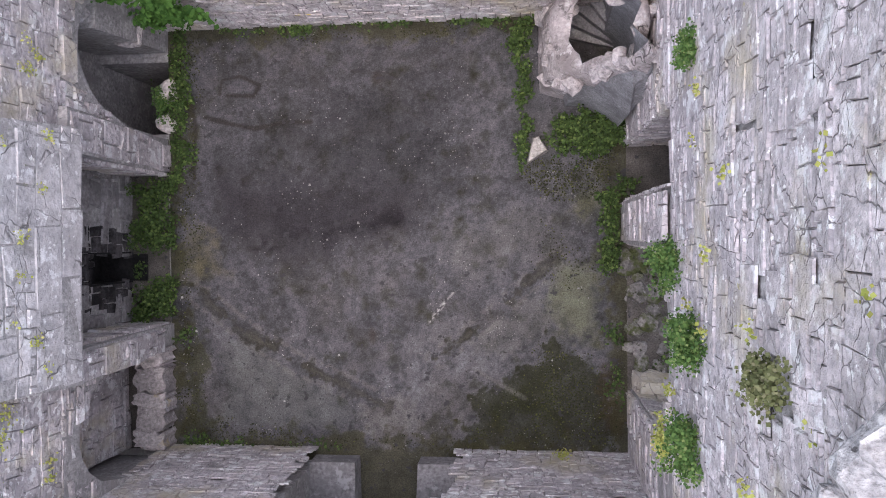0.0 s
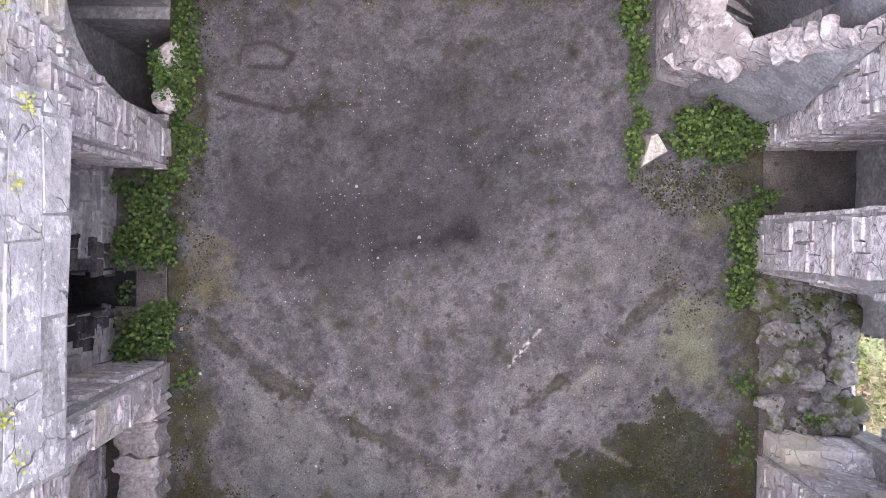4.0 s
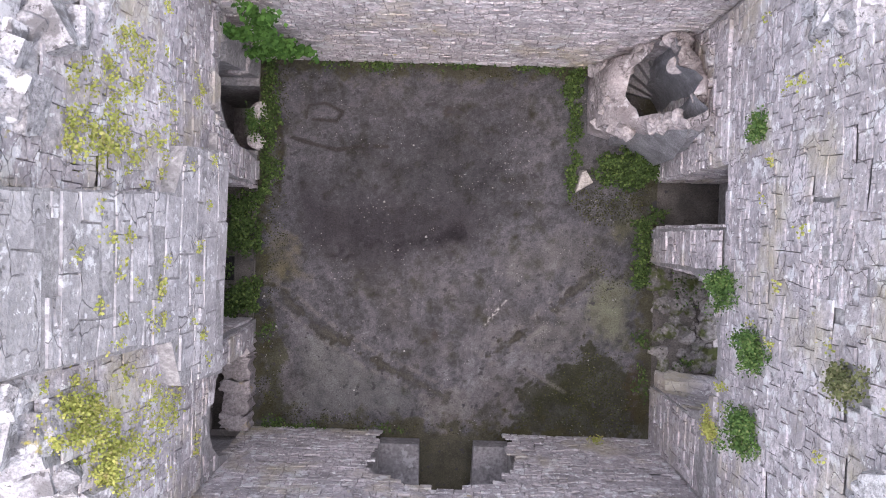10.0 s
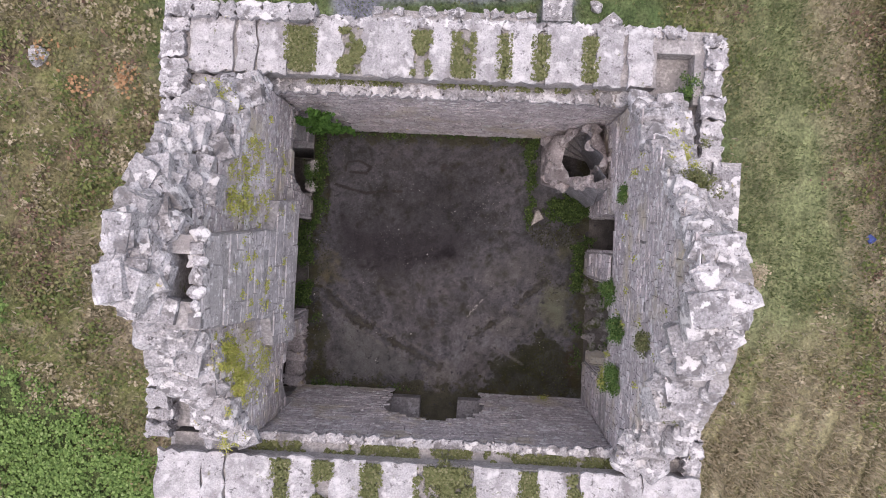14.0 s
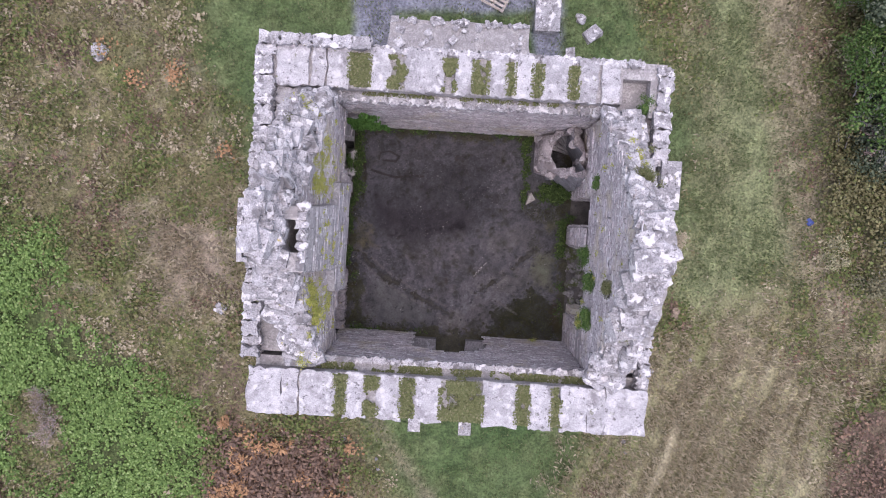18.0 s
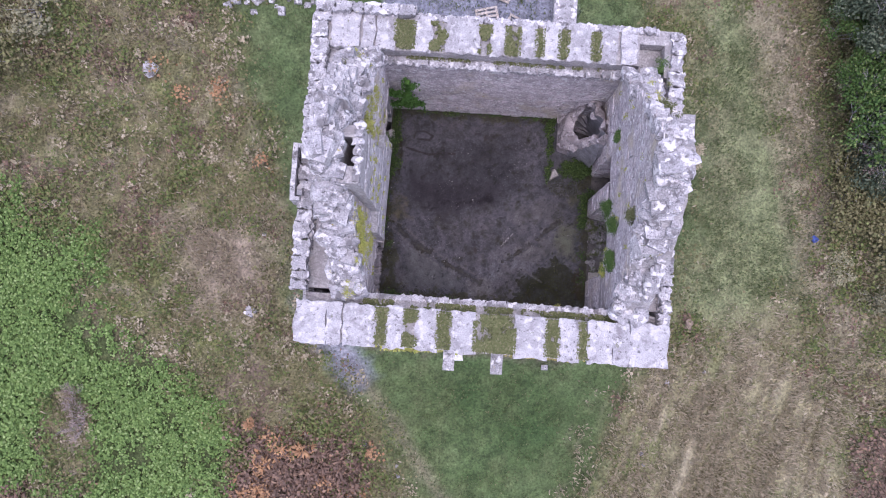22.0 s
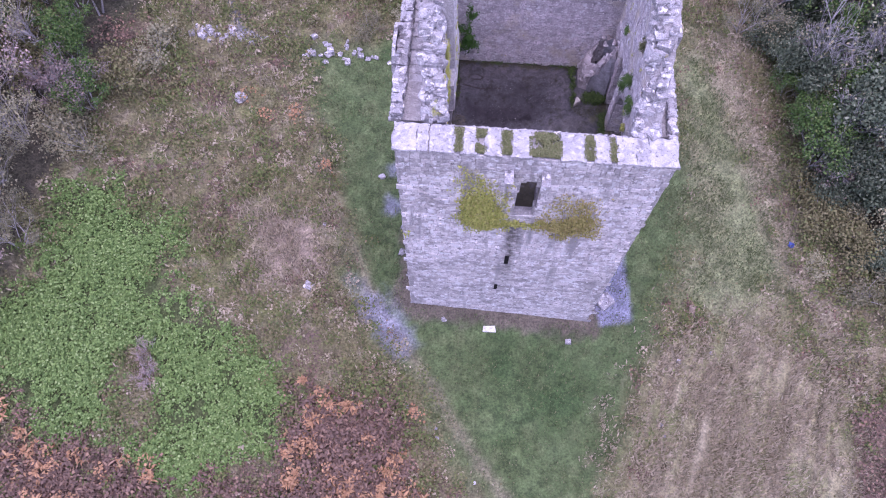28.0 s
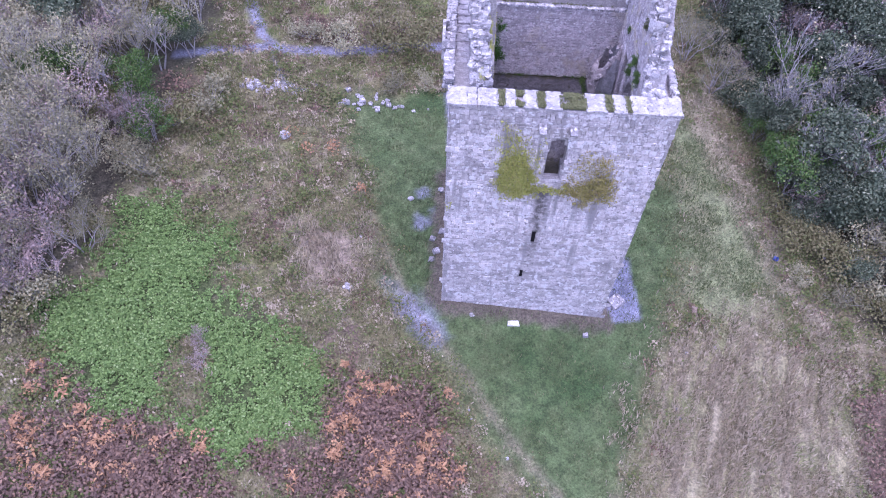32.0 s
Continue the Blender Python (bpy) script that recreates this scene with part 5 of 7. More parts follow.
def land_colour(X, Y):
    n1, n2, n3 = np_noise(X * 0.35, Y * 0.35, 60), np_noise(X * 1.6, Y * 1.6, 61), np_noise(X * 7, Y * 7, 62)
    c = np.ones(X.shape + (3,)) * np.array((0.215, 0.196, 0.108))
    c = blend(c, (0.150, 0.178, 0.060), 2.6 * (n1 - 0.42))
    c = blend(c, (0.31, 0.265, 0.20), 2.4 * (n2 - 0.52))
    c = blend(c, (0.17, 0.118, 0.10), 2.8 * (np_noise(X * 0.8, Y * 0.8, 66) - 0.52))
    z = zones(X, Y)
    for k, col in (("field", (0.205, 0.235, 0.118)), ("dry", (0.32, 0.298, 0.180)), ("tan", (0.36, 0.30, 0.235)), ("bracken", (0.14, 0.108, 0.078)), ("green", (0.062, 0.088, 0.030)), ("mown", (0.088, 0.134, 0.052))):
        c = blend(c, col, 0.92 * z[k])
    c = blend(c, (0.30, 0.255, 0.185), 0.75 * np.clip((2.4 + 3.0 * (n1 - 0.5) - seg_dist(X, Y, [(13.0, 22.5), (14.9, 14.9), (16.9, 7.4), (18.4, 1.6), (20.9, -3.2)])) / 1.6, 0, 1))
    # ground under the trees darkened: their shade is put into its colour
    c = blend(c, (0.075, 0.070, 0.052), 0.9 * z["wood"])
    streak = np_noise(X * 2.3 - Y * 0.66, Y * 0.3 + X * 0.1, 90, 2)
    c = blend(c, (0.20, 0.22, 0.10), 2.5 * (n1 - 0.45) * z["dry"])
    c = blend(c, (0.175, 0.158, 0.095), 3.0 * (streak - 0.48) * z["dry"])
    c = blend(c, (0.38, 0.335, 0.24), 2.0 * (np_noise(X * 3.0 - Y * 0.87, Y * 0.42 + X * 0.12, 91, 1) - 0.5) * z["dry"])
    c = blend(c, (0.26, 0.235, 0.15), 2.0 * (n1 - 0.45) * z["field"])
    c = blend(c, (0.155, 0.19, 0.085), 2.4 * (n2 - 0.47) * z["mown"])
    c = blend(c, (0.058, 0.10, 0.036), 2.6 * (n1 - 0.48) * z["mown"])
    c = blend(c, (0.225, 0.205, 0.135), 0.8 * np.clip((0.55 + 0.5 * (n2 - 0.5) - seg_dist(X, Y, WORN)) / 0.5, 0, 1))
    foot = np.hypot(np.maximum(np.abs(X + 0.75) - 5.2, 0), np.maximum(np.abs(Y - 1.3) - 5.05, 0))
    c = blend(c, (0.155, 0.125, 0.104), 0.85 * np.clip((1.1 + 1.2 * (n2 - 0.5) - foot) / 0.5, 0, 1))
    grit_ = (0.25, 0.252, 0.315)
    c = blend(c, grit_, np.maximum.reduce([np.clip((0.62 + 0.5 * (n2 - 0.5) - seg_dist(X, Y, p)) / 0.35, 0, 1) for p in PATHS]) * 0.95)
    c = blend(c, (0.25, 0.245, 0.30), np.clip((0.5 + 1.2 * (n2 - 0.5) - seg_dist(X, Y, SPUR)) / 0.5, 0, 1) * 0.8)
    c = blend(c, (0.29, 0.29, 0.365), 0.75 * mask(poly_dist(X, Y, GRAVEL), X, Y, 1.1, 1.8, 88))
    c = blend(c, (0.265, 0.27, 0.36), 0.9 * mask(poly_dist(X, Y, CONCRETE), X, Y, 0.25, 0.3, 89))
    c = blend(c, (0.25, 0.252, 0.32), 0.85 * mask(poly_dist(X, Y, NORTHPAD), X, Y, 0.4, 0.5, 87))
    for px, py, r in ((-7.8, 4.8, 0.7), (-7.7, 2.4, 0.8), (-7.0, 3.5, 0.4)):
        c = blend(c, (0.26, 0.265, 0.34), 0.7 * np.clip((r + (n2 - 0.5) - np.hypot(X - px, Y - py)) / 0.4, 0, 1))
    c = c * (0.65 + 0.7 * n3)[..., None]
    # open rough pasture beyond the clearing
    return blend(c, (0.19, 0.185, 0.10), np.maximum.reduce([-24 - Y, Y - 36, -42 - X, X - 34]) / 4)


M_LAND = tone_material("rough_meadow", 0.95, 1.5, 8.0, 1.0, 0.12, contrast=1.1)
fine_x, fine_y = np.arange(-46, 38.01, 0.2), np.arange(-28, 40.01, 0.2)
gx = np.concatenate([np.linspace(-900, -50, 14), fine_x, np.linspace(42, 900, 14)])
gy = np.concatenate([np.linspace(-900, -32, 14), fine_y, np.linspace(44, 900, 14)])
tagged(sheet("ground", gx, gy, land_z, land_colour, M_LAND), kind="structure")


# ---- plants ----
def one(n):
    v = n.new("ShaderNodeValue")
    v.outputs[0].default_value = 1.0
    return v.outputs[0]


def leaf_material(name, a, b, c=None, rough_=0.75, vary=False):
    """Leaves whose tint runs between two or three colours from leaf to leaf."""
    m = bpy.data.materials.new(name)
    m.use_nodes = True
    n, l = m.node_tree.nodes, m.node_tree.links
    bsdf = n["Principled BSDF"]
    bsdf.inputs["Roughness"].default_value = rough_
    bsdf.inputs["Specular IOR Level"].default_value = 0.2
    geo = n.new("ShaderNodeNewGeometry")
    r = n.new("ShaderNodeValToRGB")
    els = r.color_ramp.elements
    els[0].color, els[1].color = (*a, 1), (*b, 1)
    if c:
        e = els.new(0.8)
        e.color = (*b, 1)
        els[-1].color = (*c, 1)
    l.new(geo.outputs["Random Per Island"], r.inputs[0])
    oi = n.new("ShaderNodeObjectInfo")
    k = n.new("ShaderNodeMapRange")
    k.inputs["To Min"].default_value, k.inputs["To Max"].default_value = 0.7, 1.4
    l.new(oi.outputs["Random"], k.inputs["Value"])
    x = n.new("ShaderNodeVectorMath")
    x.operation = "SCALE"
    l.new(r.outputs[0], x.inputs[0])
    l.new(k.outputs[0] if vary else one(n), x.inputs["Scale"])
    l.new(x.outputs[0], bsdf.inputs["Base Color"])
    return m


L_WEED = leaf_material("weed_leaf", (0.04, 0.085, 0.024), (0.10, 0.175, 0.045), (0.20, 0.24, 0.09))
L_FLOORWEED = leaf_material("floor_weed_leaf", (0.026, 0.044, 0.014), (0.072, 0.118, 0.032), (0.14, 0.19, 0.056))
L_MOSS = leaf_material("moss_tuft", (0.10, 0.115, 0.045), (0.165, 0.175, 0.08), (0.25, 0.24, 0.14))
L_FLOORMOSS = leaf_material("floor_moss_tuft", (0.018, 0.021, 0.009), (0.04, 0.042, 0.015), (0.10, 0.105, 0.03))
L_YELLOW = leaf_material("yellow_wall_plant", (0.25, 0.285, 0.06), (0.45, 0.45, 0.13), (0.36, 0.31, 0.14))
L_RIPE = leaf_material("ripe_wall_plant", (0.24, 0.22, 0.07), (0.42, 0.38, 0.14), (0.34, 0.25, 0.13))
L_NETTLE = leaf_material("nettle_leaf", (0.08, 0.138, 0.038), (0.18, 0.278, 0.080), (0.265, 0.355, 0.14))
L_BRACKEN = leaf_material("bracken_frond", (0.12, 0.084, 0.066), (0.22, 0.148, 0.112), (0.33, 0.215, 0.145))
L_RUST = leaf_material("rust_frond", (0.31, 0.18, 0.10), (0.47, 0.28, 0.15), (0.40, 0.27, 0.145))
L_SCRUB = leaf_material("scrub_leaf", (0.115, 0.112, 0.050), (0.24, 0.218, 0.115), (0.165, 0.205, 0.068))
L_SCRUB2 = leaf_material("bramble_leaf", (0.075, 0.10, 0.036), (0.165, 0.195, 0.064), (0.25, 0.185, 0.11))
L_TAN = leaf_material("dead_grass", (0.29, 0.25, 0.165), (0.50, 0.435, 0.32))
L_GRASS = leaf_material("grass_blade", (0.08, 0.115, 0.045), (0.15, 0.18, 0.08), (0.24, 0.225, 0.125))
L_DARK = leaf_material("evergreen_leaf", (0.045, 0.066, 0.042), (0.11, 0.138, 0.086), (0.22, 0.245, 0.17), vary=True)
L_GREY = leaf_material("thin_autumn_leaf", (0.19, 0.19, 0.115), (0.34, 0.325, 0.205), (0.33, 0.275, 0.155), vary=True)
L_IVY = leaf_material("ivy_leaf", (0.04, 0.10, 0.02), (0.09, 0.19, 0.04))
M_BARK = material("grey_bark", (0.40, 0.38, 0.385), 0.95, [((0.22, 0.205, 0.20), 0.55, 0.7, 3.0)], 4.0, 30.0, 0.6)


def leaves(name, places, size, mat, seed, up=0.5, parent=None, blade=False):
    """Many small bent leaves, one pair of triangles each, at the given places."""
    r = np.random.RandomState(seed)
    p = np.asarray(places, float)
    n = len(p)
    a = r.rand(n) * 6.283
    s = size * (0.6 + 0.8 * r.rand(n))
    d = np.stack([np.cos(a), np.sin(a), np.zeros(n)], -1)
    w = np.stack([-np.sin(a), np.cos(a), np.zeros(n)], -1)
    tilt = (r.rand(n) * 1.1 + 0.1) * up * 2 if not blade else 0.9 + 0.6 * r.rand(n)
    d = d * np.cos(tilt)[:, None] + np.array((0, 0, 1)) * np.sin(tilt)[:, None]
    wid = 0.11 if blade else 0.42
    roll = (r.rand(n) - 0.5) * 0.8
    w = w + np.array((0, 0, 1)) * roll[:, None]
    b0 = p - d * (s * (0.0 if blade else 0.5))[:, None]
    tip = b0 + d * s[:, None]
    m0 = b0 + d * (s * 0.5)[:, None]
    l0, r0 = m0 + w * (s * wid)[:, None], m0 - w * (s * wid)[:, None]
    co = np.stack([b0, r0, tip, l0], 1).reshape(-1, 3)
    q = np.arange(n * 4).reshape(n, 4)
    me = bpy.data.meshes.new(name)
    me.vertices.add(len(co))
    me.vertices.foreach_set("co", co.ravel())
    me.loops.add(q.size)
    me.loops.foreach_set("vertex_index", q.ravel())
    me.polygons.add(n)
    me.polygons.foreach_set("loop_start", np.arange(0, q.size, 4))
    me.update(calc_edges=True)
    me.materials.append(mat)
    ob = new(name, me)
    ob.parent = parent
    return ob


def scatter(zone, box, count, seed, height=0.25, lumps=1.2, rows=False):
    """Places on the land where a cover is thick, gathered into lumps."""
    r = np.random.RandomState(seed)
    x, y = box[0] + (box[1] - box[0]) * r.rand(count * 3), box[2] + (box[3] - box[2]) * r.rand(count * 3)
    z = zones(x, y)
    free = (np.maximum(np.abs(x + 0.8) - 5.6, np.abs(y - 1.3) - 5.3) > 0)
    free &= np.minimum.reduce([seg_dist(x, y, p) for p in PATHS]) > 0.8
    if zone == "scrub":
        w = 1 - np.maximum.reduce(list(z.values()))
    else:
        w = z[zone]
    lump = np_noise(x * lumps - y * lumps * 0.33, y * lumps * 0.12 + x * lumps * 0.04, seed + 5, 3) if rows else np_noise(x * lumps, y * lumps, seed + 5, 3)
    ok = free & (r.rand(len(x)) < w * (np.clip(lump * 5 - 2.1, 0, 1) if zone == "green" else np.clip(lump * 2.6 - 0.7, 0, 1)))
    x, y, lump = x[ok][:count], y[ok][:count], lump[ok][:count]
    return np.stack([x, y, land_z(x, y) + height * r.rand(len(x)) * (0.3 + lump)], -1)


def stuff(ob, label, cat):
    return tagged(ob, label, cat, kind="stuff")


stuff(leaves("nettle_bed", scatter("green", (-31, -12, -16, 4), 26000, 1, 0.3, 2.6), 0.13, L_NETTLE, 1, 0.35), "dense bed of bright green low broadleaf weeds", "weeds")
stuff(leaves("bracken", np.concatenate([scatter("bracken", (-40, -4, -26, -8), 34000, 2, 0.8, 1.6), scatter("bracken", (20, 34, -20, -6), 9000, 3, 1.2, 0.7), scatter("bracken", (-31, -5, 11, 24), 9000, 33, 0.7, 1.0)]), 0.17, L_BRACKEN, 2, 0.45), "rust-brown autumn bracken in uneven clumps", "bracken")
def clumps(zone, box, count, per, seed, radius, height):
    """Round clumps of leaves, thickest towards their crowns."""
    r = np.random.RandomState(seed)
    x, y = r.uniform(box[0], box[1], count * 4), r.uniform(box[2], box[3], count * 4)
    w = zones(x, y)[zone] if zone != "scrub" else 1 - np.maximum.reduce(list(zones(x, y).values()))
    ok = (r.rand(len(x)) < w * np.clip(3.2 * np_noise(x * 0.45, y * 0.45, seed + 3, 3) - 1.1, 0, 1)) & (np.maximum(np.abs(x + 0.8) - 6.5, np.abs(y - 1.3) - 6.3) > 0)
    x, y = x[ok][:count], y[ok][:count]
    k = np.repeat(np.arange(len(x)), per)
    off = r.randn(len(k), 2) * radius * (0.5 + 0.8 * r.rand(len(x)))[k][:, None]
    px, py = x[k] + off[:, 0], y[k] + off[:, 1]
    dome = np.exp(-(off ** 2).sum(-1) / (2 * radius ** 2))
    return np.stack([px, py, land_z(px, py) + height * dome * (0.6 + 0.5 * r.rand(len(k)))], -1)


def fern_crowns(name, places, size, mat, seed, fronds=9):
    """Arching fronds that spread from each crown like a star."""
    r = np.random.RandomState(seed)
    p = np.repeat(np.asarray(places), fronds, 0)
    m = len(p)
    a = r.rand(m) * 6.283
    length = size * (0.35 + 0.9 * r.rand(m)) * np.repeat(0.6 + 0.8 * r.rand(len(places)), fronds)
    rise = np.repeat(r.uniform(0.5, 1.6, len(places)), fronds) * r.uniform(0.3, 1.7, m)
    out = np.stack([np.cos(a), np.sin(a)], -1)
    side = np.stack([-np.sin(a), np.cos(a)], -1)
    steps = np.array(((0.0, 0.0, 0.03), (0.3, 0.26, 0.13), (0.65, 0.3, 0.11), (1.0, 0.06, 0.01)))
    rows = []
    for d, h, w in steps:
        mid = p[:, :2] + out * (length * d)[:, None]
        z = p[:, 2] + length * h * rise
        for sgn in (-1, 1):
            rows.append(np.concatenate([mid + side * (sgn * length * w)[:, None], (z + 0.04 * sgn * r.randn(m))[:, None]], 1))
    co = np.stack(rows, 1)
    base = (np.arange(m) * 8)[:, None, None]
    quad = np.array(((0, 1, 3, 2), (2, 3, 5, 4), (4, 5, 7, 6)))[None]
    q = (base + quad).reshape(-1, 4)
    me = bpy.data.meshes.new(name)
    me.vertices.add(co.shape[0] * 8)
    me.vertices.foreach_set("co", co.reshape(-1, 3).ravel())
    me.loops.add(q.size)
    me.loops.foreach_set("vertex_index", q.ravel())
    me.polygons.add(len(q))
    me.polygons.foreach_set("loop_start", np.arange(0, q.size, 4))
    me.update(calc_edges=True)
    me.materials.append(mat)
    return new(name, me)


stuff(fern_crowns("rust_fern_crowns", clumps("bracken_edge", (-36, -4, -24, -8), 330, 11, 51, 0.36, 0.8), 0.26, L_RUST, 52, 7), "orange-rust fern crowns in loose clumps", "bracken")
stuff(fern_crowns("mauve_fern_crowns", clumps("bracken", (-36, -4, -24, -8), 2600, 3, 53, 0.3, 0.5), 0.25, L_BRACKEN, 54, 7), "mauve-brown withered fern crowns", "bracken")
stuff(leaves("rust_bracken", np.concatenate([clumps("bracken_edge", (-40, -4, -26, -8), 260, 60, 51, 0.36, 0.9), clumps("scrub", (-18, -8, 4, 12), 6, 50, 42, 0.4, 0.8)]), 0.15, L_RUST, 16, 0.5), "orange-rust bracken crowns standing in clumps", "bracken")
stuff(leaves("bracken_green", clumps("bracken", (-36, -4, -24, -8), 420, 40, 57, 0.4, 0.35), 0.14, L_SCRUB2, 58, 0.5), "olive green undergrowth between the ferns", "undergrowth")
stuff(leaves("bramble", clumps("scrub", (-42, 34, -24, 34), 2600, 45, 43, 0.4, 0.6), 0.14, L_SCRUB2, 17, 0.5), "low dark green bramble clumps among the rough grass", "bramble")
stuff(leaves("pale_tussocks", clumps("scrub", (-42, 26, -24, 34), 1100, 30, 45, 0.26, 0.35), 0.15, L_TAN, 20, 0.6), "pale tussocks of dead grass in the scrub", "grass")
stuff(leaves("heath_clumps", clumps("scrub", (-42, 26, -24, 34), 900, 30, 46, 0.32, 0.4), 0.13, L_BRACKEN, 21, 0.5), "mauve-brown clumps of low heath", "heath")
stuff(leaves("weed_dots", clumps("green", (-31, -12, -16, 4), 6500, 9, 44, 0.10, 0.4), 0.13, L_NETTLE, 18, 0.25), "pale green tops of low broadleaf weeds", "weeds")
stuff(leaves("scrub", scatter("scrub", (-44, 36, -26, 38), 150000, 4, 0.6, 0.8), 0.14, L_SCRUB, 3, 0.6), "brown and olive rough scrub and brambles", "scrub")
stuff(leaves("dead_grass", np.concatenate([scatter("dry", (4, 24, -20, 0), 30000, 5, 0.1, 3.0, True), scatter("tan", (-18, -10, -5, 4), 6000, 6, 0.2, 1.5), scatter("scrub", (-40, 30, -22, 34), 22000, 14, 0.3, 0.8)]), 0.32, L_TAN, 4, blade=True), "pale dead grass stems", "grass")
stuff(leaves("field_grass", np.concatenate([scatter("field", (9, 20, -4, 22), 18000, 7, 0.1, 0.9), scatter("mown", (-16, 13, -18, 18), 26000, 8, 0.03, 0.8)]), 0.2, L_GRASS, 5, blade=True), "short mixed meadow grass", "grass")


# ---- plants in and on the tower ----
def strip(x0, x1, y0, y1, n, seed, h=0.15, z=0.0, bare=0.42):
    r = np.random.RandomState(seed)
    x, y = x0 + (x1 - x0) * r.rand(n * 2), y0 + (y1 - y0) * r.rand(n * 2)
    k = np_noise(x * 2.5, y * 2.5, seed) + 0.6 * np.minimum(np.minimum(x - x0, x1 - x), 0.12) > bare + 0.05
    x, y = x[k][:n], y[k][:n]
    return np.stack([x, y, z + h * r.rand(len(x))], -1)


def patch(outline, n, seed, wob=0.7, soft=0.25, h=0.02, z0=0.0, lim=(-4.35, 3.0)):
    """Places inside an outline with a ragged edge and holes."""
    r = np.random.RandomState(seed)
    xs, ys = [p[0] for p in outline], [p[1] for p in outline]
    x, y = r.uniform(min(xs) - 0.3, max(xs) + 0.3, n), r.uniform(min(ys) - 0.3, max(ys) + 0.3, n)
    d = poly_dist(x, y, outline) + wob * (np_noise(x * 2.2, y * 2.2, seed) - 0.5) + 0.3 * (np_noise(x * 7, y * 7, seed + 9) - 0.5)
    ok = (r.rand(n) < np.clip(d / soft, 0, 1)) & (x > lim[0]) & (x < lim[1]) & (y > -2.15) & (y < 4.76)
    return np.stack([x[ok], y[ok], z0 + h * r.rand(ok.sum())], -1)


weeds = np.concatenate([patch([(-4.4, 4.8), (-4.08, 4.8), (-4.0, 2.3), (-4.4, 2.2)], 9000, 1, 0.5, 0.2, 0.12), patch([(-5.05, 2.3), (-4.22, 2.3), (-4.2, 1.1), (-4.72, 1.0), (-4.72, 0.62), (-4.2, 0.85), (-4.2, -0.1), (-5.0, -0.1)], 22000, 2, 0.4, 0.25, 0.3, 0.0, (-5.05, 3.0)),
                        patch([(-4.3, 4.8), (1.6, 4.8), (1.6, 4.62), (-1.0, 4.66), (-4.3, 4.56)], 20000, 3, 0.35, 0.2, 0.14), patch([(1.2, 4.75), (1.6, 4.75), (1.6, 2.6), (1.4, 2.3), (1.3, 2.8)], 16000, 4, 0.35, 0.2, 0.2),
                        patch([(1.85, 3.35), (2.4, 3.35), (3.2, 3.0), (3.15, 2.72), (2.5, 2.4), (1.9, 2.5)], 20000, 5, 0.5, 0.25, 0.3, 0.0, (-4.35, 3.3)), patch([(2.93, 2.25), (3.4, 2.2), (3.0, 1.85), (2.95, 0.7), (2.62, 0.7), (2.64, 1.9)], 13000, 6, 0.3, 0.2, 0.28, 0.0, (-4.35, 3.4)),
                        patch([(2.62, -0.1), (2.95, -0.1), (2.95, -0.4), (2.65, -0.35)], 1800, 7, 0.3, 0.2, 0.2), patch([(2.75, -0.4), (3.0, -0.4), (3.0, -1.3), (2.75, -1.2)], 2500, 17, 0.5, 0.3, 0.1), patch([(-4.2, -1.95), (-1.4, -2.05), (-1.4, -2.2), (-4.2, -2.2)], 8000, 8, 0.5, 0.4, 0.1), patch([(-4.3, 0.0), (-3.95, -0.1), (-4.0, -0.45), (-4.3, -0.4)], 1800, 9, 0.4, 0.3, 0.16),
                        patch([(3.45, -0.5), (3.85, -0.5), (3.85, -0.75), (3.4, -0.75)], 1600, 18, 0.2, 0.15, 0.22, 0.05, (-4.35, 4.0)), patch([(3.2, 1.1), (4.1, 1.0), (4.1, 0.3), (3.3, 0.6)], 1500, 19, 0.8, 0.6, 0.14, 0.08, (-4.35, 4.2))])
stuff(leaves("floor_weeds", weeds, 0.05, L_FLOORWEED, 7, 0.5), "low green weeds along the foot of the inner walls", "weeds")
mossy = np.concatenate([patch([(-4.3, 4.75), (2.0, 4.75), (2.0, 4.5), (-4.3, 4.45)], 5000, 11), patch([(-4.3, 4.6), (-3.85, 4.6), (-3.8, 2.4), (-4.0, -0.4), (-3.7, -2.1), (-4.3, -2.1)], 6000, 12),
                        patch([(0.66, -1.37), (1.29, -1.1), (1.77, -0.22), (1.98, -0.43), (2.76, -0.76), (2.95, -2.2), (-0.2, -2.2), (0.4, -1.87)], 14000, 13, 0.5, 0.5, 0.012),
                        patch([(1.5, 2.7), (3.0, 2.7), (3.0, 1.9), (2.4, 1.7), (1.4, 2.1)], 5000, 14), patch([(-4.0, -1.8), (0.2, -1.85), (0.2, -2.2), (-4.0, -2.2)], 4000, 15), patch([(1.5, 1.6), (2.3, 1.5), (2.6, 0.6), (1.9, 0.5)], 2500, 16, 1.0, 0.8)])
stuff(leaves("floor_moss", mossy, 0.028, L_FLOORMOSS, 8, 0.3), "dark olive moss patches on the old floor", "moss")
walk_moss = []
for a, b in zip(north_edges, north_edges[1:]):
    if b[0] - a[1] > 0.1:
        walk_moss.append(strip(a[1] - 0.09, b[0] + 0.09, 5.2, 6.1, int(5200 * (b[0] - a[1])), len(walk_moss) + 20, 0.10, 5.06, 0.40))
for a, b in zip(south_edges, south_edges[1:]):
    if b[0] - a[1] > 0.1:
        walk_moss.append(strip(a[1] - 0.09, b[0] + 0.09, -3.75, -2.65, int(5200 * (b[0] - a[1])), len(walk_moss) + 20, 0.10, 5.06, 0.40))
walk_moss += [strip(-4.5, 3.2, -2.62, -2.40, 2600, 60, 0.06, 4.62), strip(-4.0, 2.8, 5.05, 5.2, 700, 61, 0.05, 4.62)]
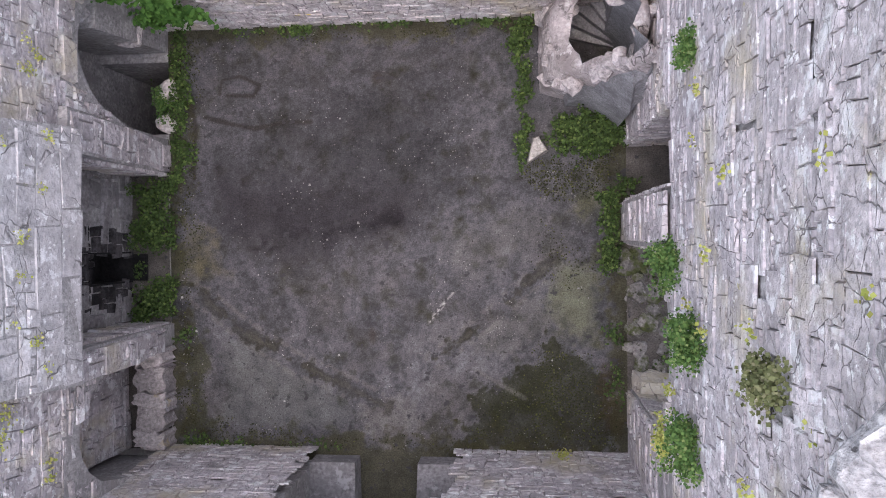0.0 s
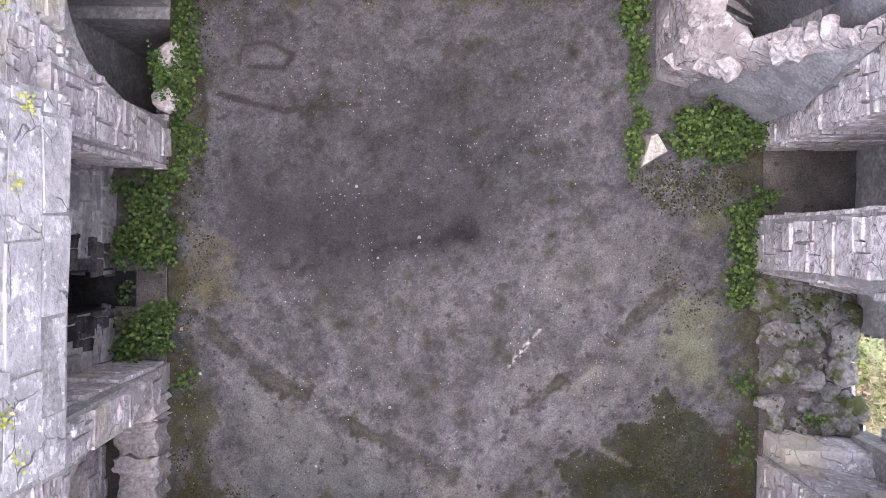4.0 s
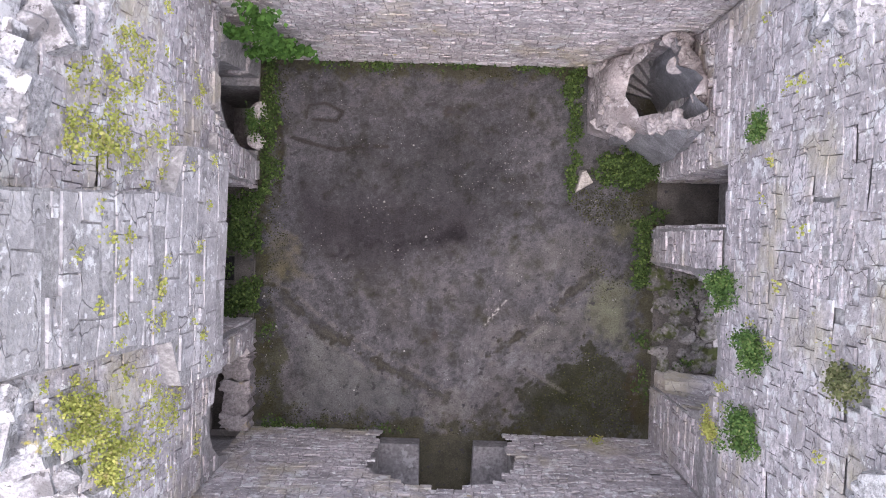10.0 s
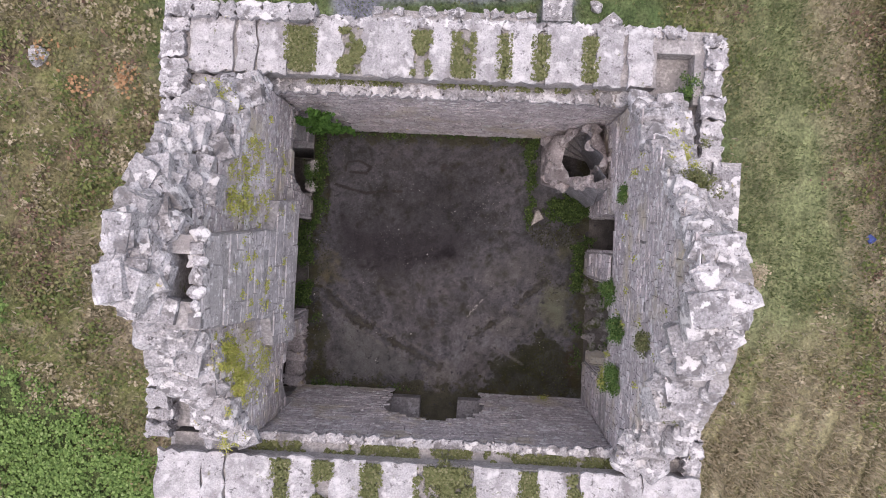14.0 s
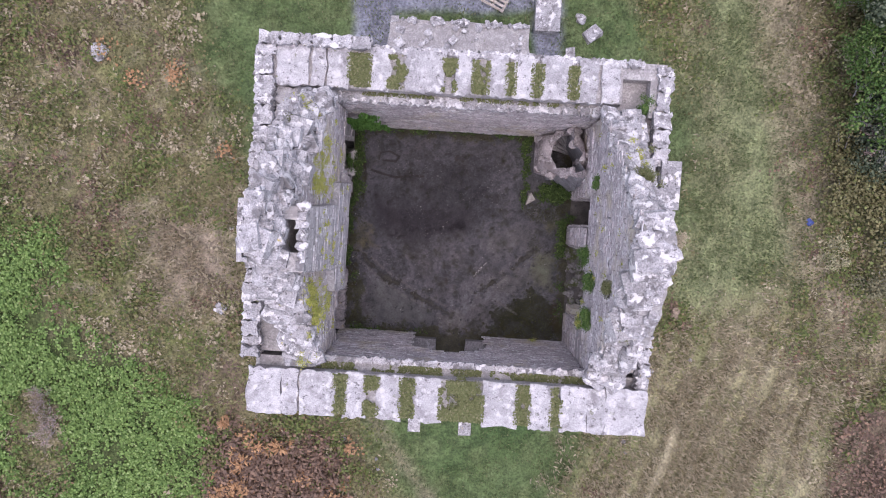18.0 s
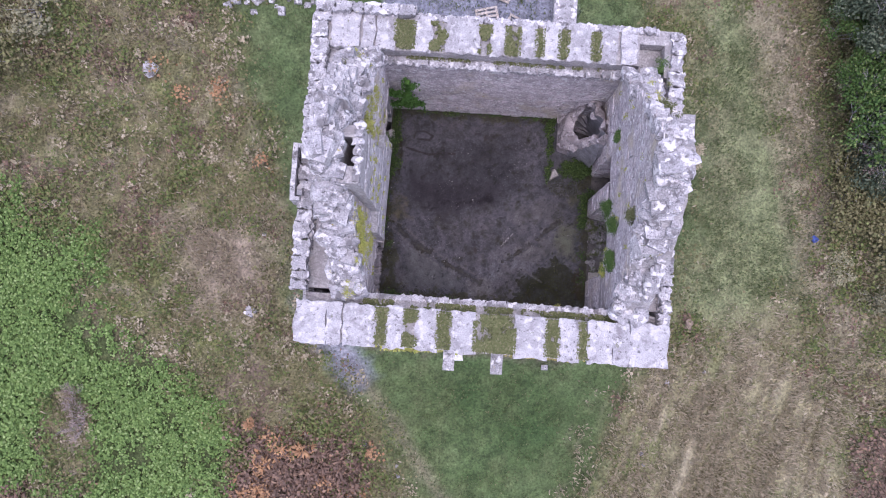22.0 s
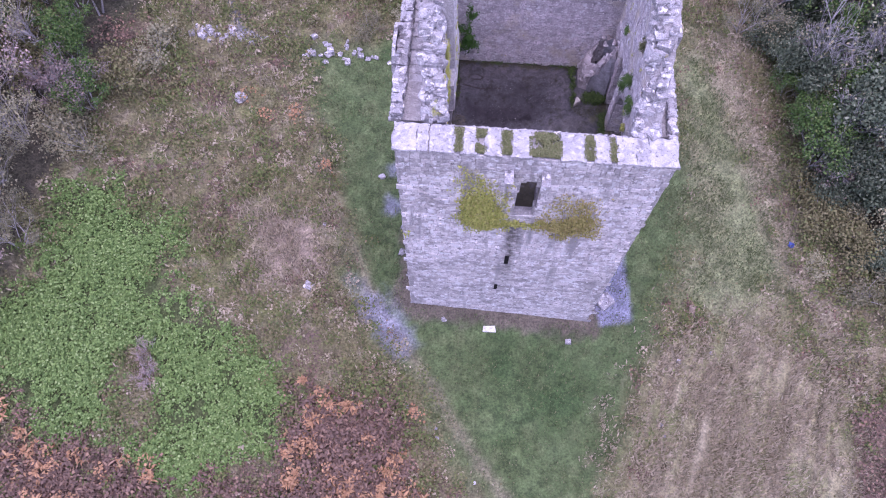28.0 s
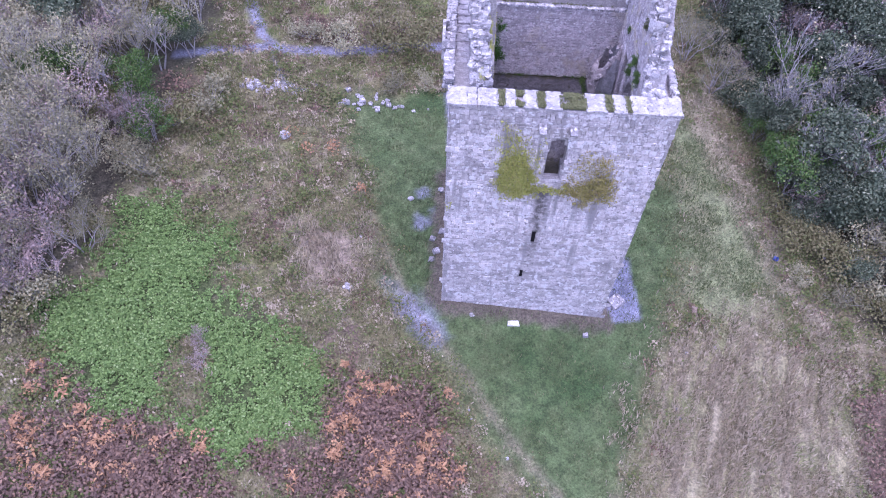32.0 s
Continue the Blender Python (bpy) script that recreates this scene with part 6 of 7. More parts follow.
stuff(leaves("wall_walk_moss", np.concatenate(walk_moss), 0.055, L_MOSS, 9, 0.35), "olive moss filling the gaps between wall-walk slabs", "moss")


def tuft(name, x, y, z, spread, n, size, mat, seed, label, cat="plant", group=""):
    r = np.random.RandomState(seed)
    knots = r.randn(max(1, n // 55), 3) * np.array(spread)
    p = np.array((x, y, z)) + knots[r.randint(0, len(knots), n)] + r.randn(n, 3) * np.minimum(np.array(spread), 0.05)
    root = tagged(new(name), label, cat, group)
    root.matrix_basis = pose(x, y, z)
    tagged(leaves("foliage", p - np.array((x, y, z)), size, mat, seed, 0.5, root), kind="stuff")
    return root


k = 100
for x, y, z, sx, sy, sz, n, mat, lab in ((2.93, 0.25, 4.9, 0.07, 0.13, 0.2, 420, L_WEED, "green shrubby plant rooted in the wall face"),
                                        (2.95, -0.75, 4.65, 0.07, 0.2, 0.24, 500, L_WEED, "green shrubby plant rooted in the wall face"), (2.98, 0.98, 3.75, 0.1, 0.15, 0.2, 420, L_WEED, "green shrubby plant rooted in the wall face"),
                                        (2.96, 0.3, 7.0, 0.05, 0.12, 0.2, 160, L_MOSS, "moss tuft in a small wall niche"), (4.2, 5.1, 4.9, 0.12, 0.15, 0.15, 320, L_WEED, "green bush growing in a hollow of the wall head"),
                                        (-4.9, 4.35, 6.2, 0.2, 0.22, 0.15, 420, L_YELLOW, "yellow-green plants on the ruined gable"), (-4.42, 2.55, 6.2, 0.05, 0.2, 0.55, 460, L_YELLOW, "yellow-green plants on the ruined gable"),
                                        (-4.40, 3.3, 5.6, 0.05, 0.3, 0.55, 420, L_YELLOW, "yellow-green plants on the ruined gable"), (-4.36, -0.7, 4.6, 0.05, 0.3, 0.45, 700, L_YELLOW, "yellow-green plants on the ruined gable"),
                                        (-4.7, -1.7, 5.5, 0.2, 0.3, 0.15, 420, L_YELLOW, "yellow-green plants on the ruined gable"), (3.4, 0.0, 7.7, 0.2, 0.3, 0.15, 380, L_YELLOW, "yellow-green plants on the ruined gable"),
                                        (3.4, 3.4, 7.0, 0.2, 0.3, 0.12, 320, L_YELLOW, "yellow-green plants on the ruined gable"), (3.9, 1.5, 9.3, 0.15, 0.2, 0.12, 220, L_TAN, "dry grass on top of the gable"),
                                        (-5.3, 3.2, 7.0, 0.2, 0.25, 0.1, 260, L_MOSS, "moss and grass on the gable head"), (-4.9, -2.2, 5.1, 0.15, 0.1, 0.05, 260, L_MOSS, "moss in the corner of the wall head"),
                                        (-0.35, -3.1, 5.05, 0.25, 0.3, 0.03, 700, L_MOSS, "mossy turf patch on the wall-walk"), (2.0, -2.2, 0.2, 0.1, 0.06, 0.12, 160, L_YELLOW, "yellow-green weed at the wall foot"),
                                        (-4.45, 3.5, 0.05, 0.12, 0.12, 0.1, 220, L_WEED, "green weed growing out of a floor pit"),
                                        (-4.42, 3.05, 4.9, 0.04, 0.16, 0.28, 420, L_YELLOW, "yellow-green plants on the ruined gable"), (-4.42, 2.6, 5.2, 0.04, 0.2, 0.35, 520, L_YELLOW, "yellow-green plants on the ruined gable"),
                                        (-4.38, -0.95, 5.9, 0.05, 0.25, 0.4, 700, L_YELLOW, "yellow-green plants on the ruined gable"), (-4.38, -1.3, 5.1, 0.04, 0.16, 0.5, 600, L_YELLOW, "yellow-green plants on the ruined gable"), (-5.2, 3.15, 7.45, 0.14, 0.18, 0.08, 300, L_MOSS, "moss and grass on the gable head"), (-5.0, 3.7, 7.05, 0.12, 0.2, 0.08, 300, L_MOSS, "moss and grass on the gable head"), (-4.5, 2.2, 6.0, 0.04, 0.12, 0.3, 320, L_YELLOW, "yellow-green plants on the ruined gable"),
                                        (-4.42, -0.35, 6.6, 0.05, 0.2, 0.35, 520, L_YELLOW, "yellow-green plants on the ruined gable"), (3.3, -0.6, 7.7, 0.14, 0.2, 0.1, 300, L_MOSS, "moss and grass on the gable head"), (3.5, 3.0, 7.9, 0.15, 0.25, 0.1, 320, L_MOSS, "moss and grass on the gable head"), (-4.6, 4.0, 6.0, 0.08, 0.16, 0.12, 320, L_YELLOW, "yellow-green plants on the ruined gable"),
                                        (2.97, 3.0, 4.75, 0.04, 0.12, 0.10, 160, L_WEED, "grass tuft in a small wall niche"), (2.97, -1.0, 3.45, 0.04, 0.1, 0.12, 120, L_YELLOW, "yellow-green moss on the wall face")):
    k += 1
    tuft("wall_plant", x, y, z, (sx * 0.85, sy * 0.85, sz * 0.85), n * 5, 0.034, mat, k, lab, "plant", "plants on the tower")


# ivy climbing the north wall beside the corner
r = np.random.RandomState(88)
strand = []
for x0, z0, x1, z1, wide, count in ((-3.75, 0.9, -3.65, 3.9, 0.08, 420), (-4.3, 1.0, -3.5, 1.9, 0.13, 420), (-3.7, 1.6, -3.35, 1.3, 0.15, 350), (-4.0, 2.2, -4.35, 2.6, 0.14, 350), (-3.68, 3.2, -3.4, 3.4, 0.1, 160)):
    u = r.rand(count)
    strand.append(np.stack([x0 + (x1 - x0) * u + r.randn(count) * wide, 4.66 - 0.14 * r.rand(count), z0 + (z1 - z0) * u + r.randn(count) * wide], -1))
strand = np.concatenate(strand)
ivy = tagged(new("ivy"), "bright green ivy climbing the inner wall beside the corner", "ivy", "plants on the tower")
ivy.matrix_basis = pose(-3.9, 4.7, 0.9)
tagged(leaves("foliage", strand - np.array((-3.9, 4.7, 0.9)), 0.08, L_IVY, 88, 0.45, ivy), kind="stuff")


# small tufts dotted over the gable faces
r = np.random.RandomState(61)
spots = []
for i in range(110):
    z = r.uniform(3.5, 7.8)
    y = r.uniform(-1.9, 4.5)
    if z > lerp_table(W_IN, y) - 0.2:
        continue
    on_breast = abs(y - 1.08) < half(min(z, 8.7)) - 0.1
    if on_breast and r.rand() < 0.35:
        continue
    x = (brst(z) if on_breast else west_face(50, z)) + 0.03
    k = r.randint(8, 40)
    spots.append(np.array((x, y, z)) + r.randn(k, 3) * np.array((0.02, 0.045, 0.06)))
for i in range(22):
    z, y = r.uniform(3.7, 8.5), r.uniform(-1.9, 4.5)
    if z < lerp_table(E_IN, y) - 0.2:
        k = r.randint(8, 30)
        spots.append(np.array((2.96, y, z)) + r.randn(k, 3) * np.array((0.02, 0.04, 0.06)))
stuff(leaves("wall_tufts", np.concatenate(spots), 0.035, L_YELLOW, 19, 0.5), "small yellow-green tufts rooted in the wall joints", "plants")


def facade_growth(outline, n, seed, dens):
    r = np.random.RandomState(seed)
    xs, zs = [p[0] for p in outline], [p[1] for p in outline]
    x, z = r.uniform(min(xs) - 0.3, max(xs) + 0.3, n), r.uniform(min(zs) - 0.3, max(zs) + 0.3, n)
    d = poly_dist(x, z, outline) + 1.3 * (np_noise(x * 2.2, z * 2.2, seed) - 0.5)
    ok = r.rand(n) < np.clip(d / dens, 0, 1)
    return np.stack([x[ok], np.full(ok.sum(), Y_S - 0.08) - 0.14 * r.rand(ok.sum()), z[ok]], -1)


growth = [facade_growth([(-3.6, 0.9), (-3.4, 2.0), (-2.5, 2.4), (-1.7, 0.9), (-1.2, -0.4), (-2.4, -1.3), (-3.3, -0.6)], 14000, 1, 0.35), facade_growth([(-3.7, 4.3), (-2.7, 3.6), (-2.4, 2.2), (-3.4, 2.2)], 2600, 2, 1.1),
          facade_growth([(-1.7, 0.0), (0.2, -0.05), (0.2, -0.8), (-1.7, -0.7)], 3000, 4, 0.4), facade_growth([(-5.95, -1.4), (-5.4, -1.6), (-5.5, -2.2), (-5.95, -2.1)], 400, 5, 0.5), facade_growth([(-3.7, -3.1), (-3.3, -3.1), (-3.3, -3.6), (-3.7, -3.6)], 250, 6, 0.5), facade_growth([(-1.75, 3.6), (-1.5, 3.6), (-1.4, 0.9), (-1.8, 0.9)], 900, 7, 0.5)]
ripe = [facade_growth([(-0.2, 0.4), (0.7, 0.2), (1.5, 0.9), (2.6, 0.6), (2.4, -0.8), (1.2, -1.4), (-0.2, -0.7)], 10000, 3, 0.5), facade_growth([(1.2, 2.4), (2.2, 2.2), (2.3, 0.8), (1.2, 0.8)], 1600, 8, 1.0), facade_growth([(0.1, 1.5), (0.5, 1.5), (0.6, 0.2), (0.0, 0.2)], 700, 9, 0.5)]
growth += [facade_growth([(-3.8, 3.9), (-2.0, 3.4), (-1.5, 1.0), (-3.7, 1.2)], 4000, 21, 1.4), facade_growth([(-3.9, 1.6), (-3.0, 2.4), (-1.5, 1.2), (-1.3, -0.9), (-2.6, -1.5), (-3.7, -0.9)], 6000, 23, 0.7)]
ripe += [facade_growth([(0.1, 2.7), (2.4, 2.6), (2.9, 0.6), (0.0, 0.4)], 3600, 22, 1.5), facade_growth([(0.3, 0.8), (2.9, 0.9), (2.9, -1.0), (1.2, -1.7), (0.0, -0.9)], 4000, 24, 1.0)]
stuff(leaves("ripe_facade_growth", np.concatenate(ripe), 0.08, L_RIPE, 13, 0.6), "brownish yellow creeper thinning out on the outer wall", "creeper")
stuff(leaves("facade_growth", np.concatenate(growth), 0.085, L_YELLOW, 12, 0.6), "yellow-green creeper spread over the outer wall around the window", "creeper")


# ---- trees ----
def limb(verts, faces, a, b, ra, rb, sides=5):
    a, b = Vector(a), Vector(b)
    q = (b - a).to_track_quat("Z", "Y")
    n = len(verts)
    for c, r in ((a, ra), (b, rb)):
        for i in range(sides):
            t = 2 * math.pi * i / sides
            verts.append(tuple(c + q @ Vector((r * math.cos(t), r * math.sin(t), 0))))
    for i in range(sides):
        j = (i + 1) % sides
        faces.append((n + i, n + j, n + sides + j, n + sides + i))


def tree(name, height, spread, seed, leaf, leaf_count, leaf_size, label, stems=1, depth=5, girth=0.024):
    """Tapered stems that fork into limbs and twigs, with leaf clumps towards the ends."""
    r = random.Random(seed)
    verts, faces, tips = [], [], []

    def grow(p, way, length, radius, depth):
        bend = Vector((r.uniform(-0.18, 0.18), r.uniform(-0.18, 0.18), 0.08))
        q = p + (way + bend).normalized() * length
        limb(verts, faces, p, q, radius, radius * 0.7, 4 if radius > 0.03 else 3)
        if depth <= 2:
            tips.append(q)
        if depth == 0:
            return
        for _ in range(r.choice((2, 3)) if depth > 1 else 3):
            side = Vector((r.uniform(-1, 1), r.uniform(-1, 1), r.uniform(-0.1, 0.5)))
            grow(q, (way * 0.8 + side * spread).normalized(), length * r.uniform(0.62, 0.82), radius * 0.6, depth - 1)

    root = new(name)
    for i in range(stems):
        a, lean = 6.283 * (i + r.random()) / stems, (0.12 if stems < 3 else r.uniform(0.15, 0.75))
        grow(Vector((0.15 * math.cos(a), 0.15 * math.sin(a), -0.3)), Vector((lean * math.cos(a), lean * math.sin(a), 1)).normalized(), height * (0.3 if stems < 3 else 0.36), height * girth, depth)
    fill("trunk", verts, faces, M_BARK, root, "", True)
    rs = np.random.RandomState(seed)
    t = np.array([tuple(v) for v in tips])
    if leaf_count:
        pick = t[rs.randint(0, len(t), leaf_count)]
        leaves("crown", pick + rs.randn(leaf_count, 3) * height * 0.05, leaf_size, leaf, seed, 0.7, root)
    return tagged(root, label, "tree")


def shrub(name, height, width, seed, leaf, count, size, label):
    r = np.random.RandomState(seed)
    lobes = np.stack([r.randn(16) * width * 0.3, r.randn(16) * width * 0.3, height * (0.35 + 0.5 * r.rand(16))], -1)
    p = lobes[r.randint(0, 16, count)] + r.randn(count, 3) * np.array((width * 0.13, width * 0.13, height * 0.14))
    p[:, 2] = np.abs(p[:, 2])
    root = new(name)
    verts, faces = [], []
    for l in lobes:
        limb(verts, faces, (0, 0, -0.2), tuple(l), 0.05, 0.015)
    fill("branchwork", verts, faces, M_BARK, root)
    leaves("foliage", p, size, leaf, seed, 0.7, root)
    return tagged(root, label, "shrub")


L_MAUVE = leaf_material("mauve_twig_leaf", (0.19, 0.15, 0.142), (0.34, 0.262, 0.245), (0.42, 0.32, 0.25), vary=True)
KINDS = {
    "grey": [tree("thinning_tree", 5.2, 0.45, 1, L_GREY, 4000, 0.10, "many-stemmed autumn tree with thinning olive leaves", 7, 4, 0.013), tree("thinning_tree", 4.6, 0.5, 2, L_GREY, 3500, 0.10, "many-stemmed autumn tree with thinning olive leaves", 6, 4, 0.013)],
    "twig": [tree("twiggy_tree", 4.4, 0.45, 11, L_MAUVE, 1300, 0.13, "mauve-brown twiggy tree losing its leaves", 7, 4, 0.012), tree("twiggy_tree", 3.6, 0.5, 12, L_MAUVE, 1300, 0.13, "mauve-brown twiggy tree losing its leaves", 6, 4, 0.012)],
    "bare": [tree("bare_tree", 7.0, 0.5, 3, L_GREY, 125, 0.16, "bare pale-grey tree at the wood's edge", 3, 5, 0.014), tree("bare_tree", 6.5, 0.55, 4, L_GREY, 75, 0.16, "bare pale-grey tree at the wood's edge", 2, 5, 0.016)],
    "dark": [tree("ivy_clad_tree", 6.5, 0.6, 5, L_DARK, 5500, 0.21, "dark evergreen tree thick with ivy", 2, 5), tree("ivy_clad_tree", 5.8, 0.7, 6, L_DARK, 5000, 0.21, "dark evergreen tree thick with ivy", 1, 5)],
    "bush": [shrub("thicket_shrub", 2.2, 3.2, 7, L_SCRUB, 2000, 0.17, "tangled brown-green thicket shrub"), shrub("thicket_shrub", 1.8, 2.6, 8, L_GREY, 1500, 0.16, "tangled olive thicket shrub")],
    "olive": [shrub("olive_shrub", 3.0, 3.6, 19, L_GREY, 2500, 0.14, "round olive-grey bush with pale twigs"), tree("green_tree", 4.6, 0.6, 15, L_WEED, 4000, 0.16, "mid-green leafy tree among the evergreens", 4, 4, 0.014)],
    "evergreen": [shrub("evergreen_shrub", 3.4, 3.8, 9, L_DARK, 3500, 0.18, "dark green evergreen shrub")],
}
rng = random.Random(77)
first_used = set()


def plant(kind, x, y, scale=1.0):
    src = rng.choice(KINDS[kind])
    z = float(land_z(np.array([x]), np.array([y]))[0])
    m = pose(x, y, z - 0.05, 0, 0, rng.uniform(0, 360))
    if src.name in first_used:
        ob = copy_thing(src, m)
    else:
        first_used.add(src.name)
        ob = src
        ob.matrix_basis = m
    ob.scale = (scale * rng.uniform(0.9, 1.1),) * 3
    ob["group"] = "trees and shrubs round the clearing"
    return ob


for kind, x, y, s in (("grey", -28.5, -2.6, 0.78), ("olive", -30.1, -6.0, 0.83), ("olive", -26.1, 4.0, 0.83), ("grey", -30.0, 4.3, 0.83), ("grey", -30.6, 0.9, 0.74), ("grey", -32.6, -4.4, 0.92), ("grey", -32.8, 5.7, 1.01), ("bare", -29.9, 9.9, 0.74), ("grey", -32.2, 11.4, 0.92), ("bare", -27.8, 13.7, 0.83),
                      ("grey", -30.2, 16.1, 1.01), ("grey", -26.3, 18.9, 0.92), ("dark", -34.0, 15.6, 0.83), ("grey", -35.6, 9.5, 1.01), ("dark", -25.9, 15.3, 0.46), ("bush", -23.6, 11.3, 0.83), ("bush", -26.0, 8.5, 0.92), ("grey", -35.4, 0.9, 1.01), ("bush", -30.7, -7.3, 0.92),
                      ("olive", 22.4, 13.2, 0.92), ("olive", 19.3, 8.9, 0.83), ("olive", 25.1, 12.8, 0.92), ("olive", 19.1, 17.7, 0.92), ("olive", 22.8, 8.7, 0.74), ("olive", 18.1, 14.0, 0.55), ("bare", 19.0, 16.1, 0.74), ("bare", 21.8, 18.1, 0.83), ("bare", 24.8, 18.7, 0.83), ("olive", 19.2, 11.1, 0.64), ("bare", 20.7, 9.2, 0.64), ("bush", 20.3, 4.1, 0.92), ("bush", 19.0, 6.0, 0.83), ("olive", -26.5, 6.8, 0.64), ("olive", -28.4, 10.8, 0.74), ("dark", 19.5, 14.2, 0.78), ("dark", 22.1, 7.2, 0.64), ("dark", 21.2, 7.9, 0.83), ("dark", 18.2, 15.7, 0.55), ("dark", 24.0, 14.5, 0.83), ("dark", 24.1, 17.3, 1.01), ("dark", 24.0, 6.8, 0.83), ("bare", 19.8, 14.7, 1.01), ("bare", 23.1, 14.9, 1.01), ("bare", 22.0, 10.8, 0.92), ("bare", 25.6, 9.2, 0.83),
                      ("grey", 15.4, 19.2, 0.83), ("dark", 17.8, 20.1, 0.92), ("grey", 13.5, 22.4, 0.83), ("evergreen", 20.1, 11.5, 0.74), ("evergreen", 20.5, 6.4, 0.74), ("evergreen", 18.2, 17.4, 0.74), ("bush", 19.8, 4.5, 0.83), ("bush", 21.8, 3.1, 0.92), ("bush", 24.0, 1.8, 0.92), ("bush", 21.9, -0.1, 0.74), ("grey", 25.2, 4.1, 0.74), ("bush", 25.2, -1.8, 0.92),
                      ("twig", -20.2, -8.0, 0.26), ("twig", -19.8, -9.4, 0.30), ("bush", -20.5, -8.8, 0.37), ("bush", 18.9, 1.6, 0.55), ("bush", -15.1, 19.0, 0.83), ("bush", -11.9, 19.4, 0.92), ("bush", -9.0, 20.1, 0.92), ("bush", -17.7, 19.3, 0.83), ("bush", -10.5, 14.9, 0.55), ("bush", -8.1, 15.8, 0.55)):
    plant(kind, x, y, s)
# thickets fill the two woods
spots = []
for side, x0, x1, y0, y1, want, kinds in ((0, -44, -23, -11, 30, 105, ("grey", "twig", "twig", "bush", "grey", "olive", "bush")), (1, 14, 34, -6, 32, 100, ("dark", "evergreen", "bush", "olive", "dark", "twig", "evergreen", "bare"))):
    tries = 0
    while want and tries < 6000:
        tries += 1
        x, y = rng.uniform(x0, x1), rng.uniform(y0, y1)
        inside = float(poly_dist(np.array([x]), np.array([y]), WOODS[side])[0])
        if inside < 0.6 or min((math.hypot(x - a, y - b) for a, b in spots), default=9) < 1.7:
            continue
        spots.append((x, y))
        want -= 1
        kind = rng.choice(kinds) if inside > 2.5 else rng.choice(("bush", "twig", "olive") if side == 0 else ("bush", "evergreen", "twig"))
        plant(kind, x, y, rng.uniform(0.55, 0.85) if inside < 2.5 else rng.uniform(0.75, 1.15))
for i in range(30):
    a = rng.uniform(0, 360)
    d = rng.uniform(1.0, 1.5)
    x, y = -2 + 37 * d * math.cos(radians(a)), 4 + 30 * d * math.sin(radians(a))
    if y > 22 or x < -37 or x > 30 or y < -28:
        plant(rng.choice(("grey", "dark", "bare", "bush", "dark")), x, y, rng.uniform(0.9, 1.3))

# ---- stones and things on the land ----
rng = random.Random(31)


def ground_stone(x, y, s, label, mesh=None, name="field_stone", group="stones lying in the grass"):
    z = float(land_z(np.array([x]), np.array([y]))[0])
    return loose(name, label, "stone", mesh or rng.choice(ROCKS), x, y, z + s * 0.15, s, rng, group, 0.2)


for x, y, s in ((-8.5, 4.3, 0.5), (-6.4, 5.1, 0.55), (-4.0, -4.5, 0.3), (-12.0, -3.2, 0.6), (-17.9, 8.7, 0.8), (-6.2, 1.6, 0.5), (-6.8, 1.0, 0.4), (-6.5, 0.0, 0.5), (-6.8, -0.6, 0.4), (-5.7, -9.6, 0.22), (-4.0, -10.6, 0.22), (-3.9, -11.1, 0.2), (-1.7, -13.3, 0.25), (10.0, -5.4, 0.25), (12.0, -4.7, 0.25), (8.8, -9.2, 0.25), (9.0, -9.8, 0.2), (3.3, -5.0, 0.4), (-11.6, 0.8, 0.25), (5.4, 11.4, 0.8), (4.4, 10.4, 0.5), (4.8, 12.1, 0.6)):
    ground_stone(x, y, s, "weathered pale limestone block lying in the grass")
ground_stone(5.45, -2.3, 0.9, "large fallen limestone block on a concrete patch", ROCKS[3], "fallen_block")
for i in range(70):
    cx, cy, sp = rng.choice(((-10.9, 13.3, 1.3), (-13.0, 13.0, 1.2), (-18.2, 13.4, 0.9), (-20.7, 13.4, 0.8)))
    ground_stone(cx + rng.gauss(0, sp), cy + rng.gauss(0, sp * 0.5), rng.uniform(0.15, 0.5), "pale stone in a heap of cleared rubble", None, "rubble_stone", "cleared rubble")
# white slab, tree stump
bm = bmesh.new()
hexa(bm, [(-0.40, -0.16, 0), (0.38, -0.2, 0), (0.32, 0.18, 0), (-0.34, 0.16, 0)], [(-0.40, -0.16, 0.14), (0.38, -0.2, 0.12), (0.32, 0.18, 0.14), (-0.34, 0.16, 0.16)])
bmesh.ops.bevel(bm, geom=bm.edges, offset=0.015, segments=1, affect="EDGES")
M_PALE = material("pale_cut_stone", (0.78, 0.76, 0.72), 0.85, [((0.55, 0.53, 0.5), 0.58, 0.7, 5.0)], 3.0, 25.0, 0.3)
slab = tagged(part("stone_slab", bm, M_PALE), "pale cut stone slab lying before the tower", "slab")
slab.matrix_basis = pose(-1.35, -4.77, float(land_z(np.array([-1.35]), np.array([-4.77]))[0]) + 0.02, 0, 0, 5)
verts, faces = [], []
limb(verts, faces, (0, 0, -0.1), (0.1, 0.35, 0.5), 0.28, 0.2, 9)
limb(verts, faces, (0.05, 0, 0), (0.7, 0.2, 0.15), 0.12, 0.05, 6)
n = len(verts)
M_WOOD = material("weathered_wood", (0.30, 0.235, 0.18), 0.9, [((0.16, 0.12, 0.09), 0.5, 0.65, 6.0)], 5.0, 40.0, 0.6)
stump = tagged(fill("tree_stump", verts, faces + [tuple(range(9, 18))], M_WOOD), "weathered broken tree stump in rough grass", "stump")
stump.matrix_basis = pose(10.9, -2.45, float(land_z(np.array([10.9]), np.array([-2.45]))[0]), 0, 0, 20)
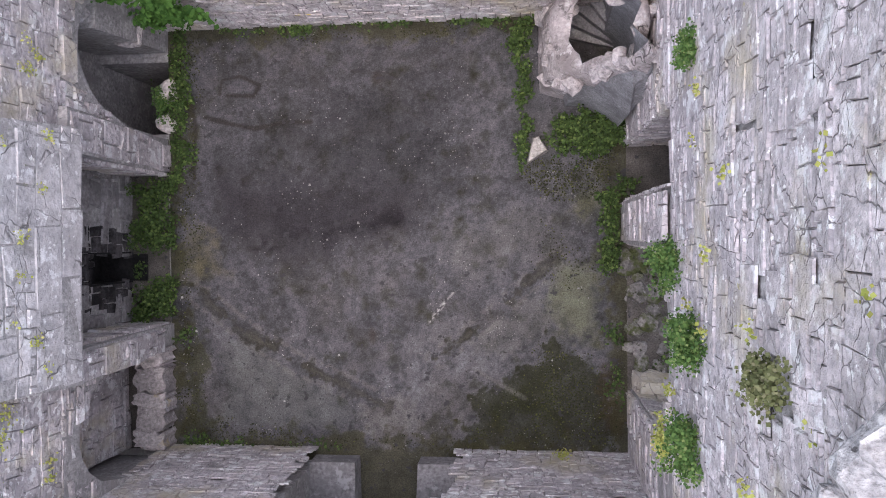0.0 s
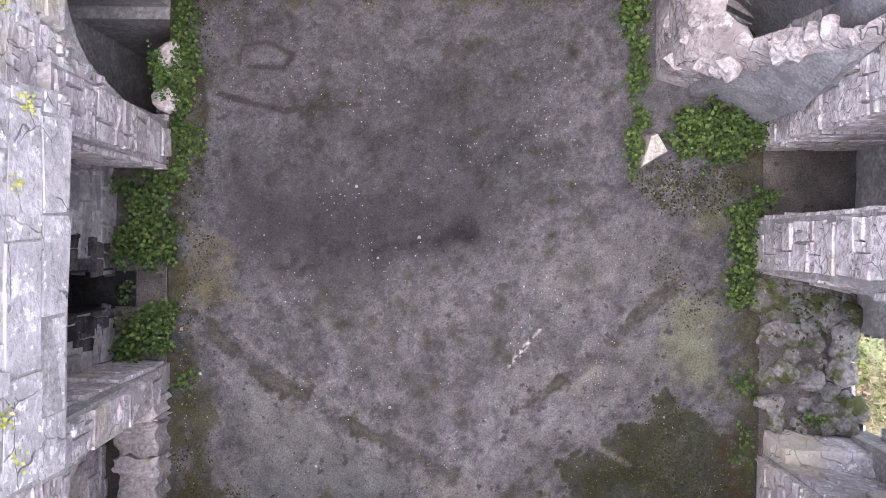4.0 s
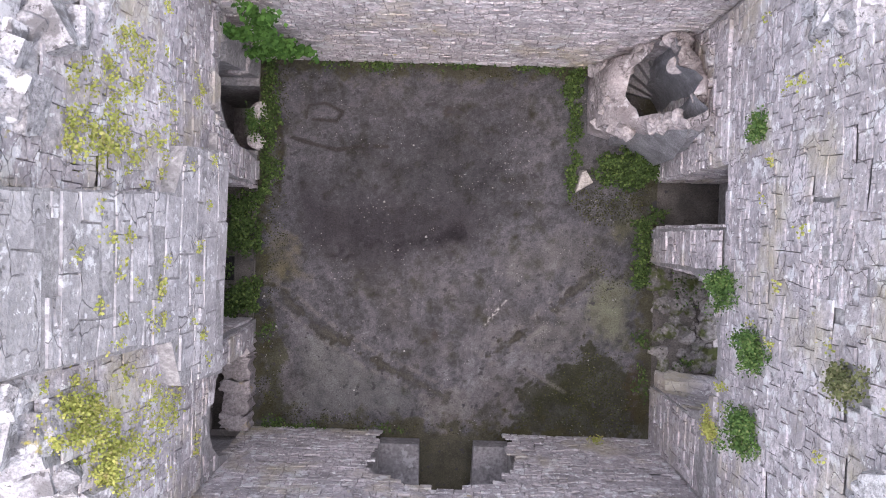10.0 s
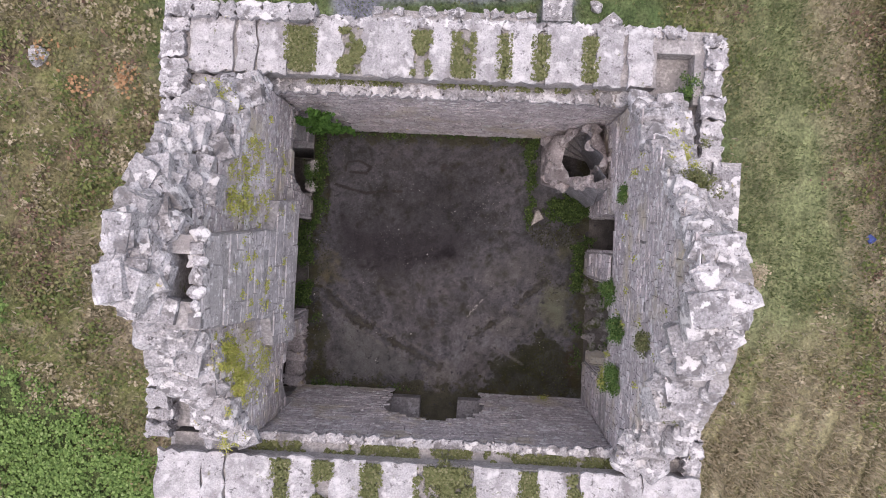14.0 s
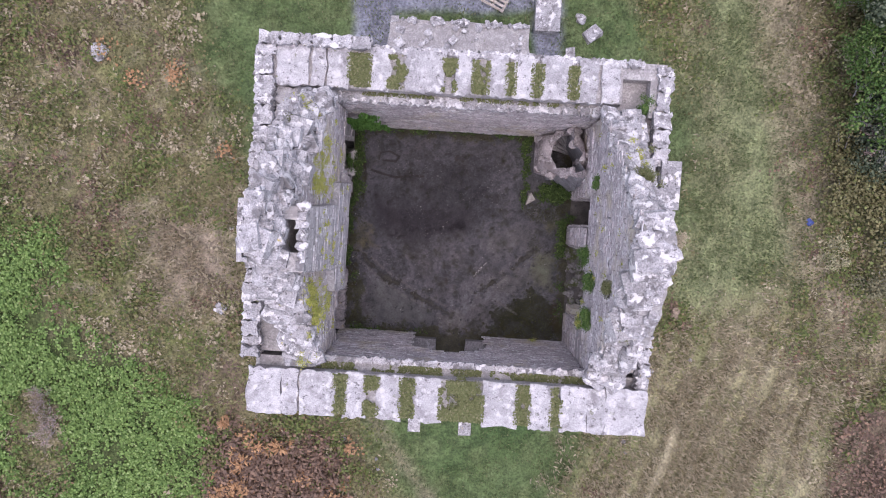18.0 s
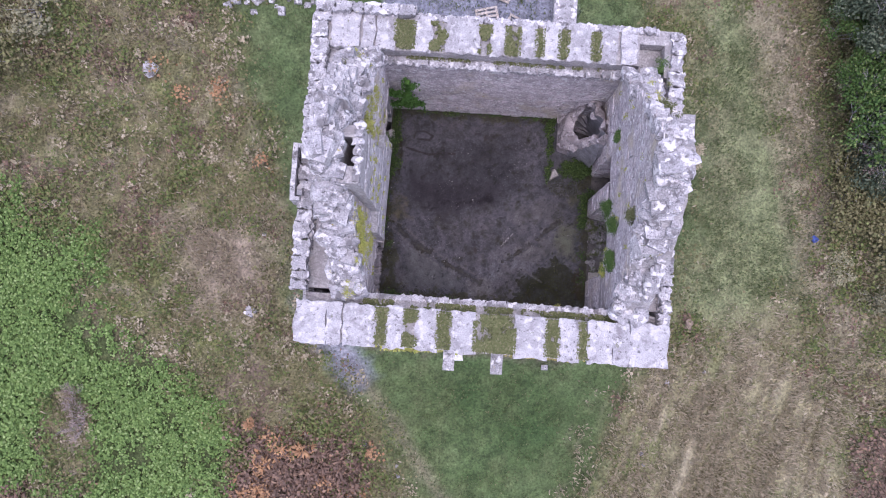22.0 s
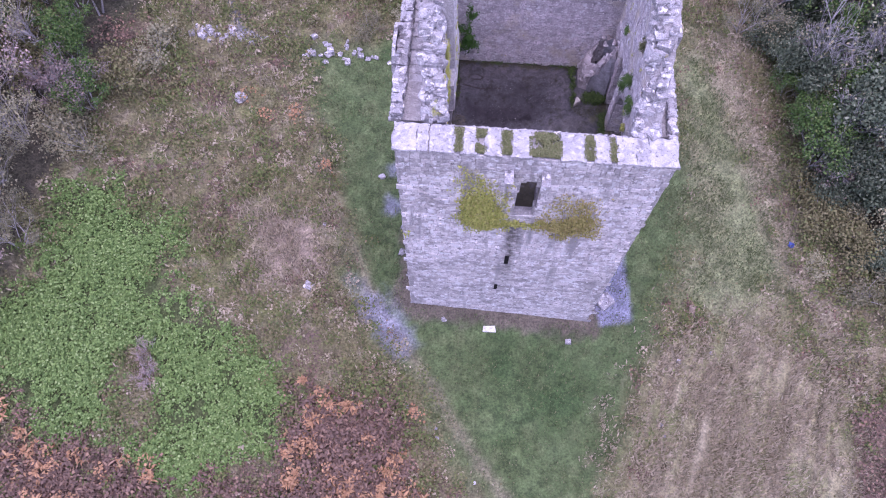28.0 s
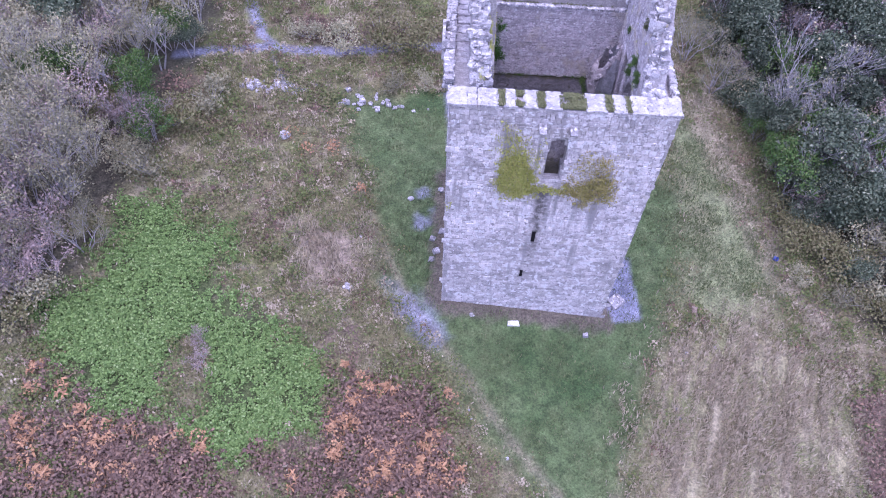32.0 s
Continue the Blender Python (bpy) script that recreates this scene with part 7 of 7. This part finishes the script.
# blue tub in the far grass
bm = bmesh.new()
bmesh.ops.create_cone(bm, cap_ends=False, segments=16, radius1=0.14, radius2=0.18, depth=0.3)
bmesh.ops.solidify(bm, geom=bm.faces, thickness=0.012)
M_BLUE = material("blue_plastic", (0.10, 0.14, 0.42), 0.5, bump=0)
tub = tagged(part("bucket", bm, M_BLUE), "small blue plastic bucket dropped in the grass", "bucket")
tub.matrix_basis = pose(17.6, 2.9, float(land_z(np.array([17.6]), np.array([2.9]))[0]) + 0.12, 60, 0, 30)

# low ruined outbuilding against the north side, with pallets on the yard
bm = bmesh.new()
box_bm(-4.4, 2.2, 9.2, 11.1, -13.0, -10.0, bm)
bmesh.ops.subdivide_edges(bm, edges=bm.edges, cuts=5, use_grid_fill=True)
outb = tagged(part("ruined_outbuilding", rough(bm, 0.12, 1.2), M_CORE), kind="structure")
for i in range(70):
    set_stone(outb, rng.choice(FLATROCKS), rng.uniform(-4.3, 2.1), rng.choice((9.31, 11.06, rng.uniform(9.3, 11.0))), -9.96 + rng.uniform(-0.03, 0.05), rng.uniform(0.2, 0.5), rng)
bm = box_bm(2.5, 3.7, 11.2, 16.9, -13.0, -11.0)
tagged(part("yard_slab", bm, M_TOP), kind="structure")


def pallet():
    root = new("pallet")
    for i in range(5):
        part("board", box_bm(-0.6, 0.6, -0.5 + 0.22 * i, -0.38 + 0.22 * i, 0.10, 0.125), M_PALLET, root)
    for i in range(3):
        part("bearer", box_bm(-0.58 + 0.53 * i, -0.48 + 0.53 * i, -0.5, 0.5, 0.0, 0.098), M_PALLET, root)
    return tagged(root, "weathered pale wooden pallet lying in the yard", "pallet", "pallets in the yard")


M_PALLET = material("pallet_wood", (0.45, 0.40, 0.36), 0.9, [((0.28, 0.24, 0.2), 0.5, 0.65, 6.0)], 5.0, 40.0, 0.4, object_var=0.15)
p0 = pallet()
p0.matrix_basis = pose(-0.95, 13.11, -11.24, 0, 0, 15)
copy_thing(p0, pose(0.59, 12.72, -11.36, 4, 0, -25))
copy_thing(p0, pose(-0.17, 14.61, -11.21, 0, 0, 70))
